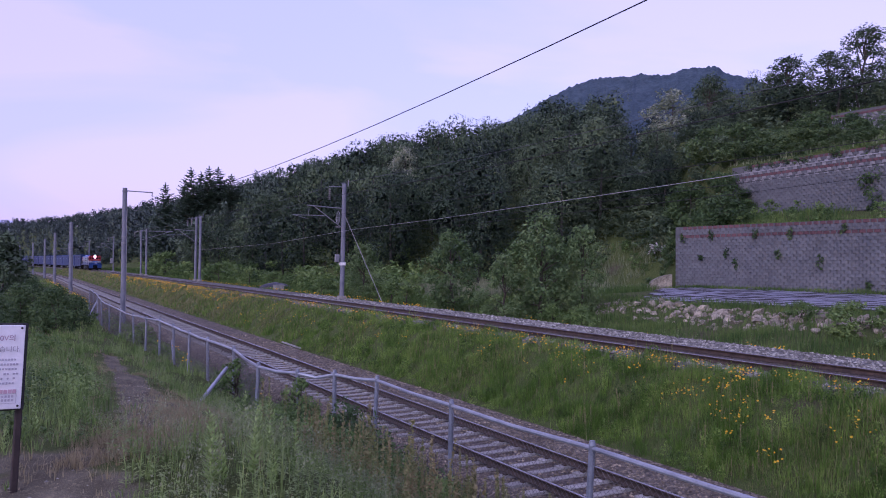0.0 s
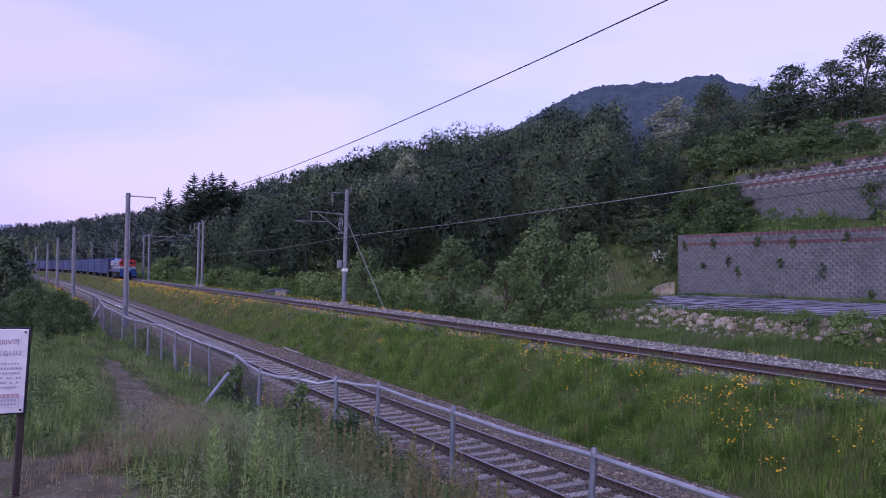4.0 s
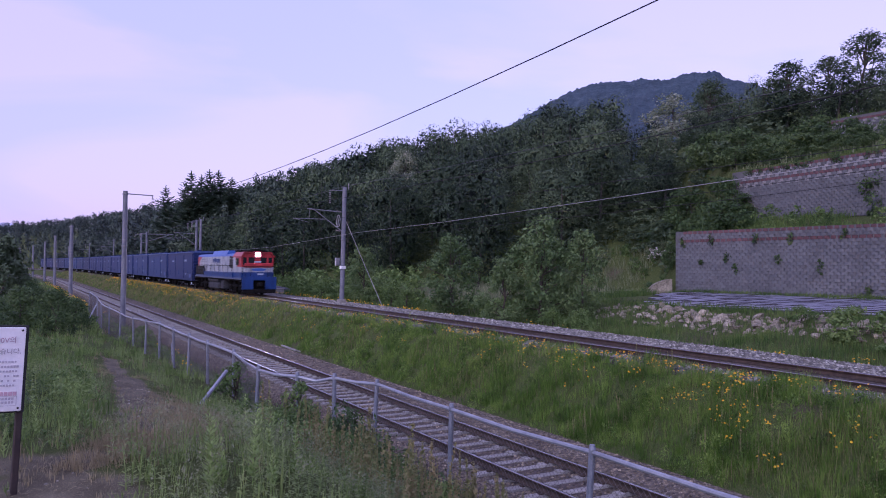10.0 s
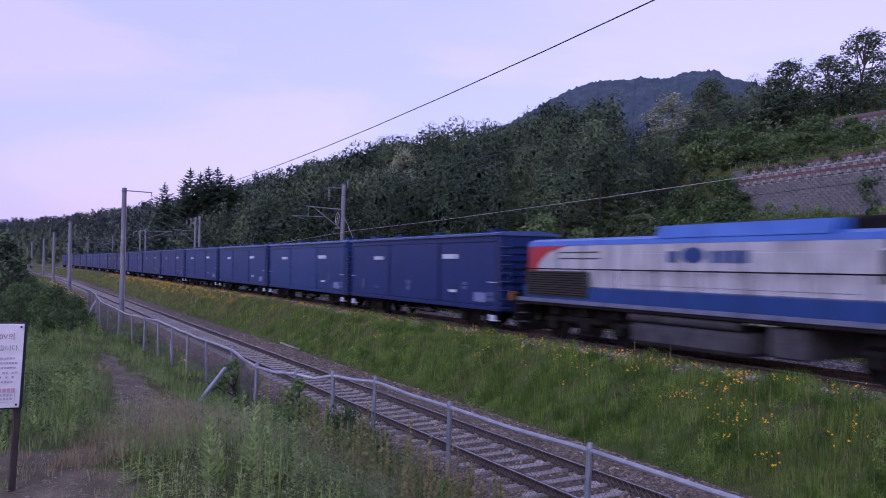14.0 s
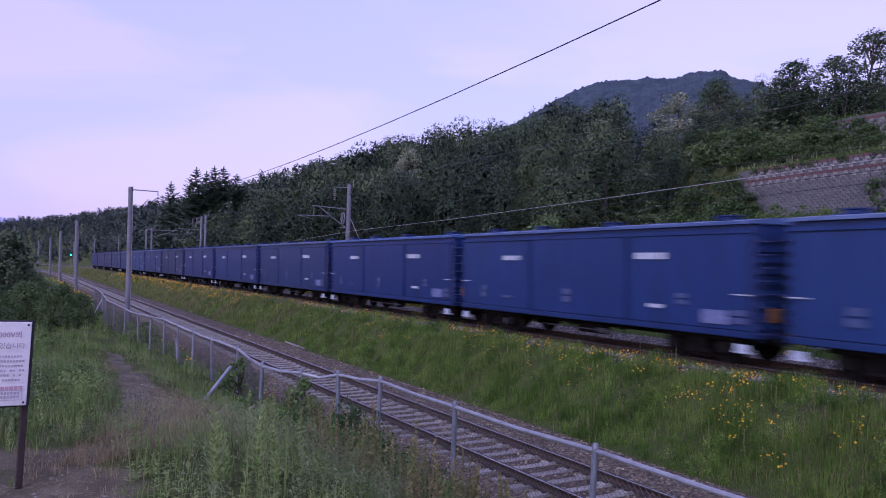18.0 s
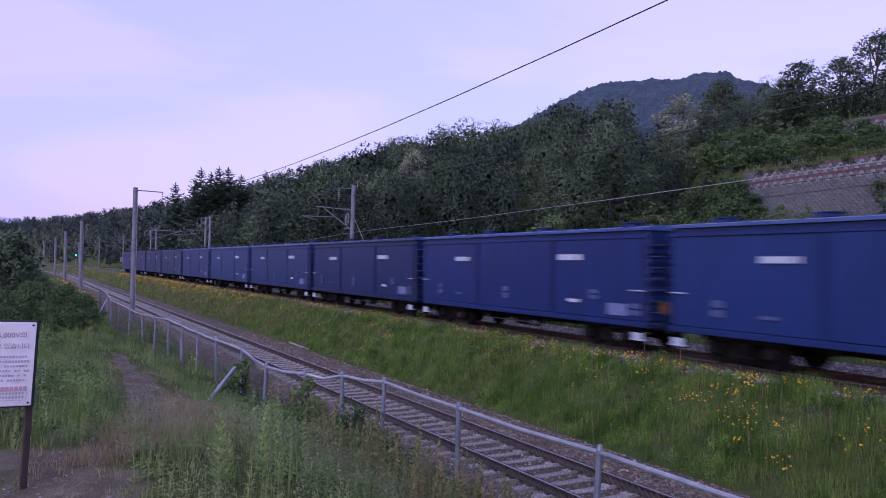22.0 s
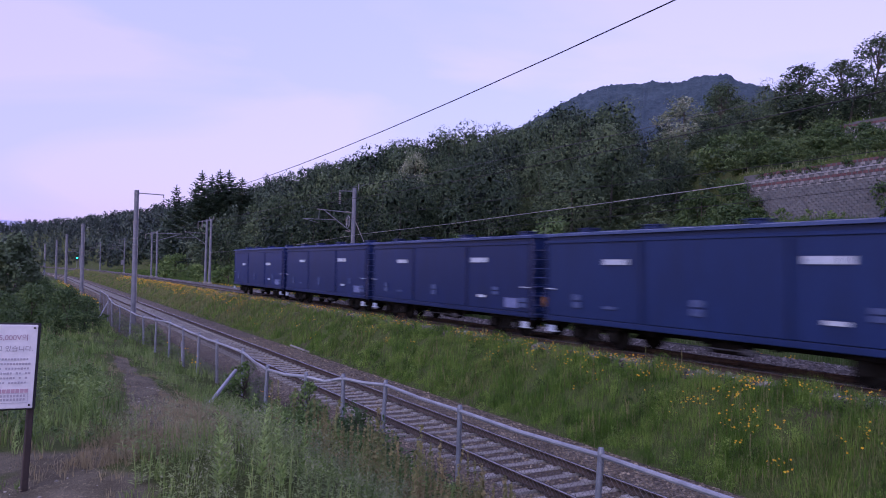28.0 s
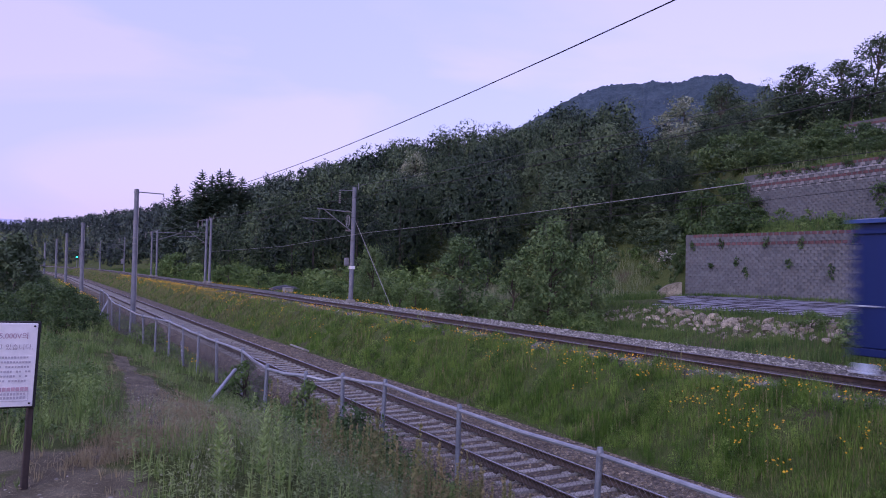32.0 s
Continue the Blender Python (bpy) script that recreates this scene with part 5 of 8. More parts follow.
    for k in range(230):
        x, y = (r.uniform(49, 64), r.uniform(49, 62)) if k < 160 else (r.uniform(39, 48), r.uniform(74, 88))
        if math.hypot(x, y) > 70.5:
            under.append((x, y, float(ground_z(x, y)) - 0.15, r.uniform(0, 6.28), r.uniform(0.5, 1.1), r.uniform(0.4, 0.9), 1.0))
    for k in range(90):
        x, y = r.uniform(58, 115), r.uniform(66, 120)
        under.append((x, y, float(ground_z(x, y)) - 0.2, r.uniform(0, 6.28), r.uniform(1.2, 2.0), r.uniform(0.8, 1.6), 0.6))
    # brush on the terraces
    terraced = []
    for k in range(90):
        t = r.integers(3)
        x, y = (r.uniform(44, 50.8), r.uniform(20, 41)) if t == 0 else (r.uniform(53, 61), r.uniform(22, 46)) if t == 1 else (r.uniform(46, 51), r.uniform(44, 53))
        if x < low_wall_x(y) + 0.6 and t == 0:
            continue
        c = r.uniform(0.3, 0.6) if t == 0 else r.uniform(0.4, 0.9) if t == 1 else r.uniform(0.28, 0.55)
        (terraced if t == 1 else spots).append((x, y, float(ground_z(x, y)) - 0.1, r.uniform(0, 6.28), c, c, 1.0))
    join_copies("terrace_brush", [broadleaf_data(95 + k, 2.6, 3.2, 18, 46, 0.08, 0.02)[0][0] for k in range(3)], terraced, TERRACE_LEAF, "dense green brush on the terraces of the block walls", "brush")
    join_copies("undergrowth", [broadleaf_data(90 + k, 2.6, 3.2, 13, 15, 0.15, 0.02)[0][0] for k in range(3)], under, FOREST, "dark undergrowth beneath the hillside trees", "undergrowth")
    join_copies("brush", brush, spots, BUSH, "low green brush at the foot of the woods", "brush")


make_wall_weeds()
make_woods()
conifer = make_tree("conifer", 5, 19.5, 17.0, 0, 0, 0, PINE, "tall dark conifer standing over the hillside woods", "conifer", "conifers on the hill")
for k, (ang, dist, tip) in enumerate(((11.0, 201, 28.0), (11.7, 206, 27.6), (12.24, 200, 28.4), (12.87, 204, 28.8), (13.79, 199, 26.6), (9.3, 207, 24.6), (11.4, 212, 25.0), (12.5, 211, 26.0), (13.3, 208, 25.6), (14.3, 203, 23.4), (10.6, 205, 24.0))):
    x, y = dist * math.sin(radians(ang)), dist * math.cos(radians(ang))
    high = (tip - 1.0 - float(ground_z(x, y))) / 19.5
    put(conifer, x, y, (1.15, 1.15, high), 50 * k, k > 0)

# trees and bushes that stand alone
WALNUT_LEAF = foliage("walnut_leaf", ((0.03, 0.062, 0.024), (0.076, 0.134, 0.046), (0.155, 0.225, 0.085)), patch=0.4)
green = make_tree("walnut_tree", 21, 5.6, 4.9, 84, 62, 0.105, WALNUT_LEAF, "bushy green tree beside the raised track", "tree", "trees beside the raised track", 0.06, None, (0.06, 0.14), 14)
for k, (x, y, w, h) in enumerate(((25.4, 34.05, 1.0, 1.12), (26.9, 32.4, 0.66, 0.92), (23.4, 34.8, 0.68, 0.72), (23.9, 41.4, 0.98, 0.96), (23.6, 54.5, 0.8, 0.82), (27.5, 36.5, 0.7, 0.75))):
    put(green, x, y, (w, w, h), 70 * k, k > 0)
shrub = make_tree("shrub", 31, 1.5, 2.2, 22, 90, 0.07, BUSH, "low round green shrub beside the raised track", "shrub", "shrubs beside the raised track", 0.02)
for k, (x, y, w, h) in enumerate(((24.07, 29.07, 0.95, 0.9), (23.1, 48.5, 1.3, 1.2), (23.0, 58.0, 1.1, 1.0), (22.8, 45.5, 1.1, 1.1), (25.2, 38.2, 1.0, 0.9), (24.2, 80.0, 1.6, 1.3), (24.4, 31.8, 0.8, 0.8), (22.9, 62.0, 1.2, 1.1),
                                  (23.5, 51.8, 1.2, 1.1), (25.0, 66.0, 1.4, 1.2), (27.6, 17.6, 1.1, 0.9), (29.2, 16.2, 1.3, 1.0), (28.8, 20.6, 0.7, 0.6), (26.6, 15.2, 0.8, 0.6), (24.3, 90.0, 1.8, 1.5), (24.0, 104.0, 2.2, 1.8), (24.1, 146.0, 3.6, 3.0))):
    put(shrub, x, y, (w, w, h), 67 * k, k > 0)
terrace = make_tree("terrace_bush", 33, 3.1, 4.4, 34, 80, 0.13, TERRACE_LEAF, "green bush spilling over the block wall", "bush", "bushes on the walls", 0.02)
for k, (x, y, w, h) in enumerate(((53.0, 49.5, 1.2, 1.3), (55.8, 45.6, 1.0, 1.1), (57.2, 39.2, 1.0, 1.0), (56.2, 49.0, 1.2, 1.2), (56.6, 36.0, 0.9, 0.75), (44.9, 38.6, 1.0, 0.8), (49.8, 29.8, 0.75, 0.95), (57.0, 40.5, 1.1, 0.85), (55.2, 43.0, 0.9, 0.8), (54.2, 41.2, 0.9, 0.62), (54.6, 38.6, 0.85, 0.66), (54.4, 36.4, 0.75, 0.5), (53.4, 44.4, 0.9, 0.7), (55.6, 38.0, 0.9, 0.8), (52.6, 39.8, 0.5, 0.3), (52.3, 37.0, 0.6, 0.35), (52.0, 34.4, 0.5, 0.3), (51.9, 32.2, 0.6, 0.4), (51.6, 41.8, 0.6, 0.4), (53.6, 33.4, 0.7, 0.55), (43.4, 42.0, 0.4, 0.55), (44.8, 43.2, 0.5, 0.6), (42.4, 43.2, 0.35, 0.35), (46.5, 43.8, 0.6, 0.7))):
    put(terrace, x, y, (w, w, h), 81 * k, k > 0)
wall_bush = make_tree("wall_bush", 36, 5.4, 5.6, 60, 80, 0.13, TERRACE_LEAF, "large green bush at the end of the middle block wall", "bush", "bushes on the walls", 0.04)
for k, (x, y, w, h) in enumerate(((50.4, 43.2, 0.95, 1.25), (51.2, 47.2, 1.0, 1.1), (50.6, 41.2, 0.5, 0.45))):
    put(wall_bush, x, y, (w, w, h), 66 * k, k > 0)
tall = make_tree("hill_tree", 35, 11.0, 6.4, 170, 32, 0.13, FOREST, "tall open-crowned tree above the block walls", "tree", "trees above the walls", 0.12, None, (0.05, 0.11), 26)
for k, (x, y, w, h) in enumerate(((67.6, 41.6, 1.15, 0.76), (67.1, 49.2, 1.1, 0.66), (67.7, 45.4, 1.0, 0.62), (70, 37.5, 1.1, 0.85), (70.5, 52.5, 1.0, 0.62), (79.0, 69.5, 1.3, 1.15), (82.5, 70.0, 1.2, 0.95), (95.0, 84.5, 1.4, 1.15), (72.0, 53.0, 1.1, 0.5))):
    put(tall, x, y, (w, w, h), 77 * k, k > 0)
BLOSSOM = foliage("acacia_blossom", ((0.08, 0.12, 0.05), (0.21, 0.25, 0.15), (0.45, 0.47, 0.37)), patch=0.5)
acacia = make_tree("acacia", 37, 10.7, 8.9, 44, 90, 0.2, BLOSSOM, "acacia tree with pale cream blossom in the woods", "tree", "", 0.2)
put(acacia, 86.2, 83.4, (1.3, 1.3, 1.05), 0, False)
second = copy_thing(acacia, pose(52, 105, float(ground_z(52, 105)), 0, 0, 60))
second.scale = (0.8, 0.8, 1.0)

# left bank
def make_ground_cover():
    r = np.random.default_rng(29)
    kinds = [broadleaf_data(100 + k, 0.5, 1.3, 12, 38, 0.036, 0.0)[0][0] for k in range(4)]
    spots = []
    for k in range(85):
        y = 6.5 + 20 * r.random() ** 1.2
        x = r.uniform(-3.6, 0.9)
        if y < 11 and x > -1.2 or abs(x - np.interp(y, [6.6, 8.2, 10, 24], [0.1, 1.35, 1.55, 2.1])) < 0.55:
            continue
        c = r.uniform(0.5, 1.2)
        spots.append((x, y, float(ground_z(x, y)) - 0.05, r.uniform(0, 6.28), c, c * r.uniform(0.6, 1.1), 1.0))
    for k in range(26):
        x, y = r.uniform(3.4, 5.2), r.uniform(8.5, 13.5)
        spots.append((x, y, float(ground_z(x, y)) - 0.05, r.uniform(0, 6.28), 0.8, r.uniform(0.7, 1.2), 1.0))
    join_copies("ground_cover", kinds, spots, BUSH, "broad-leaved green ground cover on the bank", "ground cover")


make_ground_cover()
left_bush = make_tree("roadside_bush", 51, 2.5, 2.9, 60, 60, 0.075, TERRACE_LEAF, "leafy dark green bush on the bank beside the fence", "bush", "bushes on the bank", 0.02)
for k, (x, y, w, h) in enumerate(((1.5, 33.5, 0.7, 0.75), (2.4, 37.5, 0.7, 0.65), (-0.5, 28.0, 0.55, 0.5), (-0.9, 36.0, 0.8, 0.7), (1.8, 45.0, 0.85, 0.75), (2.0, 62.0, 0.8, 0.6), (1.4, 75.0, 1.0, 0.8), (-2.5, 30.0, 0.8, 0.7), (0.3, 40.0, 0.9, 0.8), (-1.4, 22.5, 0.55, 0.5), (-0.4, 18.5, 0.42, 0.36), (-2.2, 17.0, 0.6, 0.5), (1.0, 52.0, 0.9, 0.8))):
    put(left_bush, x, y, (w, w, h), 59 * k, k > 0)
dark = make_tree("bank_tree", 53, 5.5, 5.0, 40, 64, 0.19, FOREST, "dark green tree on the low side of the bank", "tree", "trees below the bank", 0.05)
for k, (x, y, w, h) in enumerate(((-0.7, 60.0, 1.0, 1.0), (-3.2, 56.0, 1.0, 1.0), (-4.5, 75.0, 1.2, 1.2), (-3.0, 95.0, 1.3, 1.2), (-1.4, 52.0, 0.7, 0.8), (-5.5, 110.0, 1.4, 1.3), (-7.0, 130.0, 1.5, 1.3), (0.6, 88.0, 0.7, 0.6), (-8.0, 170.0, 1.6, 1.4))):
    put(dark, x, y, (w, w, h), 73 * k, k > 0, 0.4)
vine = make_tree("fence_creeper", 55, 0.95, 1.0, 26, 55, 0.034, BUSH, "loose green creeper growing over the fence", "creeper", "creepers on the fence", 0.15)
for k, (x, y, w, h) in enumerate(((4.62, 13.5, 0.9, 1.15), (4.35, 17.0, 1.25, 1.2), (4.3, 31.0, 1.2, 0.9))):
    put(vine, x, y, (w, w, h), 73 * k, k > 0)


bramble = make_tree("bramble", 57, 0.8, 1.5, 26, 60, 0.034, TERRACE_LEAF, "dark green bramble tangled on the bank", "bramble", "brambles on the bank", 0.0)
for k, (x, y, w, h) in enumerate(((4.75, 11.6, 1.0, 1.15), (4.5, 10.2, 1.0, 1.0), (5.0, 12.7, 0.8, 0.9), (4.2, 12.3, 0.9, 0.9), (4.9, 9.0, 0.8, 0.7), (-0.75, 8.3, 0.9, 0.6), (-0.35, 9.6, 0.9, 0.55), (-1.3, 9.4, 1.1, 0.7), (-0.3, 11.2, 1.0, 0.6), (-1.0, 7.5, 0.8, 0.5), (-1.6, 11.6, 1.2, 0.8), (-0.1, 13.5, 1.0, 0.6))):
    put(bramble, x, y, (w, w, h), 73 * k, k > 0)


# ---- far mountain ----
def make_mountain():
    """A wooded ridge about 1.3 km off, its crest given by bearing and height, with wrinkled flanks."""
    crest = ((-12, 58), (-2, 66), (2, 64), (8, 60), (20, 120), (28, 170), (32.5, 239), (34.4, 263), (36.1, 284), (38.2, 311), (40.2, 328), (43.1, 332), (45.9, 331), (47.6, 339), (49, 336), (50.2, 321), (51.7, 311), (54.2, 275), (58.7, 223), (70, 103))
    n, k = 900, 60
    verts = []
    bearings = np.linspace(4, 64, n)
    for j in range(k + 1):
        f = j / k
        depth = 650 + 1000 * f
        shape = (f / 0.66) ** 1.6 if f <= 0.66 else 1 - (f - 0.66) * 1.6
        for b in bearings:
            rise = np.interp(b, [c[0] for c in crest], [c[1] for c in crest]) - 1.5
            a = radians(b)
            w = 12 * math.sin(b * 0.7 + 5 * f) * math.sin(f * 3.1) ** 2 * (f < 0.6) + noise.noise((b * 0.5, f * 12, 1.0)) * 4 * (1 - abs(f - 0.66)) + abs(noise.noise((b * 3.2, f * 90, 4.0))) * 8 - 2 + noise.noise((b * 1.1, f * 40, 8.0)) * 5
            verts.append((depth * math.sin(a), depth * math.cos(a), max(-8, rise * shape + w * shape * (0.8 if abs(f - 0.66) < 0.04 else 1) - 9)))
    i = (np.arange(k)[:, None] * n + np.arange(n - 1)[None, :]).ravel()
    ob = new("far_mountain", array_mesh("far_mountain", verts, np.stack([i, i + 1, i + n + 1, i + n], -1), HAZE_BLUE_WOODS))
    tagged(ob, "wooded mountain ridge, tinted blue-green for distance haze", "mountain", kind="structure")
    # a pale ridge on the horizon, at the valley's end
    bearings, vs = np.linspace(-9, 9, 60), []
    for f, h in ((0.0, 0.0), (0.5, 0.75), (1.0, 1.0)):
        for b in bearings:
            rise = np.interp(b, [-9, -2, 0.5, 2.5, 4.5, 9], [222, 230, 220, 208, 192, 90]) + 6 * noise.noise((b * 1.4, f, 2.0))
            vs.append(((3600 + 700 * f) * math.sin(radians(b)), (3600 + 700 * f) * math.cos(radians(b)), rise * h - 30))
    i = (np.arange(2)[:, None] * 60 + np.arange(59)[None, :]).ravel()
    tagged(new("distant_ridge", array_mesh("distant_ridge", vs, np.stack([i, i + 1, i + 61, i + 60], -1), HAZE, True)), "pale blue ridge far off at the end of the valley", "mountain", kind="structure")


# the mountain's woods: aerial haze is mixed into this blue base colour
HAZE_BLUE_WOODS = surface("haze_blue_woods", (0.018, 0.037, 0.056), (0.055, 0.088, 0.118), 0.06, 0.2, 0.95, bump=0.8, depth=6.0)
# horizon ridge: its pale blue is haze painted as surface colour
HAZE = surface("hazy_ridge", (0.42, 0.43, 0.6), (0.46, 0.47, 0.63), 0.002, 0.01, 0.95, bump=0.0)
make_mountain()


# ---- grass, weeds and flowers ----
def blades(x, y, height, width, rng, lean=0.35, z=None, way=None):
    """Blades: two bent steps and a tip each. Returns verts, faces."""
    n = len(x)
    z = ground_z(x, y) - 0.03 if z is None else z
    a, l = rng.uniform(0, 6.283, n) if way is None else way, rng.uniform(0.05, 1, n) ** 1.3 * lean
    d = np.stack([np.cos(a), np.sin(a), np.zeros(n)], -1)
    b = rng.uniform(0, 6.283, n)
    w = np.stack([np.cos(b), np.sin(b), np.zeros(n)], -1) * (width / 2)[:, None]
    p0 = np.stack([x, y, z], -1)
    h = height[:, None]
    up = np.array([0, 0, 1.0])
    p1 = p0 + up * h * 0.5 + d * h * (l * 0.22)[:, None]
    p2 = p0 + up * h * (1 - 0.3 * l[:, None] ** 2) + d * h * (l * 0.9)[:, None]
    v = np.stack([p0 - w, p0 + w, p1 - w * 0.8, p1 + w * 0.8, p2], 1).reshape(-1, 3)
    o = np.arange(n)[:, None] * 5
    f = np.concatenate([o + np.array([[0, 1, 3]]), o + np.array([[0, 3, 2]]), o + np.array([[2, 3, 4]])])
    return v, f


def scatter(u0, u1, s0, s1, density, rng):
    n = int((u1 - u0) * (s1 - s0) * density)
    return rng.uniform(u0, u1, n), rng.uniform(s0, s1, n)


def clumps(u, s, per, spread_m, rng):
    """Grass grows in clumps: each place becomes several blades that lean outwards. Returns u, s, clump number, lean direction."""
    n = len(u)
    idx = np.repeat(np.arange(n), per)
    a = rng.uniform(0, 6.283, n * per)
    d = spread_m * np.abs(rng.normal(size=n * per))
    return u[idx] + d * np.cos(a), s[idx] + d * np.sin(a), idx, a + rng.normal(size=n * per) * 0.6


def place(u, s):
    """Plan places of (u, s); arrays."""
    phi = np.clip(s - BEND_START, 0, None) / BEND_RADIUS
    r = u - BEND_X
    bent = s > BEND_START
    return np.where(bent, BEND_X + r * np.cos(phi), u), np.where(bent, BEND_START + r * np.sin(phi), s)


def grass_sheet(name, pieces, material, label):
    vs, fs, n = [], [], 0
    for v, f in pieces:
        vs.append(v)
        fs.append(f + n)
        n += len(v)
    ob = new(name, array_mesh(name, np.concatenate(vs), np.concatenate(fs), material))
    return tagged(ob, label, "grass", kind="stuff")


def tufts(u, s, rng, patch, cover):
    """Keeps more blades where a patchy noise is high."""
    return rng.random(len(u)) < np.clip(cover + 0.5 * waves(u * 1.0, s * 1.0, patch, 2.0) + 0.25 * waves(u, s, patch * 0.37, 5.0), 0.08, 1)


def make_slope_grass():
    r = np.random.default_rng(12)
    out, pale = [], []
    for s0, s1, dens, wid, per, wide in ((3, 16, 84, 0.0095, 15, 0.08), (16, 30, 54, 0.0125, 14, 0.1), (30, 60, 18, 0.02, 16, 0.12), (60, 110, 7, 0.045, 14, 0.2), (110, 260, 2, 0.09, 12, 0.4)):
        u, s = scatter(12.7, 16.45, s0, s1, dens, r)
        keep = tufts(u, s, r, 0.9, 0.88) & (r.random(len(u)) < np.interp(u, [12.7, 13.05, 16.1, 16.45], [0.2, 1, 1, 0.3]))
        u, s = u[keep], s[keep]
        tall = np.clip(0.27 + 0.2 * waves(u, s, 0.6, 3.0) + 0.1 * r.normal(size=len(u)), 0.08, 0.7) * np.interp(u, [12.4, 13.2, 15.0, 16.0, 16.45], [0.8, 1.15, 0.95, 0.85, 0.5])
        u, s, idx, way = clumps(u, s, per, wide, r)
        x, y = place(u, s)
        h = np.clip(tall[idx] * r.uniform(0.55, 1.15, len(u)), 0.06, 0.8)
        zz = np.where(u > 15.45, 1.22 + np.clip(u - 15.65, 0, 0.3) * 0.35, ground_z(x, y) - 0.03)
        w = wid * r.uniform(0.7, 1.4, len(u))
        hay = (r.random(len(idx)) < np.clip(np.interp(s, [8, 32, 52, 75], [0.05, 0.1, 0.42, 0.75]) + 0.3 * waves(u, s, 1.7, 2.0), 0.02, 0.9))
        out.append(blades(x[~hay], y[~hay], h[~hay], w[~hay], r, 0.55, zz[~hay], way[~hay]))
        pale.append(blades(x[hay], y[hay], h[hay], w[hay], r, 0.6, zz[hay], way[hay]))
    grass_sheet("slope_hay", pale, HAY, "pale flowering grass among the green on the slope")
    grass_sheet("slope_grass", out, GRASS, "lush green grass on the slope between the tracks")


def make_slope_herbs():
    """Low leafy mounds among the grass of the slope."""
    r = np.random.default_rng(33)
    kinds = [broadleaf_data(110 + k, 0.3, 0.55, 9, 24, 0.016, 0.0, (0.12, 0.22))[0][0] for k in range(4)]
    spots = []
    for k in range(460):
        x, y = r.uniform(12.75, 15.9), 4 + 34 * r.random() ** 1.3
        if waves(np.array(x), np.array(y), 1.1, 8.0) > -0.25:
            c = r.uniform(0.6, 1.35) * (1 + 0.012 * y)
            spots.append((x, y, float(ground_z(x, y)) - 0.03, r.uniform(0, 6.28), c, c * r.uniform(0.8, 1.6), 1.0))
    join_copies("slope_herbs", kinds, spots, GRASS, "leafy green herbs in low mounds on the slope", "herbs", 0.22)


def make_verge_grass():
    r = np.random.default_rng(13)
    out = []
    for u0, u1, s0, s1, dens, wid, hh in ((21.1, 27, 7, 30, 115, 0.022, 0.36), (21.1, 27, 30, 60, 60, 0.036, 0.42), (21.0, 31, 60, 110, 28, 0.075, 0.45), (21.0, 33, 110, 260, 5, 0.15, 0.5),
                                          (26, 31.5, 5, 36, 60, 0.025, 0.3), (41, 47, 22, 45, 50, 0.03, 0.3), (27, 40, 40, 60, 50, 0.045, 0.5)):
        u, s = scatter(u0, u1, s0, s1, dens, r)
        keep = tufts(u, s, r, 1.6, 0.7)
        u, s = u[keep], s[keep]
        x, y = place(u, s)
        h = np.clip(hh * (0.85 + 0.45 * waves(x, y, 1.7, 1.0) + 0.3 * r.random(len(u))) * np.interp(u, [21.0, 21.9], [0.45, 1]), 0.06, 1.0)
        out.append(blades(x, y, h, wid * r.uniform(0.7, 1.4, len(u)), r))
    # top edges of the terraces
    for x0, x1, y0, y1 in ((61.9, 63.5, 18, 41),):
        x, y = r.uniform(x0, x1, 1500), r.uniform(y0, y1, 1500)
        out.append(blades(x, y, r.uniform(0.2, 0.6, 1500), np.full(1500, 0.04), r, 0.6))
    y = r.uniform(18, 40.6, 1800)
    x = low_wall_x(y) + r.uniform(0.4, 1.6, 1800)
    out.append(blades(x, y, r.uniform(0.2, 0.55, 1800), np.full(1800, 0.04), r, 0.7))
    y = r.uniform(12, 41, 2000)
    x = r.uniform(49.6, 51.2, 2000)
    out.append(blades(x, y, r.uniform(0.12, 0.4, 2000), np.full(2000, 0.045), r, 0.8))
    x, y = r.uniform(37.5, 42.3, 1800), r.uniform(40.8, 46.5, 1800)
    out.append(blades(x, y, r.uniform(0.2, 0.7, 1800), np.full(1800, 0.045), r, 0.6))
    x, y = r.uniform(44.5, 51, 2200), r.uniform(31, 44, 2200)
    keep = x > low_wall_x(y) + 1.0
    out.append(blades(x[keep], y[keep], r.uniform(0.25, 0.7, int(keep.sum())), np.full(int(keep.sum()), 0.045), r, 0.6))
    y = r.uniform(18, 40.6, 2600)
    x = low_wall_x(y) - r.uniform(0.1, 1.7, 2600)
    out.append(blades(x, y, r.uniform(0.1, 0.4, 2600), np.full(2600, 0.04), r, 0.6))
    x, y = r.uniform(40.5, 51.5, 3600), r.uniform(43.0, 54, 3600)
    keep = waves(x, y, 1.2, 3.0) > -0.3
    hay = [blades(x[keep], y[keep], r.uniform(0.3, 0.9, int(keep.sum())), np.full(int(keep.sum()), 0.045), r, 0.6)]
    y = r.uniform(8, 40, 3000)
    x = r.uniform(30.4, 32.6, 3000)
    out.append(blades(x, y, r.uniform(0.12, 0.4, 3000), np.full(3000, 0.035), r, 0.6))
    n = 5200
    x, y = r.uniform(27.5, 39, n), r.uniform(43, 62, n)
    keep = waves(x, y, 1.6, 3.0) > -0.35
    hay.append(blades(x[keep], y[keep], r.uniform(0.5, 1.5, int(keep.sum())), np.full(int(keep.sum()), 0.05), r, 0.35))
    x, y = r.uniform(50, 60.5, 2600), r.uniform(14, 46, 2600)
    keep = x > mid_wall_x(y) + 0.5
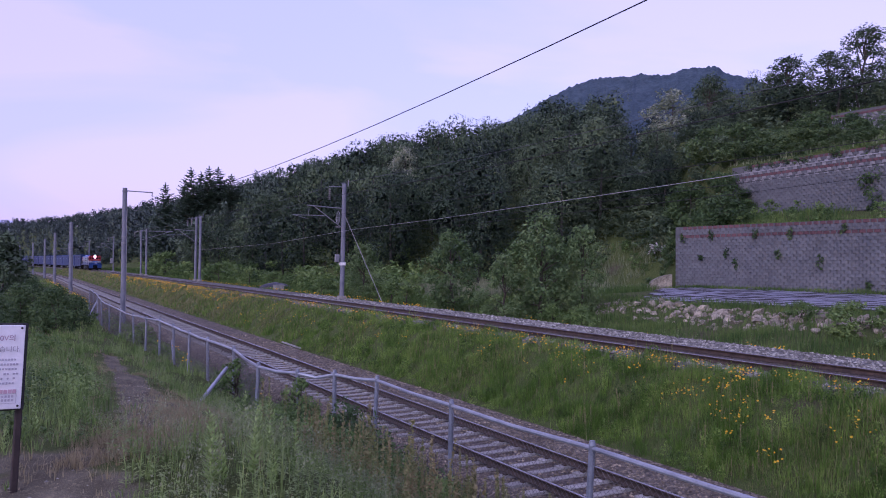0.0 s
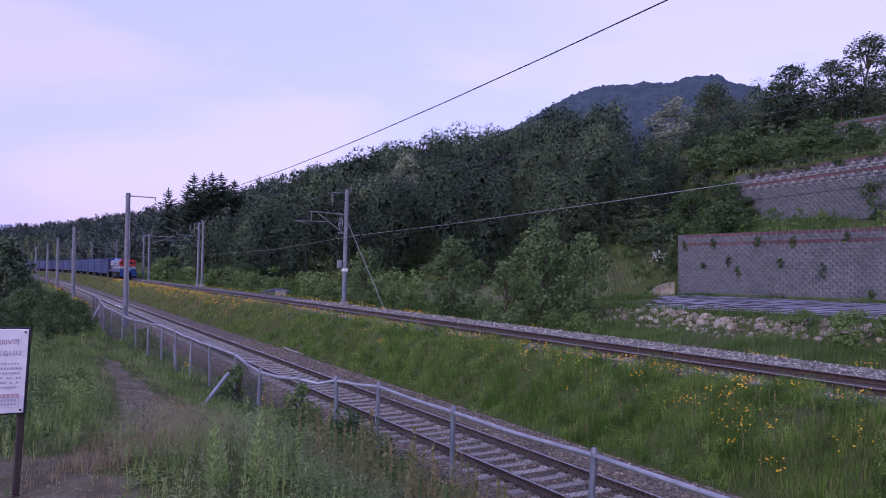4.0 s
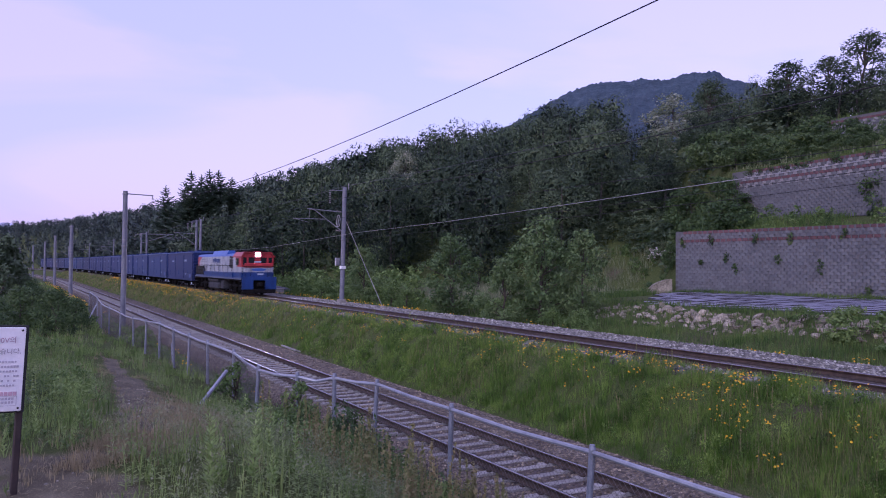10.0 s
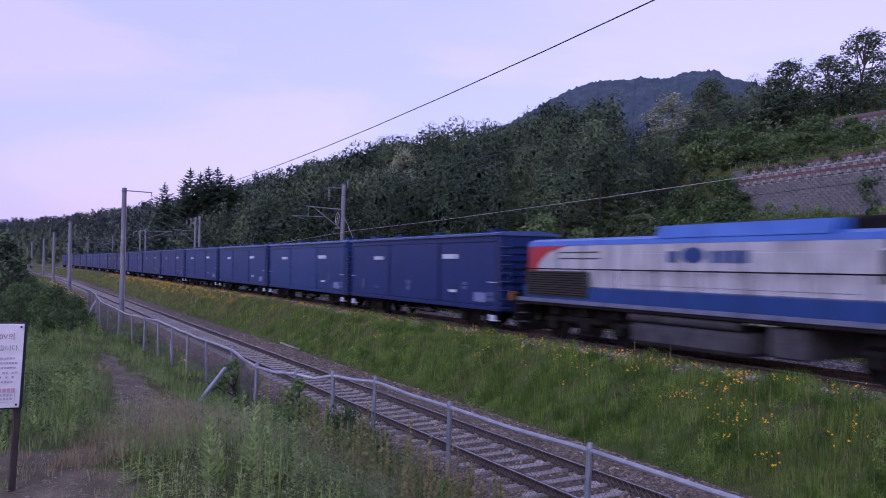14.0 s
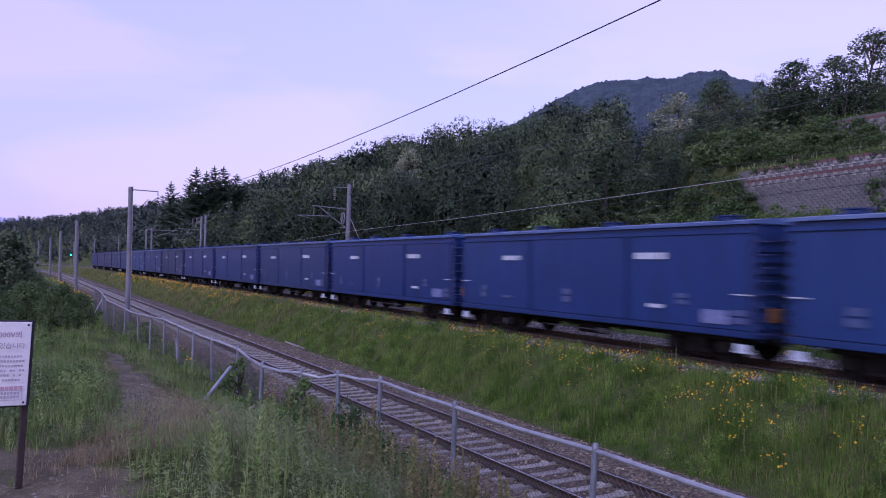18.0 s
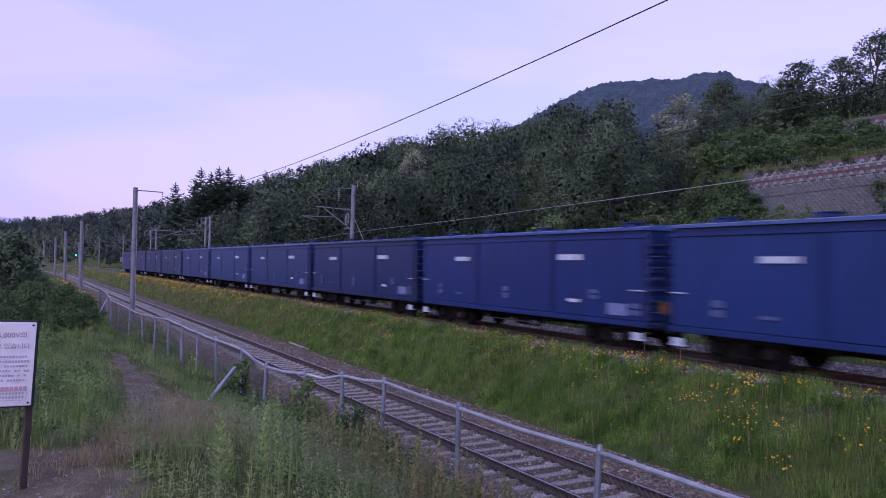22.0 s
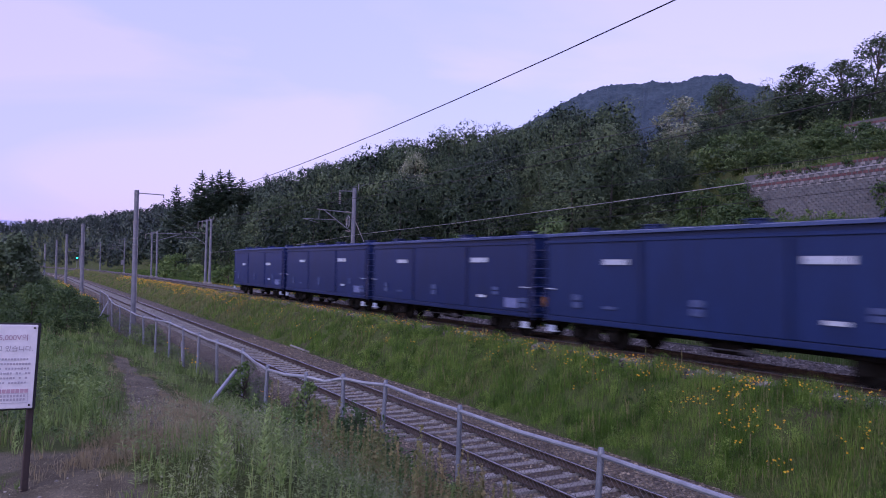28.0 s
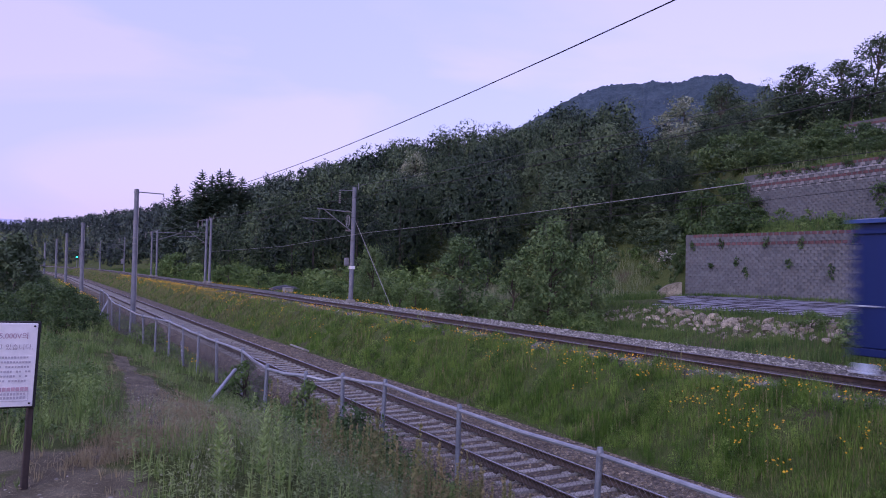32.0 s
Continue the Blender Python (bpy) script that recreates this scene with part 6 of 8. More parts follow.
    hay.append(blades(x[keep], y[keep], r.uniform(0.2, 0.7, int(keep.sum())), np.full(int(keep.sum()), 0.05), r, 0.6))
    grass_sheet("pale_reeds", hay, REED, "pale reeds and tall weeds behind the trackside trees")
    grass_sheet("verge_grass", out, VERGE, "green grass beyond the raised track")


def make_bank_grass():
    r = np.random.default_rng(14)
    green, dry = [], []
    for u0, u1, s0, s1, dens, wid in ((-4, 6.9, 2.6, 9, 34, 0.007), (-5, 6.8, 9, 18, 26, 0.01), (-6, 6.6, 18, 32, 11, 0.02), (-6, 6.4, 32, 60, 4, 0.04), (-12, 6.4, 60, 150, 1.4, 0.07)):
        u, s = scatter(u0, u1, s0, s1, dens, r)
        far_off = off_path(u, s)
        near_line = np.interp(u, [5.6, 6.9], [1, 0.15])
        keep = tufts(u, s, r, 1.3, 0.7) & (r.random(len(u)) < np.clip((far_off - 0.6) * 1.2, 0.04, 1)) & (r.random(len(u)) < near_line) & (r.random(len(u)) < np.clip((bare_round(u, s) - 0.7) * 2, 0.1, 1))
        u, s = u[keep], s[keep]
        near_path = np.clip((far_off[keep] - 0.6) / 3.0, 0.2, 1)
        lush = np.clip(1.2 - np.hypot((u - 0.6) / 0.9, (s - 9.6) / 2.4), 0, 1)
        near_path = np.maximum(near_path, lush)
        tall = np.clip((0.2 + 0.06 * lush + 0.17 * waves(u, s, 0.9, 6.0) + 0.09 * r.normal(size=len(u))) * near_path, 0.05, 0.75)
        straw = r.random(len(u)) < np.clip(0.12 + 0.22 * waves(u, s, 1.9, 9.0) + 0.75 * (near_path < 0.7) - lush, 0.03, 0.85)
        u, s, idx, way = clumps(u, s, 15, 0.05 + 0.0025 * s0, r)
        x, y = place(u, s)
        h = np.clip(tall[idx] * r.uniform(0.5, 1.2, len(u)), 0.04, 0.85)
        pick = straw[idx]
        w = wid * r.uniform(0.6, 1.4, len(u))
        green.append(blades(x[~pick], y[~pick], h[~pick], w[~pick], r, 0.7, None, way[~pick]))
        dry.append(blades(x[pick], y[pick], h[pick] * 0.9, w[pick] * 0.8, r, 0.9, None, way[pick]))
    # short straw beside the lower end of the path
    for n, cu, cs, ru, rs in ((420, 1.05, 8.1, 0.45, 0.7), (300, 1.75, 8.9, 0.35, 1.0), (260, 2.3, 11.0, 0.35, 1.6), (120, 0.75, 6.9, 0.5, 0.25)):
        u, s = cu + r.normal(size=n) * ru * 0.6, cs + r.normal(size=n) * rs * 0.6
        u, s, idx, way = clumps(u, s, 9, 0.04, r)
        x, y = place(u, s)
        dry.append(blades(x, y, r.uniform(0.03, 0.15, len(u)), np.full(len(u), 0.006), r, 1.0, None, way))
    grass_sheet("bank_grass", green, BANK_GRASS, "rough green grass on the bank")
    grass_sheet("dry_grass", dry, DRY, "dry straw-coloured grass on the bank")


def weed_data(seed, height, leaves, leaf, droop, head, grain=0.008, low=0.62, stiff=1.0):
    """An upright weed: stem, leaves up its length, and a head. Quads only."""
    r = np.random.default_rng(seed)
    v = []
    bend = r.normal(size=2) * 0.08 * height / stiff
    for k in range(6):
        f, g = k / 6, (k + 1) / 6
        a, b = np.array([bend[0] * f * f, bend[1] * f * f, f * height]), np.array([bend[0] * g * g, bend[1] * g * g, g * height])
        w = np.array([0.004 * (1.2 - f), 0, 0])
        v += [a - w, a + w, b + w, b - w]
    for k in range(leaves):
        f = r.uniform(0.08, 0.97)
        p = np.array([bend[0] * f * f, bend[1] * f * f, f * height])
        a = r.uniform(0, 6.283)
        ln = leaf * (1.25 - 0.75 * f) * r.uniform(0.7, 1.2)
        d = np.array([math.cos(a), math.sin(a), 0.55 - droop])
        s = np.array([-math.sin(a), math.cos(a), 0]) * ln * 0.16
        v += [p, p + d * ln * 0.5 + s, p + d * ln - np.array([0, 0, droop * ln * 0.5]), p + d * ln * 0.5 - s]
    stem = np.array(v)
    h = []
    for k in range(head):
        f = r.uniform(low, 1.05)
        p = np.array([bend[0] * f * f, bend[1] * f * f, f * height]) + r.normal(size=3) * np.array([0.012, 0.012, 0.01]) * (1.6 - f) * (3 if grain < 0.005 else 1)
        q = r.normal(size=3) * grain
        t = np.cross(q, r.normal(size=3)) * 1.2
        h += [p - q, p - t, p + q, p + t]
    return stem, (np.array(h) if head else np.zeros((0, 3)))


def make_weeds():
    r = np.random.default_rng(15)

    def lay(name, kinds, spots, material, label):
        vs = []
        for x, y, sc in spots:
            v = kinds[r.integers(len(kinds))]
            a = r.uniform(0, 6.283)
            ca, sa = math.cos(a) * sc, math.sin(a) * sc
            vs.append(np.stack([v[:, 0] * ca - v[:, 1] * sa, v[:, 0] * sa + v[:, 1] * ca, v[:, 2] * sc], -1) + np.array([x, y, float(ground_z(x, y)) - 0.02]))
        v = np.concatenate(vs)
        ob = new(name, array_mesh(name, v, np.arange(len(v)).reshape(-1, 4), material))
        tagged(ob, label, "weeds", kind="stuff")

    sorrel = [weed_data(k, 0.98, 10, 0.07, 0.3, 190, 0.0051, 0.36, 2.6) for k in range(6)]
    spots = []
    for k in range(62):
        cx, cy = (r.uniform(2.6, 5.3), r.uniform(4.6, 9.2)) if k < 44 else (r.uniform(3.4, 6.2), r.uniform(4.0, 8.0))
        high = r.uniform(0.55, 0.95)
        spots += [(cx + r.normal() * 0.1, cy + r.normal() * 0.13, high * r.uniform(0.75, 1.08)) for _ in range(r.integers(3, 9))]
    state = r.bit_generator.state
    lay("sorrel_stems", [a for a, _ in sorrel], spots, WEED, "upright dock and sorrel stems with narrow leaves")
    r.bit_generator.state = state
    lay("sorrel_heads", [b for _, b in sorrel], spots, SEED, "rusty brown seed heads of dock and sorrel")
    leafy = [weed_data(20 + k, 0.7, 54, 0.09, 0.1, 0)[0] for k in range(5)]
    spots = [(r.uniform(2.2, 4.8), r.uniform(4.4, 8.5), r.uniform(0.3, 0.75)) for _ in range(34)]
    spots += [(r.uniform(-2.6, 1.3), 7.6 + 13 * r.random() ** 1.2, r.uniform(0.25, 0.8)) for _ in range(420)]
    spots = [p for p in spots if waves(np.array(p[0]), np.array(p[1]), 0.7, 2.0) > -0.15]
    spots = [p for p in spots if off_path(np.array(p[0]), np.array(p[1])) > 1.4]
    lay("leafy_weeds", leafy, spots, BUSH, "tall leafy green weeds on the bank")
    rod = [weed_data(70 + k, 0.85, 90, 0.1, -0.1, 0)[0] for k in range(4)]
    spots = [(1.36 + r.normal() * 0.09, 5.7 + r.normal() * 0.12, r.uniform(0.5, 0.8)) for _ in range(5)] + [(1.72 + r.normal() * 0.1, 5.8 + r.normal() * 0.12, r.uniform(0.35, 0.6)) for _ in range(4)]
    spots += [(2.45 + r.normal() * 0.12, 8.2 + r.normal() * 0.3, r.uniform(0.4, 0.7)) for _ in range(6)] + [(0.3 + r.normal() * 0.35, 9.3 + r.normal() * 0.9, r.uniform(0.25, 0.6)) for _ in range(14)]
    lay("goldenrod", rod, spots, ROD, "fresh green goldenrod shoots on the bank")
    spray = [np.concatenate([b + np.array([0.06 * math.cos(j), 0.06 * math.sin(j), 0]) for j, b in enumerate(weed_data(90 + 4 * k + q, 0.36, 3, 0.05, 0.2, 44, 0.002)[1] for q in range(4))]) for k in range(3)]
    spots = [(r.uniform(0.7, 4.2), r.uniform(4.8, 8.8), r.uniform(0.6, 1.25)) for _ in range(190)]
    lay("seed_sprays", spray, spots, SPRAY, "pale grey-green seed sprays over the weeds")
    low = [np.concatenate([weed_data(40 + 5 * k + j, 0.3, 26, 0.05, 0.2, 0)[0] + np.array([0.09 * math.cos(j * 1.3), 0.09 * math.sin(j * 1.3), 0]) for j in range(5)]) for k in range(4)]
    spots = [(r.uniform(0.8, 4.2), r.uniform(3.8, 9), r.uniform(0.45, 1.25)) for _ in range(230)]
    spots = [p for p in spots if p[1] < 6.3 or waves(np.array(p[0]), np.array(p[1]), 0.6, 5.0) > -0.2]
    spots += [(r.uniform(-4.0, 1.2), r.uniform(12, 26), r.uniform(0.8, 1.7)) for _ in range(150)] + [(r.uniform(2.0, 4.5), r.uniform(9, 28), r.uniform(0.7, 1.3)) for _ in range(80)]
    spots = [p for p in spots if off_path(np.array(p[0]), np.array(p[1])) > 1.35]
    lay("low_herbs", low, spots, WEED, "low grey-green mugwort and clover on the bank")
    spots = []
    for _ in range(16):
        cu, cs = r.uniform(12.9, 15.3), r.uniform(7, 36)
        spots += [(cu + r.normal() * 0.25, cs + r.normal() * 0.35, r.uniform(0.45, 0.75)) for _ in range(9)]
    lay("slope_docks", [b for _, b in sorrel], spots, SEED, "rusty dock heads in the slope grass")
    # thistles and docks in the slope and verge
    spots = [(r.uniform(12.6, 15.2), r.uniform(6, 40), r.uniform(0.5, 0.85)) for _ in range(130)] + [(r.uniform(20.5, 26), r.uniform(8, 50), r.uniform(0.6, 1.0)) for _ in range(160)]
    lay("verge_weeds", leafy, spots, WEED, "leafy weeds in the trackside grass")


def make_flowers():
    """Yellow daisies: six petals and a stem each."""
    r = np.random.default_rng(16)
    u, s, big = [], [], []
    for u0, u1, s0, s1, n, b in ((14.0, 15.9, 4, 24, 520, 0.98), (13.1, 14.4, 4, 12, 110, 1.0), (15.2, 16.3, 4, 60, 1100, 0.95), (13.2, 15.7, 24, 60, 260, 1.0), (14.2, 15.9, 56, 150, 3200, 1.45), (21.2, 23.6, 8, 40, 170, 1.2), (21.1, 22.6, 40, 110, 500, 1.8), (3.6, 6.2, 9, 30, 45, 1.0), (4.3, 6.3, 60, 140, 250, 2.2), (-1.5, 1.0, 12, 22, 16, 1.0)):
        uu, ss = r.uniform(u0, u1, n), r.uniform(s0, s1, n)
        if b < 1.5:
            near = r.integers(0, max(1, n // 8), n)
            uu, ss = uu[near] + r.normal(size=n) * 0.12, ss[near] + r.normal(size=n) * 0.17
        keep = (waves(uu, ss, 1.4, 7.0) + 0.4 * waves(uu, ss, 0.5, 3.0) > -0.3) & (uu < 23) if b < 1.5 else np.ones(n, bool)
        u.append(uu[keep]), s.append(ss[keep]), big.append(np.full(int(keep.sum()), b))
    u, s, big = np.concatenate(u), np.concatenate(s), np.concatenate(big)
    x, y = place(u, s)
    n = len(x)
    z = ground_z(x, y) + r.uniform(0.32, 0.58, n) * np.where(u > 15.2, 0.7, 1.0)
    tilt = np.stack([r.normal(size=n) * 0.5 - 0.35, r.normal(size=n) * 0.5 - 0.3, np.ones(n)], -1)
    tilt /= np.linalg.norm(tilt, axis=1)[:, None]
    t = np.cross(tilt, np.array([0.3, 0.9, 0.1]))
    t /= np.linalg.norm(t, axis=1)[:, None]
    b = np.cross(tilt, t)
    c = np.stack([x, y, z], -1)
    vs, rad = [], (0.023 * big * r.uniform(0.8, 1.25, n))[:, None]
    for k in range(6):
        a0, a1, a2 = k * 1.047, k * 1.047 + 0.42, k * 1.047 - 0.42
        tip = c + (t * math.cos(a0) + b * math.sin(a0)) * rad * 1.15 + tilt * rad * 0.15
        l = c + (t * math.cos(a1) + b * math.sin(a1)) * rad * 0.8
        q = c + (t * math.cos(a2) + b * math.sin(a2)) * rad * 0.8
        vs.append(np.stack([c, q, tip, l], 1).reshape(-1, 3))
    v = np.concatenate(vs)
    ob = new("yellow_flowers", array_mesh("yellow_flowers", v, np.arange(len(v)).reshape(-1, 4), PETAL))
    tagged(ob, "scattered golden-yellow daisies in the trackside grass", "flowers", kind="stuff")
    sv, sf = blades(x, y, z - ground_z(x, y), np.full(n, 0.005), r, 0.02)
    grass_sheet("flower_stems", [(sv, sf)], GRASS, "thin green flower stems")


def make_stones():
    """Loose ballast stones on the nearest part of both beds, too many to count."""
    r = np.random.default_rng(17)
    ico = np.array([(0, 0, 1), (0.9, 0, 0.2), (0.2, 0.85, 0.1), (-0.8, 0.4, 0.15), (-0.6, -0.75, 0.1), (0.4, -0.8, 0.2), (0, 0, -0.8)])
    tri = np.array([(0, 1, 2), (0, 2, 3), (0, 3, 4), (0, 4, 5), (0, 5, 1), (6, 2, 1), (6, 3, 2), (6, 4, 3), (6, 5, 4), (6, 1, 5)])
    beds = {NEAR_X: ([], []), FAR_X: ([], [])}
    for u0, u1, s0, s1, count, size, base, mid in ((7.2, 12.8, 4.5, 22, 11000, 0.04, 0.0, NEAR_X), (7.2, 12.8, 22, 45, 4500, 0.055, 0.0, NEAR_X), (15.9, 21.4, 5, 26, 10500, 0.056, FAR_Z, FAR_X), (15.9, 21.4, 26, 60, 6500, 0.07, FAR_Z, FAR_X)):
        u, s = r.uniform(u0, u1, count), r.uniform(s0, s1, count)
        d = np.abs(u - mid)
        half, drop = (np.where(u > mid, 2.65, 1.65), 0.34) if mid == NEAR_X else (np.where(u > mid, 3.7, 1.5), 0.2)
        top = -0.216 if mid == NEAR_X else -0.15
        z = base + np.where(d < half, top, top - (d - half) / 1.5)
        on_sleeper = (d < 1.25) & (np.abs((s - (4.47 if mid == NEAR_X else 4.3) + 0.3) % 0.6 - 0.3) < 0.15)
        ok = (z > base + top - drop) & (u > (15.9 if mid == FAR_X else 0)) & ~on_sleeper & (d > (0.85 if mid == FAR_X else 0))
        u, s, z = u[ok], s[ok], z[ok]
        vs, fs = beds[mid]
        for a, b, c in zip(u, s, z):
            q = ico * (size * r.uniform(0.55, 1.3)) * r.uniform(0.7, 1.3, 3)
            g = r.uniform(0, 6.283)
            vs.append(np.stack([q[:, 0] * math.cos(g) - q[:, 1] * math.sin(g) + a, q[:, 0] * math.sin(g) + q[:, 1] * math.cos(g) + b, q[:, 2] * 0.7 + c - 0.01], -1))
            fs.append(tri + 7 * len(fs))
    for mid, material, label in ((NEAR_X, STONE_MANY_NEAR, "loose brown-grey ballast stones along the near track"), (FAR_X, STONE_MANY, "loose pale grey ballast stones along the raised track")):
        vs, fs = beds[mid]
        tagged(new("ballast_stones", array_mesh("ballast_stones", np.concatenate(vs), np.concatenate(fs), material, flat=True)), label, "ballast", kind="stuff")


def many_stone_material(source, name):
    m = source.copy()
    m.name = name
    nt = m.node_tree
    b = nt.nodes["Principled BSDF"]
    old = b.inputs["Base Color"].links[0].from_socket
    isl = nt.nodes.new("ShaderNodeNewGeometry").outputs["Random Per Island"]
    v = ramp_node(nt, isl, ((0.0, (0.34, 0.32, 0.29)), (0.55, (0.84, 0.81, 0.75)), (1.0, (1.75, 1.72, 1.6)))).outputs[0]
    nt.links.new(mix_node(nt, 1.0, old, v, "MULTIPLY"), b.inputs["Base Color"])
    return m


VERGE = foliage("verge_blade", ((0.018, 0.046, 0.011), (0.048, 0.1, 0.022), (0.13, 0.195, 0.05)), 0.55, 0.35, 0.6, contrast=1.3)
REED = foliage("reed_blade", ((0.085, 0.115, 0.055), (0.15, 0.185, 0.095), (0.25, 0.275, 0.16)), 0.6, 0.3, 0.5)
HAY = foliage("flowering_grass", ((0.1, 0.115, 0.042), (0.19, 0.195, 0.078), (0.3, 0.285, 0.14)), 0.6, 0.35, 0.9)
ROD = foliage("goldenrod_leaf", ((0.12, 0.2, 0.05), (0.2, 0.31, 0.085), (0.3, 0.4, 0.14)), 0.6, 0.35, 1.0)
SPRAY = foliage("pale_seed", ((0.13, 0.155, 0.08), (0.2, 0.23, 0.13), (0.31, 0.335, 0.21)), 0.8, 0.2, 1.0)
BANK_GRASS = foliage("bank_grass_blade", ((0.045, 0.085, 0.02), (0.105, 0.18, 0.045), (0.23, 0.31, 0.1)), 0.6, 0.35, 1.0, contrast=1.3)
STONE_MANY = many_stone_material(STONE, "loose_stone")
STONE_MANY_NEAR = many_stone_material(STONE_NEAR, "loose_weathered_stone")


def make_litter():
    """Broken straw and small stones lying on the bare earth and the path."""
    r = np.random.default_rng(41)
    n = 1500
    t = r.random(n)
    y = np.where(t < 0.4, r.normal(6.2, 0.5, n), r.uniform(6.8, 16, n))
    x = np.where(t < 0.4, r.normal(-0.1, 0.55, n), np.interp(y, [6.6, 8.2, 10.0, 13, 16], [0.3, 1.4, 1.55, 1.75, 1.98]) + r.normal(size=n) * 0.3)
    a, ln, w = r.uniform(0, 6.283, n), r.uniform(0.008, 0.04, n), r.uniform(0.0015, 0.004, n)
    d, e = np.stack([np.cos(a), np.sin(a), r.normal(size=n) * 0.15], -1) * ln[:, None], np.stack([-np.sin(a), np.cos(a), np.zeros(n)], -1) * w[:, None]
    c = np.stack([x, y, ground_z(x, y) - 0.012], -1)
    v = np.stack([c - d - e, c + d - e * 0.6, c + d + e * 0.6, c - d + e], 1).reshape(-1, 3)
    tagged(new("straw_litter", array_mesh("straw_litter", v, np.arange(len(v)).reshape(-1, 4), DRY)), "broken straw lying on the trodden earth", "litter", kind="stuff")
    q = np.array([(0, 0, 1), (0.9, 0, 0.2), (0.2, 0.85, 0.1), (-0.8, 0.4, 0.15), (-0.6, -0.75, 0.1), (0.4, -0.8, 0.2)])
    tri = np.array([(0, 1, 2), (0, 2, 3), (0, 3, 4), (0, 4, 5), (0, 5, 1)])
    vs, fs = [], []
    for k in range(420):
        p = r.integers(n)
        g = r.uniform(0, 6.283)
        m = q * r.uniform(0.006, 0.022) * r.uniform(0.7, 1.3, 3)
        vs.append(np.stack([m[:, 0] * math.cos(g) - m[:, 1] * math.sin(g) + x[p] + r.normal() * 0.1, m[:, 0] * math.sin(g) + m[:, 1] * math.cos(g) + y[p] + r.normal() * 0.1, m[:, 2] * 0.6 + c[p, 2] - 0.018], -1))
        fs.append(tri + 6 * k)
    tagged(new("path_pebbles", array_mesh("path_pebbles", np.concatenate(vs), np.concatenate(fs), STONE_MANY)), "small grey stones on the trodden earth", "pebbles", kind="stuff")


make_litter()
make_stones()
make_slope_grass()
make_slope_herbs()
make_verge_grass()
make_bank_grass()
make_weeds()
make_flowers()


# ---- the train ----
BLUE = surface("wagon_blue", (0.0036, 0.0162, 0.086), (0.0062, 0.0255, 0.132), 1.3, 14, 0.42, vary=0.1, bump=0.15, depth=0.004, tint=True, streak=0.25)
# roof paint lightened beyond the sides: reflected sky put into its colour
BLUE_ROOF_SHEEN = surface("roof_blue_sky_sheen", (0.03, 0.065, 0.2), (0.065, 0.115, 0.29), 1.2, 25, 0.38, vary=0.12, tint=True)
LOCO_BLUE = surface("loco_blue", (0.006, 0.026, 0.1), (0.016, 0.052, 0.2), 2.2, 12, 0.35, streak=0.2)
LOCO_ROOF = surface("loco_roof_blue", (0.03, 0.085, 0.31), (0.05, 0.13, 0.4), 1.2, 20, 0.4)
LOCO_WHITE = surface("loco_white", (0.15, 0.165, 0.19), (0.42, 0.45, 0.5), 2.4, 9, 0.4, streak=0.16)
LOCO_SILL = surface("loco_sill_grey", (0.05, 0.065, 0.12), (0.13, 0.15, 0.22), 3, 20, 0.5)
LOCO_RED = surface("loco_red", (0.21, 0.016, 0.02), (0.37, 0.032, 0.037), 1.6, 16, 0.38, streak=0.4)
UNDER = surface("running_gear_grime", (0.005, 0.005, 0.005), (0.018, 0.017, 0.017), 3, 30, 0.9, 0.0, spec=0.05)
TANK = surface("fuel_tank_grey", (0.024, 0.025, 0.03), (0.062, 0.064, 0.074), 2, 25, 0.7, spec=0.15)
GRILLE = surface("grille_black", (0.012, 0.012, 0.012), (0.03, 0.03, 0.03), 3, 40, 0.7)
MARK = surface("stencil_white", (0.27, 0.33, 0.43), (0.45, 0.5, 0.6), 4, 14, 0.6)
MARK_DIM = surface("faded_stencil", (0.035, 0.055, 0.145), (0.062, 0.088, 0.19), 6, 40, 0.6)
MARK_PANEL = surface("data_panel_blue", (0.075, 0.105, 0.25), (0.16, 0.19, 0.34), 5, 20, 0.6)
COUPLER = surface("coupler_rust", (0.09, 0.042, 0.018), (0.19, 0.092, 0.036), 5, 40, 0.8)
GLASS, _nt, _b = nodes_of("cab_glass")
_b.inputs["Base Color"].default_value = (0.015, 0.018, 0.022, 1)
_b.inputs["Roughness"].default_value = 0.06
LAMP = plain("headlamp_glow", (1.0, 0.97, 0.92), 0.3, emit=900.0)
HALF = 1.45
LADDER = surface("ladder_paint", (0.03, 0.045, 0.15), (0.065, 0.085, 0.22), 3, 40, 0.5)


def wheel_mesh(r):
    bm = bmesh.new()
    bmesh_tube(bm, (-0.065, 0, 0), (0.065, 0, 0), r, sides=20)
    bmesh_tube(bm, (0.06, 0, 0), (0.09, 0, 0), r + 0.03, sides=20)
    bmesh_tube(bm, (-0.12, 0, 0), (-0.06, 0, 0), r * 0.3, sides=10)
    for k in range(3):
        a = 2.094 * k
        bmesh_tube(bm, (-0.085, 0.6 * r * math.cos(a), 0.6 * r * math.sin(a)), (-0.06, 0.6 * r * math.cos(a), 0.6 * r * math.sin(a)), r * 0.1, sides=6)
    return finish(bm, "wheel", UNDER)


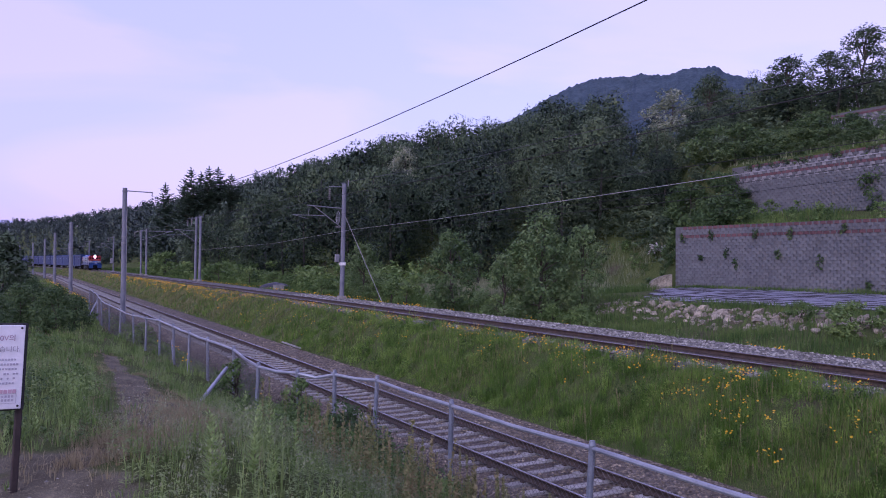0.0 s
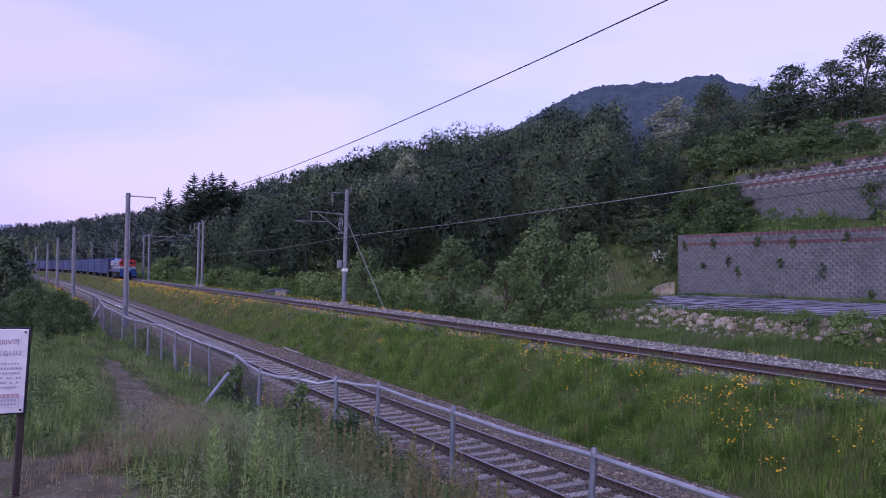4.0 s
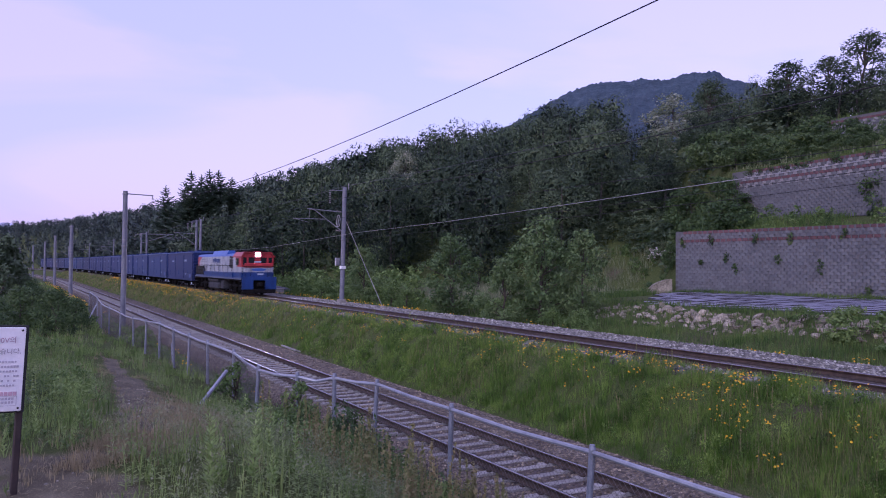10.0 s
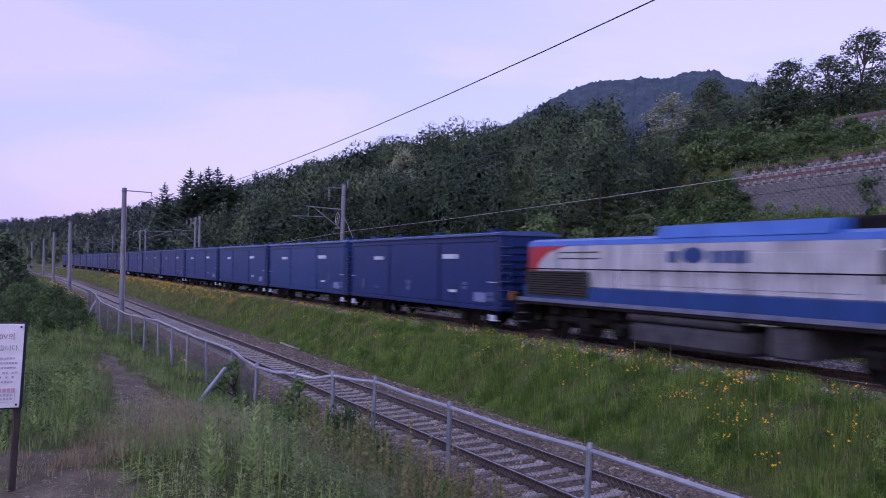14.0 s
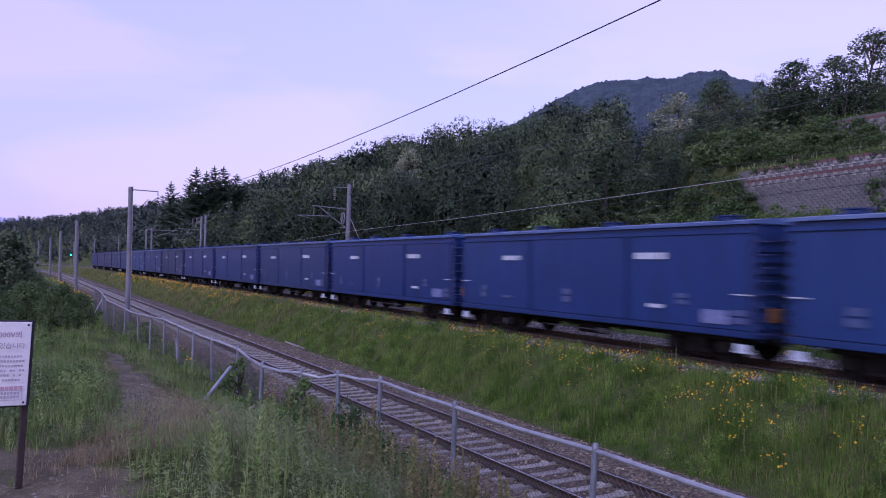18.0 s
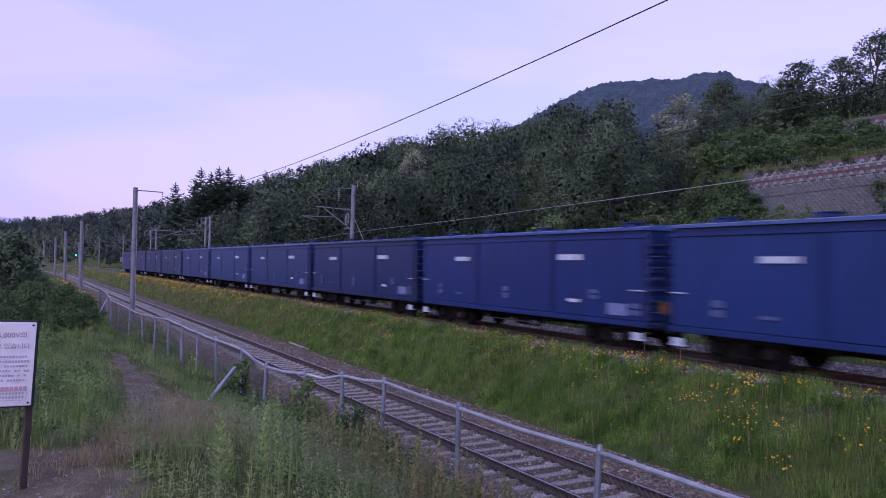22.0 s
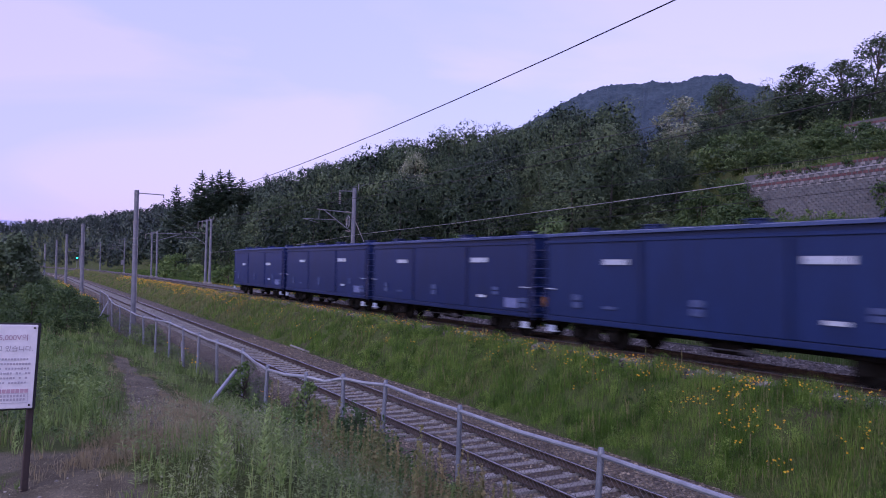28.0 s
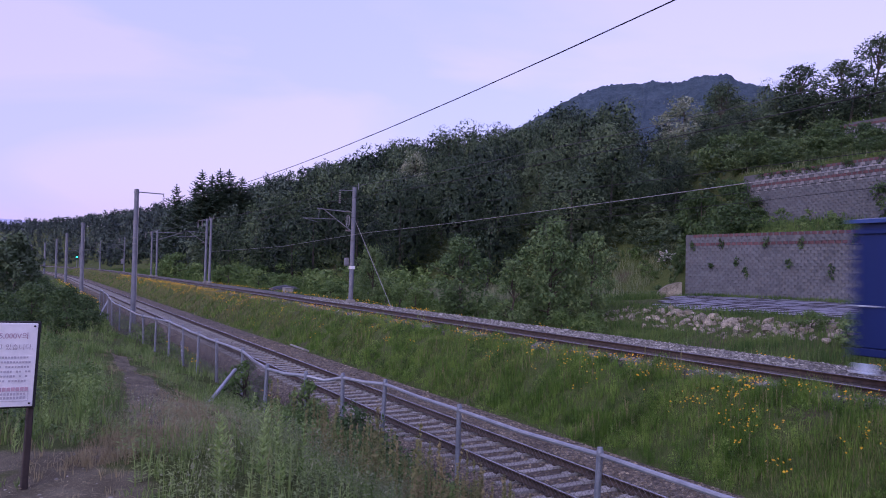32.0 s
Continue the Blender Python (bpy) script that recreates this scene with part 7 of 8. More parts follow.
def bogie(parent, y, axles, r, spread_y):
    """A bogie: side frames with springs and axle boxes, and its wheels."""
    bm = bmesh.new()
    bmesh_box(bm, 2.1, 0.35, 0.3, 0, 0, 0.62, 0.04)
    frame_ob = part("bogie", bm, UNDER, parent, "dark grimy bogie")
    frame_ob.location = (0, y, 0)
    for side in (-1, 1):
        bm = bmesh.new()
        x = side * 1.05
        bmesh_box(bm, 0.14, spread_y * 2 * 0.62, 0.2, x, 0, 0.72, 0.04)
        for k in range(axles):
            ya = -spread_y + 2 * spread_y * k / (axles - 1)
            bmesh_box(bm, 0.2, 0.42, 0.34, x + side * 0.03, ya, r, 0.05)
            bmesh_box(bm, 0.12, 0.7, 0.14, x, ya, 0.68, 0.03)
        for k in range(3):
            bmesh_tube(bm, (x, -0.22 + 0.22 * k, 0.3), (x, -0.22 + 0.22 * k, 0.64), 0.085, sides=8)
        bmesh_box(bm, 0.16, 0.8, 0.1, x, 0, 0.26, 0.03)
        part("side_frame", bm, UNDER, frame_ob)
        for k in range(axles):
            ob = new("wheel", WHEELS[r])
            ob.parent = frame_ob
            ob.matrix_basis = pose(side * 0.76, -spread_y + 2 * spread_y * k / (axles - 1), r, 0, 0, 0 if side < 0 else 180)
    return frame_ob


WHEELS = {0.43: wheel_mesh(0.43), 0.508: wheel_mesh(0.508)}


def bars(parent, name, label, material, x, y0, y1, z0, z1, rows=1, gaps=()):
    """Stencilled writing as plain bars on the car's side."""
    bm = bmesh.new()
    for k in range(rows):
        za, zb = z0 + (z1 - z0) * (k + 0.12) / rows, z0 + (z1 - z0) * (k + 0.88) / rows
        edges = sorted([y0, y1, *gaps])
        for i in range(0, len(edges) - 1):
            if i % 2 == 0 or not gaps:
                bmesh_box(bm, 0.012, abs(edges[i + 1] - edges[i]), zb - za, x, (edges[i] + edges[i + 1]) / 2, (za + zb) / 2)
    part(name, bm, material, parent, label)


def make_boxcar():
    car = empty("boxcar", None, "dark blue steel boxcar with white stencils, rolling on the raised track", "boxcar", "boxcars of the train")
    L = 7.1
    bm = bmesh.new()
    bmesh_box(bm, 2 * HALF - 0.1, 2 * L, 2.92, 0, 0, 2.22, 0.03)
    body = part("body", bm, BLUE, car)
    # arched roof with an eave, both coloured paler for the reflected sky
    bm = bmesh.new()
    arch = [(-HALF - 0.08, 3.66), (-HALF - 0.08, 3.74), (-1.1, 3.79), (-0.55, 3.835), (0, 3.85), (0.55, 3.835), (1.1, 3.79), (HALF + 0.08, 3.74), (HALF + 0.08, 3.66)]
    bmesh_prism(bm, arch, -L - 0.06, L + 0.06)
    roof = part("roof", bm, BLUE_ROOF_SHEEN, car, "blue arched roof, coloured paler for sky sheen")
    for y in np.arange(-6.2, 6.3, 1.55):
        bm = bmesh.new()
        bmesh_prism(bm, [(x, z + 0.02) for x, z in arch[1:8]] + [(x, z - 0.01) for x, z in arch[7:0:-1]], y - 0.03, y + 0.03)
        part("roof_seam", bm, BLUE_ROOF_SHEEN, roof)
    for y in (-5.5, -0.9, 2.9, 6.0):
        bm = bmesh.new()
        bmesh_box(bm, 0.42, 0.5, 0.12, -0.5, y, 3.88, 0.02)
        bmesh_box(bm, 0.5, 0.6, 0.035, -0.5, y, 3.95, 0.01)
        part("roof_vent", bm, BLUE, roof, "small blue roof vent")
    for side in (-1, 1):
        x = side * (HALF - 0.03)
        for name, y0, y1, out in (("fixed_panel", 2.45, 7.05, 0.0), ("sliding_door", -2.55, 2.3, 0.045), ("fixed_panel", -7.05, -2.62, 0.02)):
            bm = bmesh.new()
            bmesh_box(bm, 0.05, y1 - y0, 2.54, x + side * out * 0.6, (y0 + y1) / 2, 2.23, 0.012)
            p = part(name, bm, BLUE, body)
            for y in (y0 + 0.06, y1 - 0.06):
                bm = bmesh.new()
                bmesh_box(bm, 0.03, 0.07, 2.48, x + side * (out * 0.6 + 0.03), y, 2.23)
                part("edge_rib", bm, BLUE, p)
        for name, z, h, out in (("sill_rail", 0.86, 0.16, 0.03), ("top_rail", 3.47, 0.1, 0.05)):
            bm = bmesh.new()
            bmesh_box(bm, 0.07, 2 * L, h, x + side * out, 0, z, 0.012)
            part(name, bm, BLUE, body)
        xs = side * (HALF + 0.045)
        bars(body, "stencil", "white stencilled mark", MARK, xs, 2.95, 4.1, 2.68, 2.9, 1, (3.05, 3.12))
        bars(body, "stencil", "white stencilled mark", MARK, xs + side * 0.0, -4.22, -2.95, 2.73, 2.98, 1, (-3.95, -3.88))
        bars(body, "stencil", "white stencilled mark", MARK, xs, -4.1, -3.5, 1.36, 1.5)
        bars(body, "data_panel", "pale blue data panel", MARK_PANEL, xs, -6.35, -5.5, 1.02, 1.5)
        bars(body, "stencil", "faded stencilled mark", MARK_DIM, xs, -6.95, -6.45, 1.1, 1.5, 2)
        bars(body, "stencil", "faded stencilled mark", MARK_DIM, xs, -5.0, -4.6, 1.5, 1.85, 2)
        bars(body, "stencil", "faded stencilled mark", MARK_DIM, xs, 5.2, 5.6, 1.25, 1.75, 2)
        bars(body, "stencil", "faded stencilled mark", MARK_DIM, xs, 3.5, 4.1, 1.3, 1.42)
        bars(body, "stencil", "faded stencilled mark", MARK_DIM, xs + side * 0.02, 0.0, 0.45, 1.3, 1.8, 2)
        for y in (-L + 0.3, L - 0.3):
            bm = bmesh.new()
            bmesh_tube(bm, (xs, y - 0.28, 1.86), (xs, y + 0.28, 1.86), 0.018, sides=5)
            part("grab_rail", bm, MARK, car, "white grab rail")
            for q in (-0.2, 0.2):
                bm = bmesh.new()
                bmesh_tube(bm, (xs - side * 0.06, y + q, 0.8), (xs - side * 0.06, y + q, 0.42), 0.018, sides=5)
                part("step_bracket", bm, UNDER, car)
            bm = bmesh.new()
            bmesh_box(bm, 0.22, 0.44, 0.04, xs - side * 0.08, y, 0.41, 0.008)
            bmesh_box(bm, 0.03, 0.4, 0.2, xs - side * 0.02, y, 0.52, 0.008)
            part("step", bm, MARK, car, "white foot step")
    for end in (-1, 1):
        for k in range(9):
            bm = bmesh.new()
            z = 1.0 + 0.28 * k
            bmesh_prism(bm, [(-1.35, z), (1.35, z), (1.35, z + 0.13), (-1.35, z + 0.13)], 0, 0.09)
            ob = part("end_rib", bm, BLUE, body)
            ob.location = (0, end * L - (0.09 if end < 0 else 0.0), 0)
        bm = bmesh.new()
        for x in (-1.38, -0.98):
            bmesh_tube(bm, (x, end * (L + 0.13), 0.7), (x, end * (L + 0.13), 3.53), 0.01, sides=5)
        for k in range(8):
            bmesh_tube(bm, (-1.4, end * (L + 0.13), 0.9 + 0.33 * k), (-0.9, end * (L + 0.13), 0.9 + 0.33 * k), 0.017, sides=5)
        part("ladder", bm, LADDER, car, "pale blue end ladder")
        bm = bmesh.new()
        bmesh_box(bm, 0.24, 0.62, 0.26, 0, end * (L + 0.28), 0.85, 0.04)
        bmesh_box(bm, 0.34, 0.2, 0.34, 0, end * (L + 0.46), 0.85, 0.05)
        part("coupler", bm, COUPLER, car, "rust-brown coupler")
        bm = bmesh.new()
        bmesh_box(bm, 0.42, 0.08, 0.36, -0.8, end * (L + 0.14), 1.35, 0.03)
        part("brake_box", bm, COUPLER, car, "ochre brake box")
    bm = bmesh.new()
    bmesh_box(bm, 0.5, 2 * L - 0.3, 0.32, 0, 0, 0.68, 0.02)
    for y in (-2.0, 0.3, 2.3):
        bmesh_box(bm, 2.5, 0.14, 0.22, 0, y, 0.7)
    part("underframe", bm, UNDER, car, "dark underframe")
    bm = bmesh.new()
    bmesh_tube(bm, (-0.75, -0.9, 0.52), (-0.75, 0.4, 0.52), 0.2, sides=12)
    part("air_tank", bm, UNDER, car)
    bm = bmesh.new()
    bmesh_tube(bm, (-1.25, -1.9, 0.5), (-1.25, 1.7, 0.5), 0.02, sides=5)
    bmesh_box(bm, 0.1, 0.4, 0.16, -1.28, -1.3, 0.5, 0.02)
    part("brake_rod", bm, TANK, car)
    for y in (-5.0, 5.0):
        bogie(car, y, 2, 0.43, 0.875)
    return car


def side_outline_part(name, material, parent, pts, x, thick, label=""):
    """A flat plate with an outline of (y, z), standing along the car's side."""
    bm = bmesh.new()
    a = [bm.verts.new((x, y, z)) for y, z in pts]
    b = [bm.verts.new((x + thick, y, z)) for y, z in pts]
    n = len(pts)
    bm.faces.new(a)
    bm.faces.new(b[::-1])
    for i in range(n):
        bm.faces.new((a[i], b[i], b[(i + 1) % n], a[(i + 1) % n]))
    bmesh.ops.recalc_face_normals(bm, faces=bm.faces)
    return part(name, bm, material, parent, label)


def make_loco():
    """Hood diesel: the front is at -y; the long hood runs back from the cab."""
    loco = empty("locomotive", None, "white diesel locomotive with blue skirt and red cab", "locomotive")
    F = -9.2
    bm = bmesh.new()
    bmesh_box(bm, 2.84, 18.0, 0.22, 0, 0, 1.26, 0.03)
    part("underframe", bm, UNDER, loco, "grimy dark underframe")
    bm = bmesh.new()
    bmesh_box(bm, 2.9, 17.9, 0.13, 0, 0, 1.33, 0.01)
    part("sill_stripe", bm, LOCO_SILL, loco, "grey-blue walkway edge")
    HW = 1.22
    # long hood: blue skirt, white sides, blue roof
    for name, mat, y0, y1, z0, z1, w in (("hood_skirt", LOCO_BLUE, F + 3.2, F + 17.8, 1.38, 1.84, HW + 0.2), ("hood", LOCO_WHITE, F + 3.2, F + 17.8, 1.84, 3.22, HW)):
        bm = bmesh.new()
        bmesh_box(bm, 2 * w, y1 - y0, z1 - z0, 0, (y0 + y1) / 2, (z0 + z1) / 2, 0.02)
        hood = part(name, bm, mat, loco)
    bm = bmesh.new()
    bmesh_prism(bm, [(-HW - 0.01, 3.2), (HW + 0.01, 3.2), (HW - 0.05, 3.36), (HW - 0.35, 3.45), (-HW + 0.35, 3.45), (-HW + 0.05, 3.36)], F + 3.2, F + 17.82)
    roof = part("hood_roof", bm, LOCO_ROOF, loco, "bright blue hood roof")
    bm = bmesh.new()
    bmesh_prism(bm, [(-HW + 0.02, 3.36), (HW - 0.02, 3.36), (HW - 0.2, 3.72), (-HW + 0.2, 3.72)], F + 6.1, F + 11.6)
    part("radiator_hump", bm, LOCO_ROOF, roof, "raised blue radiator hatch")
    bm = bmesh.new()
    bmesh_box(bm, 1.6, 4.2, 0.05, 0, F + 8.9, 3.74, 0.01)
    part("hatch_grille", bm, GRILLE, roof, "dark roof grille")
    for k in range(3):
        bm = bmesh.new()
        bmesh_tube(bm, (0, F + 12.9 + 1.6 * k, 3.42), (0, F + 12.9 + 1.6 * k, 3.475), 0.55, sides=20)
        part("roof_fan", bm, UNDER, roof, "round dark roof fan")
    bm = bmesh.new()
    bmesh_box(bm, 0.9, 1.0, 0.34, 0, F + 5.6, 3.6, 0.06)
    part("exhaust_outlet", bm, UNDER, roof, "sooty exhaust stack")
    for side in (-1, 1):
        x = side * HW
        # red curved rear corner
        pts = [(F + 17.78, 3.2), (F + 15.3, 3.2)] + [(F + 15.3 + 2.2 * math.sin(a) * 0.92, 3.2 - 0.95 * (1 - math.cos(a))) for a in np.linspace(0.15, 1.5, 9)] + [(F + 17.78, 2.1)]
        side_outline_part("red_panel", LOCO_RED, hood, pts, x + side * 0.002, side * 0.012, "red curved panel")
        bm = bmesh.new()
        bmesh_box(bm, 0.06, 3.3, 0.86, x + side * 0.21, F + 15.95, 1.92, 0.01)
        g = part("side_grille", bm, GRILLE, hood, "black side grille")
        bm = bmesh.new()
        for k in range(10):
            bmesh_box(bm, 0.02, 3.1, 0.03, x + side * 0.245, F + 15.95, 1.56 + 0.08 * k)
        part("louvre", bm, UNDER, g)
        for y0, y1, z0, z1 in ((3.6, 4.9, 2.22, 2.95), (3.4, 4.8, 3.0, 3.2)):
            bm = bmesh.new()
            bmesh_box(bm, 0.03, y1 - y0, z1 - z0, x + side * 0.02, F + (y0 + y1) / 2, (z0 + z1) / 2, 0.01)
            part("intake_grille", bm, GRILLE, hood, "black air intake")
        for k in range(7):
            bm = bmesh.new()
            bmesh_box(bm, 0.02, 0.92, 0.95, x + side * 0.012, F + 5.9 + 1.08 * k, 2.45 if k < 7 else 2.4, 0.01)
            door = part("hood_door", bm, LOCO_WHITE, hood)
            bm = bmesh.new()
            bmesh_box(bm, 0.03, 0.05, 0.12, x + side * 0.03, F + 6.25 + 1.08 * k, 2.4)
            part("latch", bm, UNDER, door)
        # the operator's mark: a blue ellipse and slanting blocks
        bm = bmesh.new()
        yc = F + 9.6
        bmesh.ops.create_cone(bm, cap_ends=True, segments=24, radius1=0.28, radius2=0.28, depth=0.012, matrix=Matrix.Translation((x + side * 0.03, yc + 0.55, 2.86)) @ pose(0, 0, 0, 0, 90, 0) @ Matrix.Diagonal((0.8, 1.5, 1, 1)))
        for k in range(4):
            bmesh_box(bm, 0.012, 0.26, 0.32, x + side * 0.031, yc - 0.16 - 0.33 * k, 2.82)
        bmesh_box(bm, 0.012, 0.34, 0.32, x + side * 0.031, yc + 1.3, 2.82)
        part("operator_mark", bm, LOCO_BLUE, hood, "blue painted mark")
        for z, y0, y1 in ((2.98, 14.0, 16.0), (2.78, 14.0, 16.0)):
            bm = bmesh.new()
            bmesh_box(bm, 0.02, y1 - y0, 0.03, x + side * 0.02, F + (y0 + y1) / 2, z)
            part("louvre", bm, TANK, hood)
        # walkway rail
        xr = side * 1.4
        rail_ob = None
        bm = bmesh.new()
        bmesh_tube(bm, (xr, F + 3.3, 2.42), (xr, F + 18.0, 2.42), 0.02, sides=6)
        rail_ob = part("handrail", bm, UNDER, loco, "thin dark handrail")
        for k in range(10):
            bm = bmesh.new()
            bmesh_tube(bm, (xr, F + 3.4 + 1.6 * k, 1.46), (xr, F + 3.4 + 1.6 * k, 2.42), 0.016, sides=5)
            part("stanchion", bm, UNDER, rail_ob)
    # cab: white lower side, red upper, with a sloped roof edge
    CW = 1.34
    y0, y1 = F + 0.62, F + 3.25
    bm = bmesh.new()
    bmesh_prism(bm, [(-CW, 1.86), (CW, 1.86), (CW, 2.3), (-CW, 2.3)], y0, y1)
    part("cab_lower", bm, LOCO_WHITE, loco)
    bm = bmesh.new()
    bmesh_prism(bm, [(-CW - 0.005, 1.36), (CW + 0.005, 1.36), (CW + 0.005, 1.86), (-CW - 0.005, 1.86)], y0 - 0.005, y1)
    part("cab_skirt", bm, LOCO_BLUE, loco)
    bm = bmesh.new()
    bmesh_prism(bm, [(-CW, 2.3), (CW, 2.3), (CW, 3.12), (1.05, 3.45), (-1.05, 3.45), (-CW, 3.12)], y0, y1 - 0.01)
    cab_top = part("cab", bm, LOCO_RED, loco, "red upper cab")
    bm = bmesh.new()
    bmesh_prism(bm, [(-CW - 0.04, 3.12), (-1.1, 3.48), (1.1, 3.48), (CW + 0.04, 3.12), (CW + 0.04, 3.17), (1.13, 3.54), (-1.13, 3.54), (-CW - 0.04, 3.17)], y0 - 0.15, y1 + 0.05)
    part("cab_roof", bm, LOCO_RED, loco, "red sloping cab roof")
    for side in (-1, 1):
        x = side * CW
        side_outline_part("white_flash", LOCO_WHITE, cab_top, [(y1 - 0.03, 2.3), (y1 - 0.03, 3.1), (y1 - 0.75, 3.1), (y1 - 1.0, 2.55), (y1 - 1.4, 2.3)], x + side * 0.002, side * 0.012)
        for name, a, b, za, zb in (("side_window", F + 1.45, F + 2.2, 2.48, 2.98),):
            bm = bmesh.new()
            bmesh_box(bm, 0.03, b - a + 0.1, zb - za + 0.1, x + side * 0.012, (a + b) / 2, (za + zb) / 2, 0.02)
            fr = part("window_frame", bm, GRILLE, cab_top)
            bm = bmesh.new()
            bmesh_box(bm, 0.02, b - a, zb - za, x + side * 0.03, (a + b) / 2, (za + zb) / 2, 0.01)
            part(name, bm, GLASS, fr, "dark cab glass")
    for xc, w, zc, h in ((-1.06, 0.3, 2.76, 0.66), (-0.5, 0.5, 2.86, 0.46), (0.5, 0.5, 2.86, 0.46), (1.06, 0.3, 2.86, 0.46)):
        bm = bmesh.new()
        bmesh_box(bm, w, 0.03, h, xc, y0 - 0.015, zc, 0.02)
        part("windscreen", bm, GLASS, cab_top, "dark windscreen pane")
    # headlamp cluster over the nose
    bm = bmesh.new()
    bmesh_box(bm, 0.62, 0.3, 0.56, 0, y0 + 0.1, 3.31, 0.05)
    housing = part("lamp_housing", bm, LOCO_RED, cab_top)
    for xx in (-0.095, 0.095):
        for zz in (3.225, 3.42):
            bm = bmesh.new()
            bmesh.ops.create_circle(bm, cap_ends=True, segments=16, radius=0.082, matrix=Matrix.Translation((xx, y0 - 0.065, zz)) @ pose(0, 0, 0, 90, 0, 0))
            lamp = part("headlamp", bm, LAMP, housing, "glowing white headlamp")
            bm = bmesh.new()
            bmesh_tube(bm, (xx, y0 - 0.04, zz), (xx, y0 - 0.1, zz), 0.092, 0.092, 16, False)
            part("bezel", bm, UNDER, lamp)
    bm = bmesh.new()
    bmesh_box(bm, 0.55, 0.06, 0.12, 0, y0 - 0.05, 2.72, 0.01)
    part("number_box", bm, MARK, cab_top, "white number box")
    bm = bmesh.new()
    bmesh_box(bm, 1.5, 1.7, 0.16, 0.05, y0 + 1.2, 3.62, 0.05)
    bmesh_box(bm, 0.5, 0.5, 0.12, 0.1, y0 + 0.5, 3.7, 0.03)
    part("air_horn", bm, UNDER, cab_top)
    # low nose
    for name, mat, z0, z1, w in (("nose_red", LOCO_RED, 2.25, 2.6, 1.12), ("nose_white", LOCO_WHITE, 1.88, 2.25, 1.12), ("nose_blue", LOCO_BLUE, 1.4, 1.88, 1.13)):
        bm = bmesh.new()
        bmesh_box(bm, 2 * w, 0.6, z1 - z0, 0, F + 0.55, (z0 + z1) / 2, 0.05 if mat is LOCO_RED else 0.0)
        part(name, bm, mat, loco)
    bm = bmesh.new()
    bmesh.ops.create_cone(bm, cap_ends=True, segments=24, radius1=0.4, radius2=0.4, depth=0.012, matrix=Matrix.Translation((0, F + 0.245, 2.09)) @ pose(0, 0, 0, 90, 0, 0) @ Matrix.Diagonal((1.6, 0.28, 1, 1)))
    part("nose_mark", bm, LOCO_ROOF, loco, "pale blue oval mark")
    bm = bmesh.new()
    bmesh_box(bm, 0.5, 0.02, 0.13, 0.15, F + 0.235, 1.72)
    part("number_plate", bm, MARK, loco, "white plate")
    # front and rear pilots with steps and couplers
    for end in (-1, 1):
        bm = bmesh.new()
        yy = end * 9.14
        bmesh_box(bm, 0.95, 0.1, 0.95, -0.95, yy, 0.95, 0.03)
        bmesh_box(bm, 0.95, 0.1, 0.95, 0.95, yy, 0.95, 0.03)
        bmesh_box(bm, 2.85, 0.12, 0.3, 0, yy, 1.36, 0.03)
        pilot = part("pilot", bm, LOCO_BLUE if end < 0 else UNDER, loco, "blue pilot plate" if end < 0 else "grimy rear pilot")
        bm = bmesh.new()
        bmesh_box(bm, 1.2, 0.06, 0.9, 0, yy - end * 0.3, 0.95, 0.02)
        part("buffer_plate", bm, UNDER, pilot, "grimy dark plate behind the coupler")
        bm = bmesh.new()
        bmesh_box(bm, 2.75, 0.3, 0.34, 0, yy - end * 0.1, 0.34, 0.04)
        part("snow_plough", bm, UNDER, pilot)
        bm = bmesh.new()
        bmesh_box(bm, 0.3, 0.7, 0.32, 0, yy + end * 0.2, 0.88, 0.05)
        part("coupler", bm, UNDER, pilot)
        for side in (-1, 1):
            for k in range(3):
                bm = bmesh.new()
                bmesh_box(bm, 0.3, 0.34, 0.03, side * 1.3, yy - end * 0.35, 0.5 + 0.32 * k)
                part("step", bm, TANK, pilot)
        bm = bmesh.new()
        bmesh_tube(bm, (-1.35, yy, 2.35), (1.35, yy, 2.35), 0.02, sides=6)
        for x in (-1.35, -0.7, 0.7, 1.35):
            bmesh_tube(bm, (x, yy, 1.5), (x, yy, 2.35), 0.016, sides=5)
        part("end_rail", bm, UNDER, loco)
    bm = bmesh.new()
    bmesh_box(bm, 2.7, 4.2, 0.62, 0, F + 10.4, 0.56, 0.12)
    part("fuel_tank", bm, TANK, loco, "grey fuel tank")
    bm = bmesh.new()
    bmesh_tube(bm, (-1.2, F + 8.6, 1.05), (-1.2, F + 12.5, 1.05), 0.16, sides=12)
    part("air_reservoir", bm, TANK, loco, "grey air reservoir")
    bm = bmesh.new()
    bmesh_box(bm, 2.6, 1.0, 0.75, 0, F + 7.2, 0.72, 0.05)
    part("battery_box", bm, TANK, loco)
    for y in (F + 3.5, F + 14.9):
        bm = bmesh.new()
        bmesh_box(bm, 1.7, 4.4, 0.6, 0, y, 0.82, 0.05)
        for k in range(3):
            bmesh_box(bm, 2.3, 0.5, 0.3, 0, y - 1.5 + 1.5 * k, 1.0, 0.03)
        part("traction_gear", bm, UNDER, loco)
        bogie(loco, y, 3, 0.508, 1.65)
    return loco


SPEED, FRONT = 14.22, 18.9
loco = make_loco()
box = make_boxcar()
wagons = [box] + [copy_thing(box, Matrix.Identity(4)) for _ in range(15)]
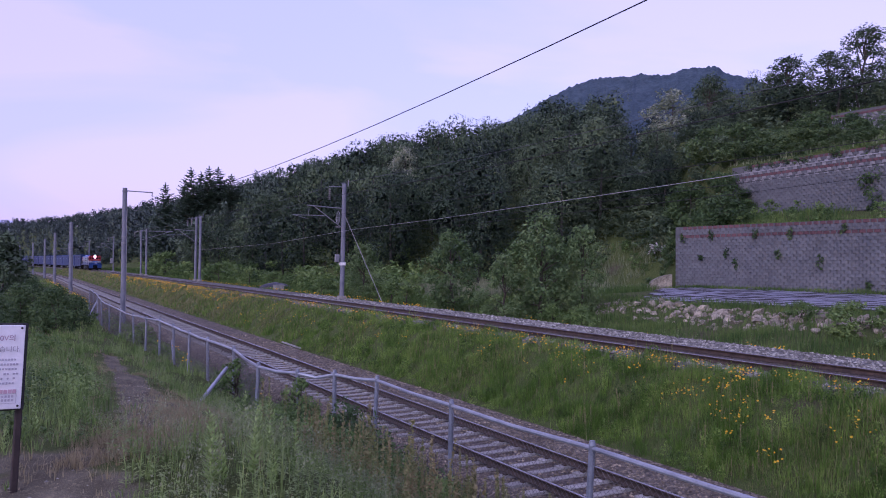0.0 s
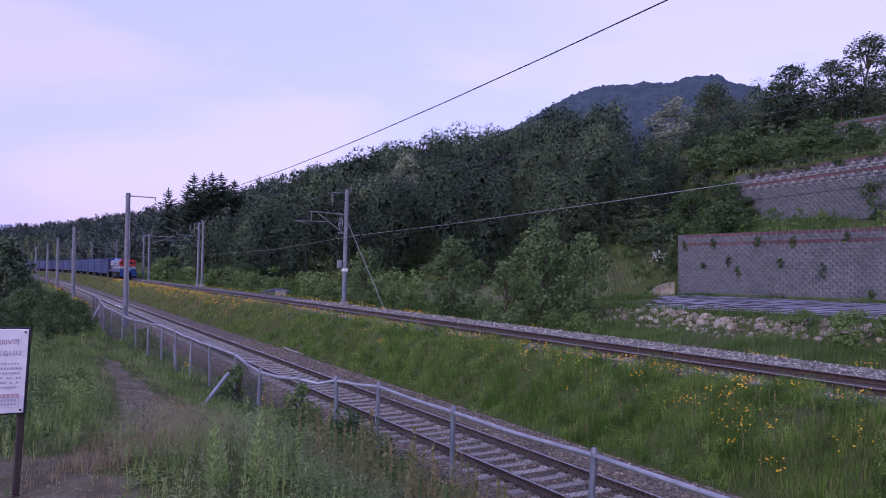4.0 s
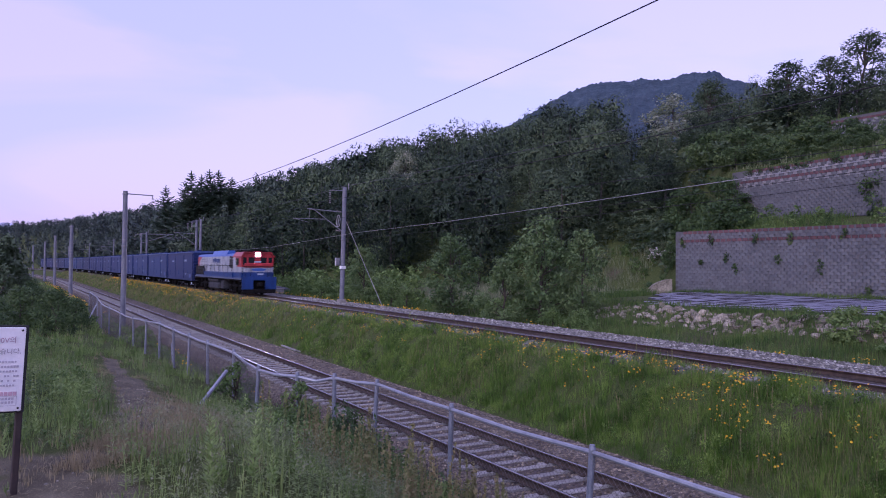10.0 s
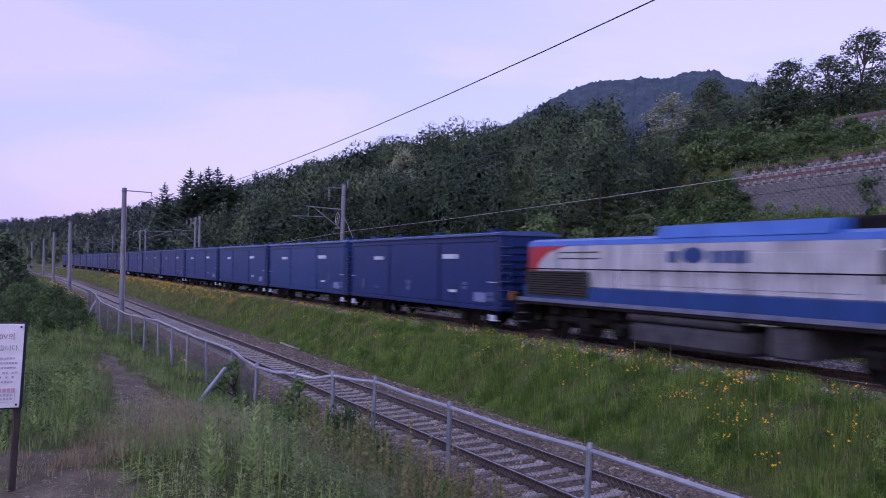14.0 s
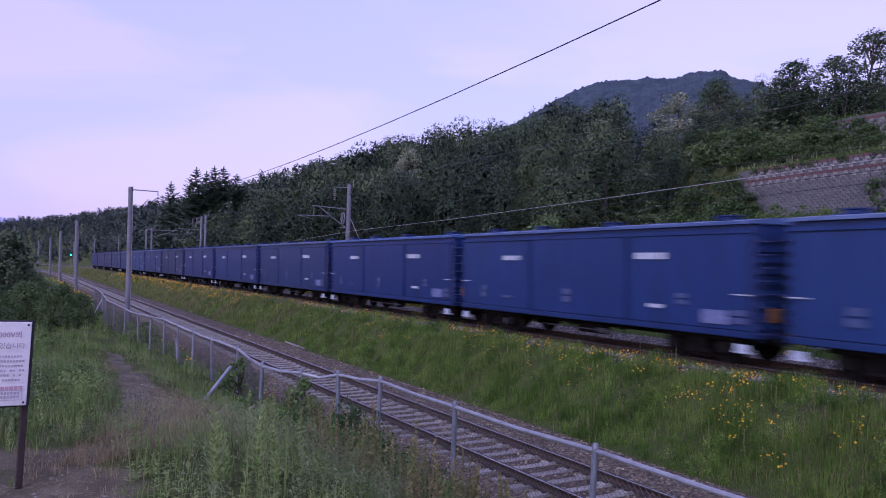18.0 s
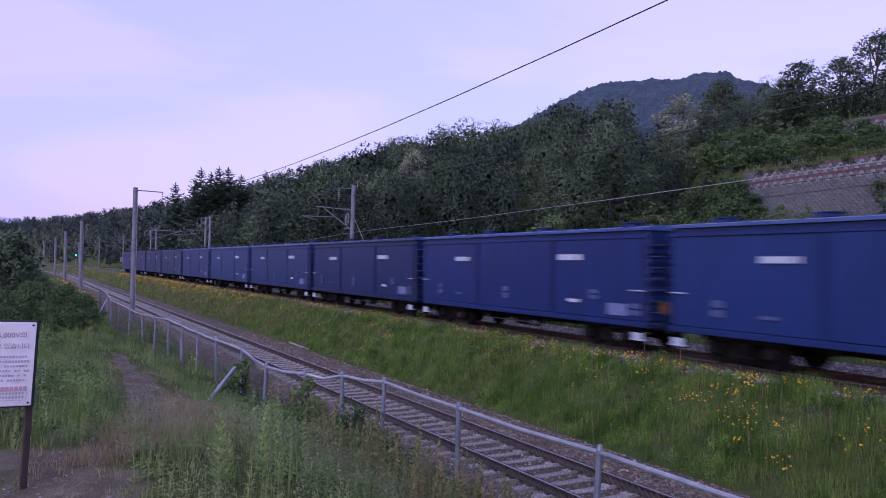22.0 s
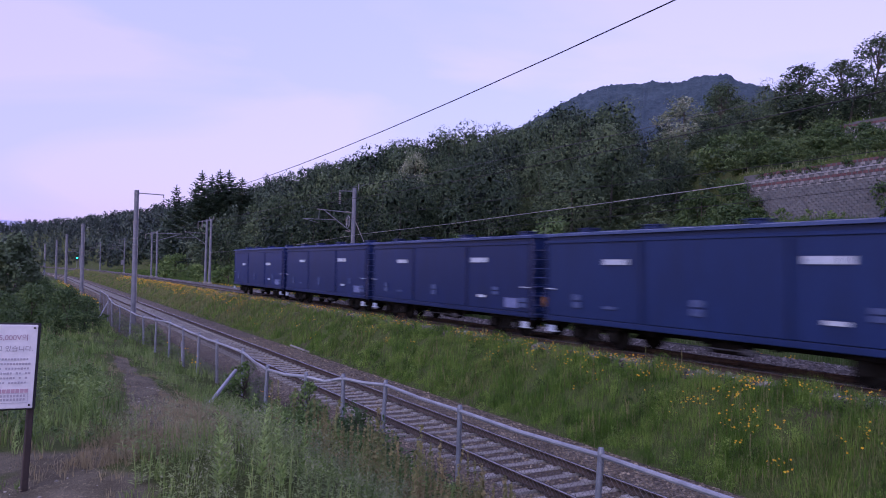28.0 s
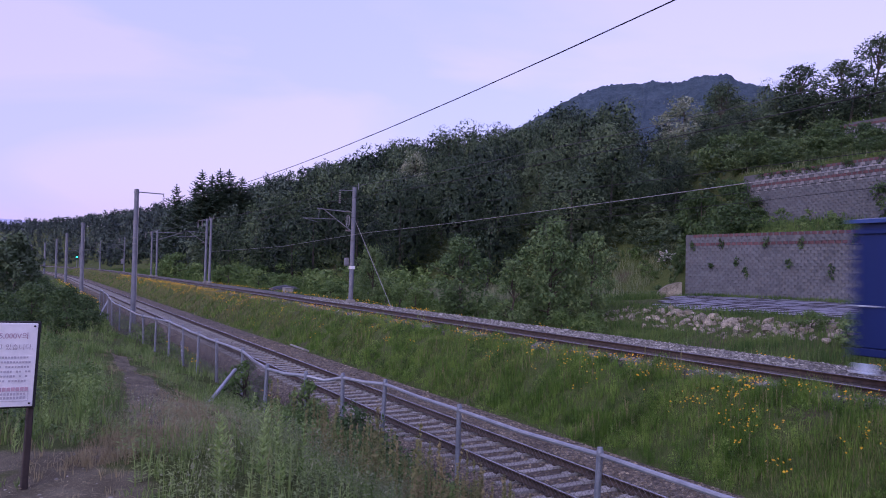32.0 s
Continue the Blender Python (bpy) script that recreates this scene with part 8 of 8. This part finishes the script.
# each car's paint is faded or freshly dark in its own way
PAINT = ((0.85, 0.82, 0.8), (1.75, 1.45, 1.1), (1.65, 1.4, 1.1), (1.25, 1.15, 1.0), (0.95, 1.0, 1.0), (1.25, 1.05, 0.85), (1.0, 0.95, 0.92), (0.75, 0.75, 0.85),
         (0.64, 0.6, 0.6), (1.2, 1.05, 0.9), (1.6, 1.35, 1.05), (1.2, 1.05, 0.95), (0.9, 0.75, 0.68), (0.72, 0.6, 0.62), (0.65, 0.6, 0.68), (0.55, 0.6, 0.75))
LABELS = ("dark blue steel boxcar with white stencils, rolling on the raised track", "faded slate-blue steel boxcar with white stencils, rolling on the raised track")
for car, paint in zip(wagons, PAINT):
    tagged(car, LABELS[1 if paint[0] > 1.1 else 0], "boxcar", "boxcars of the train")
    for piece in car.children_recursive:
        piece.color = (*paint, 1)
# the last car carries its marks lower
for piece in wagons[-1].children_recursive:
    if piece.name.startswith("stencil") and piece.data.vertices[0].co.z > 2.5:
        piece.location.z -= 0.3


# ---- the train runs along the raised track and its wheels roll ----
def wheels_of(car):
    return [ob for ob in car.children_recursive if ob.name.startswith("wheel")]


def roll(wheel, r):
    base = wheel.matrix_basis.copy()
    at, turned = Matrix.Translation(base.translation), base.to_3x3().to_4x4()
    n = int(32 * SPEED / r / radians(84)) + 1
    walk(wheel, [(32 * k / n, at @ Matrix.Rotation(SPEED * 32 * k / n / r, 4, "X") @ turned) for k in range(n + 1)])


def motions():
    times = [0, 1, 2, 3, 4, 5, 6, 8, 10, 13, 16, 20, 24, 28, 32]
    for ob, back in [(loco, 9.2)] + [(w, 19.0 + 15.2 * (k + 0.5)) for k, w in enumerate(wagons)]:
        walk(ob, [(t, along(FAR_X, FRONT + SPEED * (13 - t) + back, FAR_Z)) for t in times])
    for wheel in wheels_of(loco):
        roll(wheel, 0.508)
    first = wheels_of(wagons[0])
    for wheel in first:
        roll(wheel, 0.43)
    # the same wheel of every car turns alike
    for car in wagons[1:]:
        for wheel in wheels_of(car):
            twin = min(first, key=lambda w: (w.matrix_basis.translation - wheel.matrix_basis.translation).length + (w.parent.location - wheel.parent.location).length)
            wheel.rotation_mode = "QUATERNION"
            wheel.animation_data_create().action = twin.animation_data.action
            wheel.animation_data.action_slot = twin.animation_data.action_slot


motions()
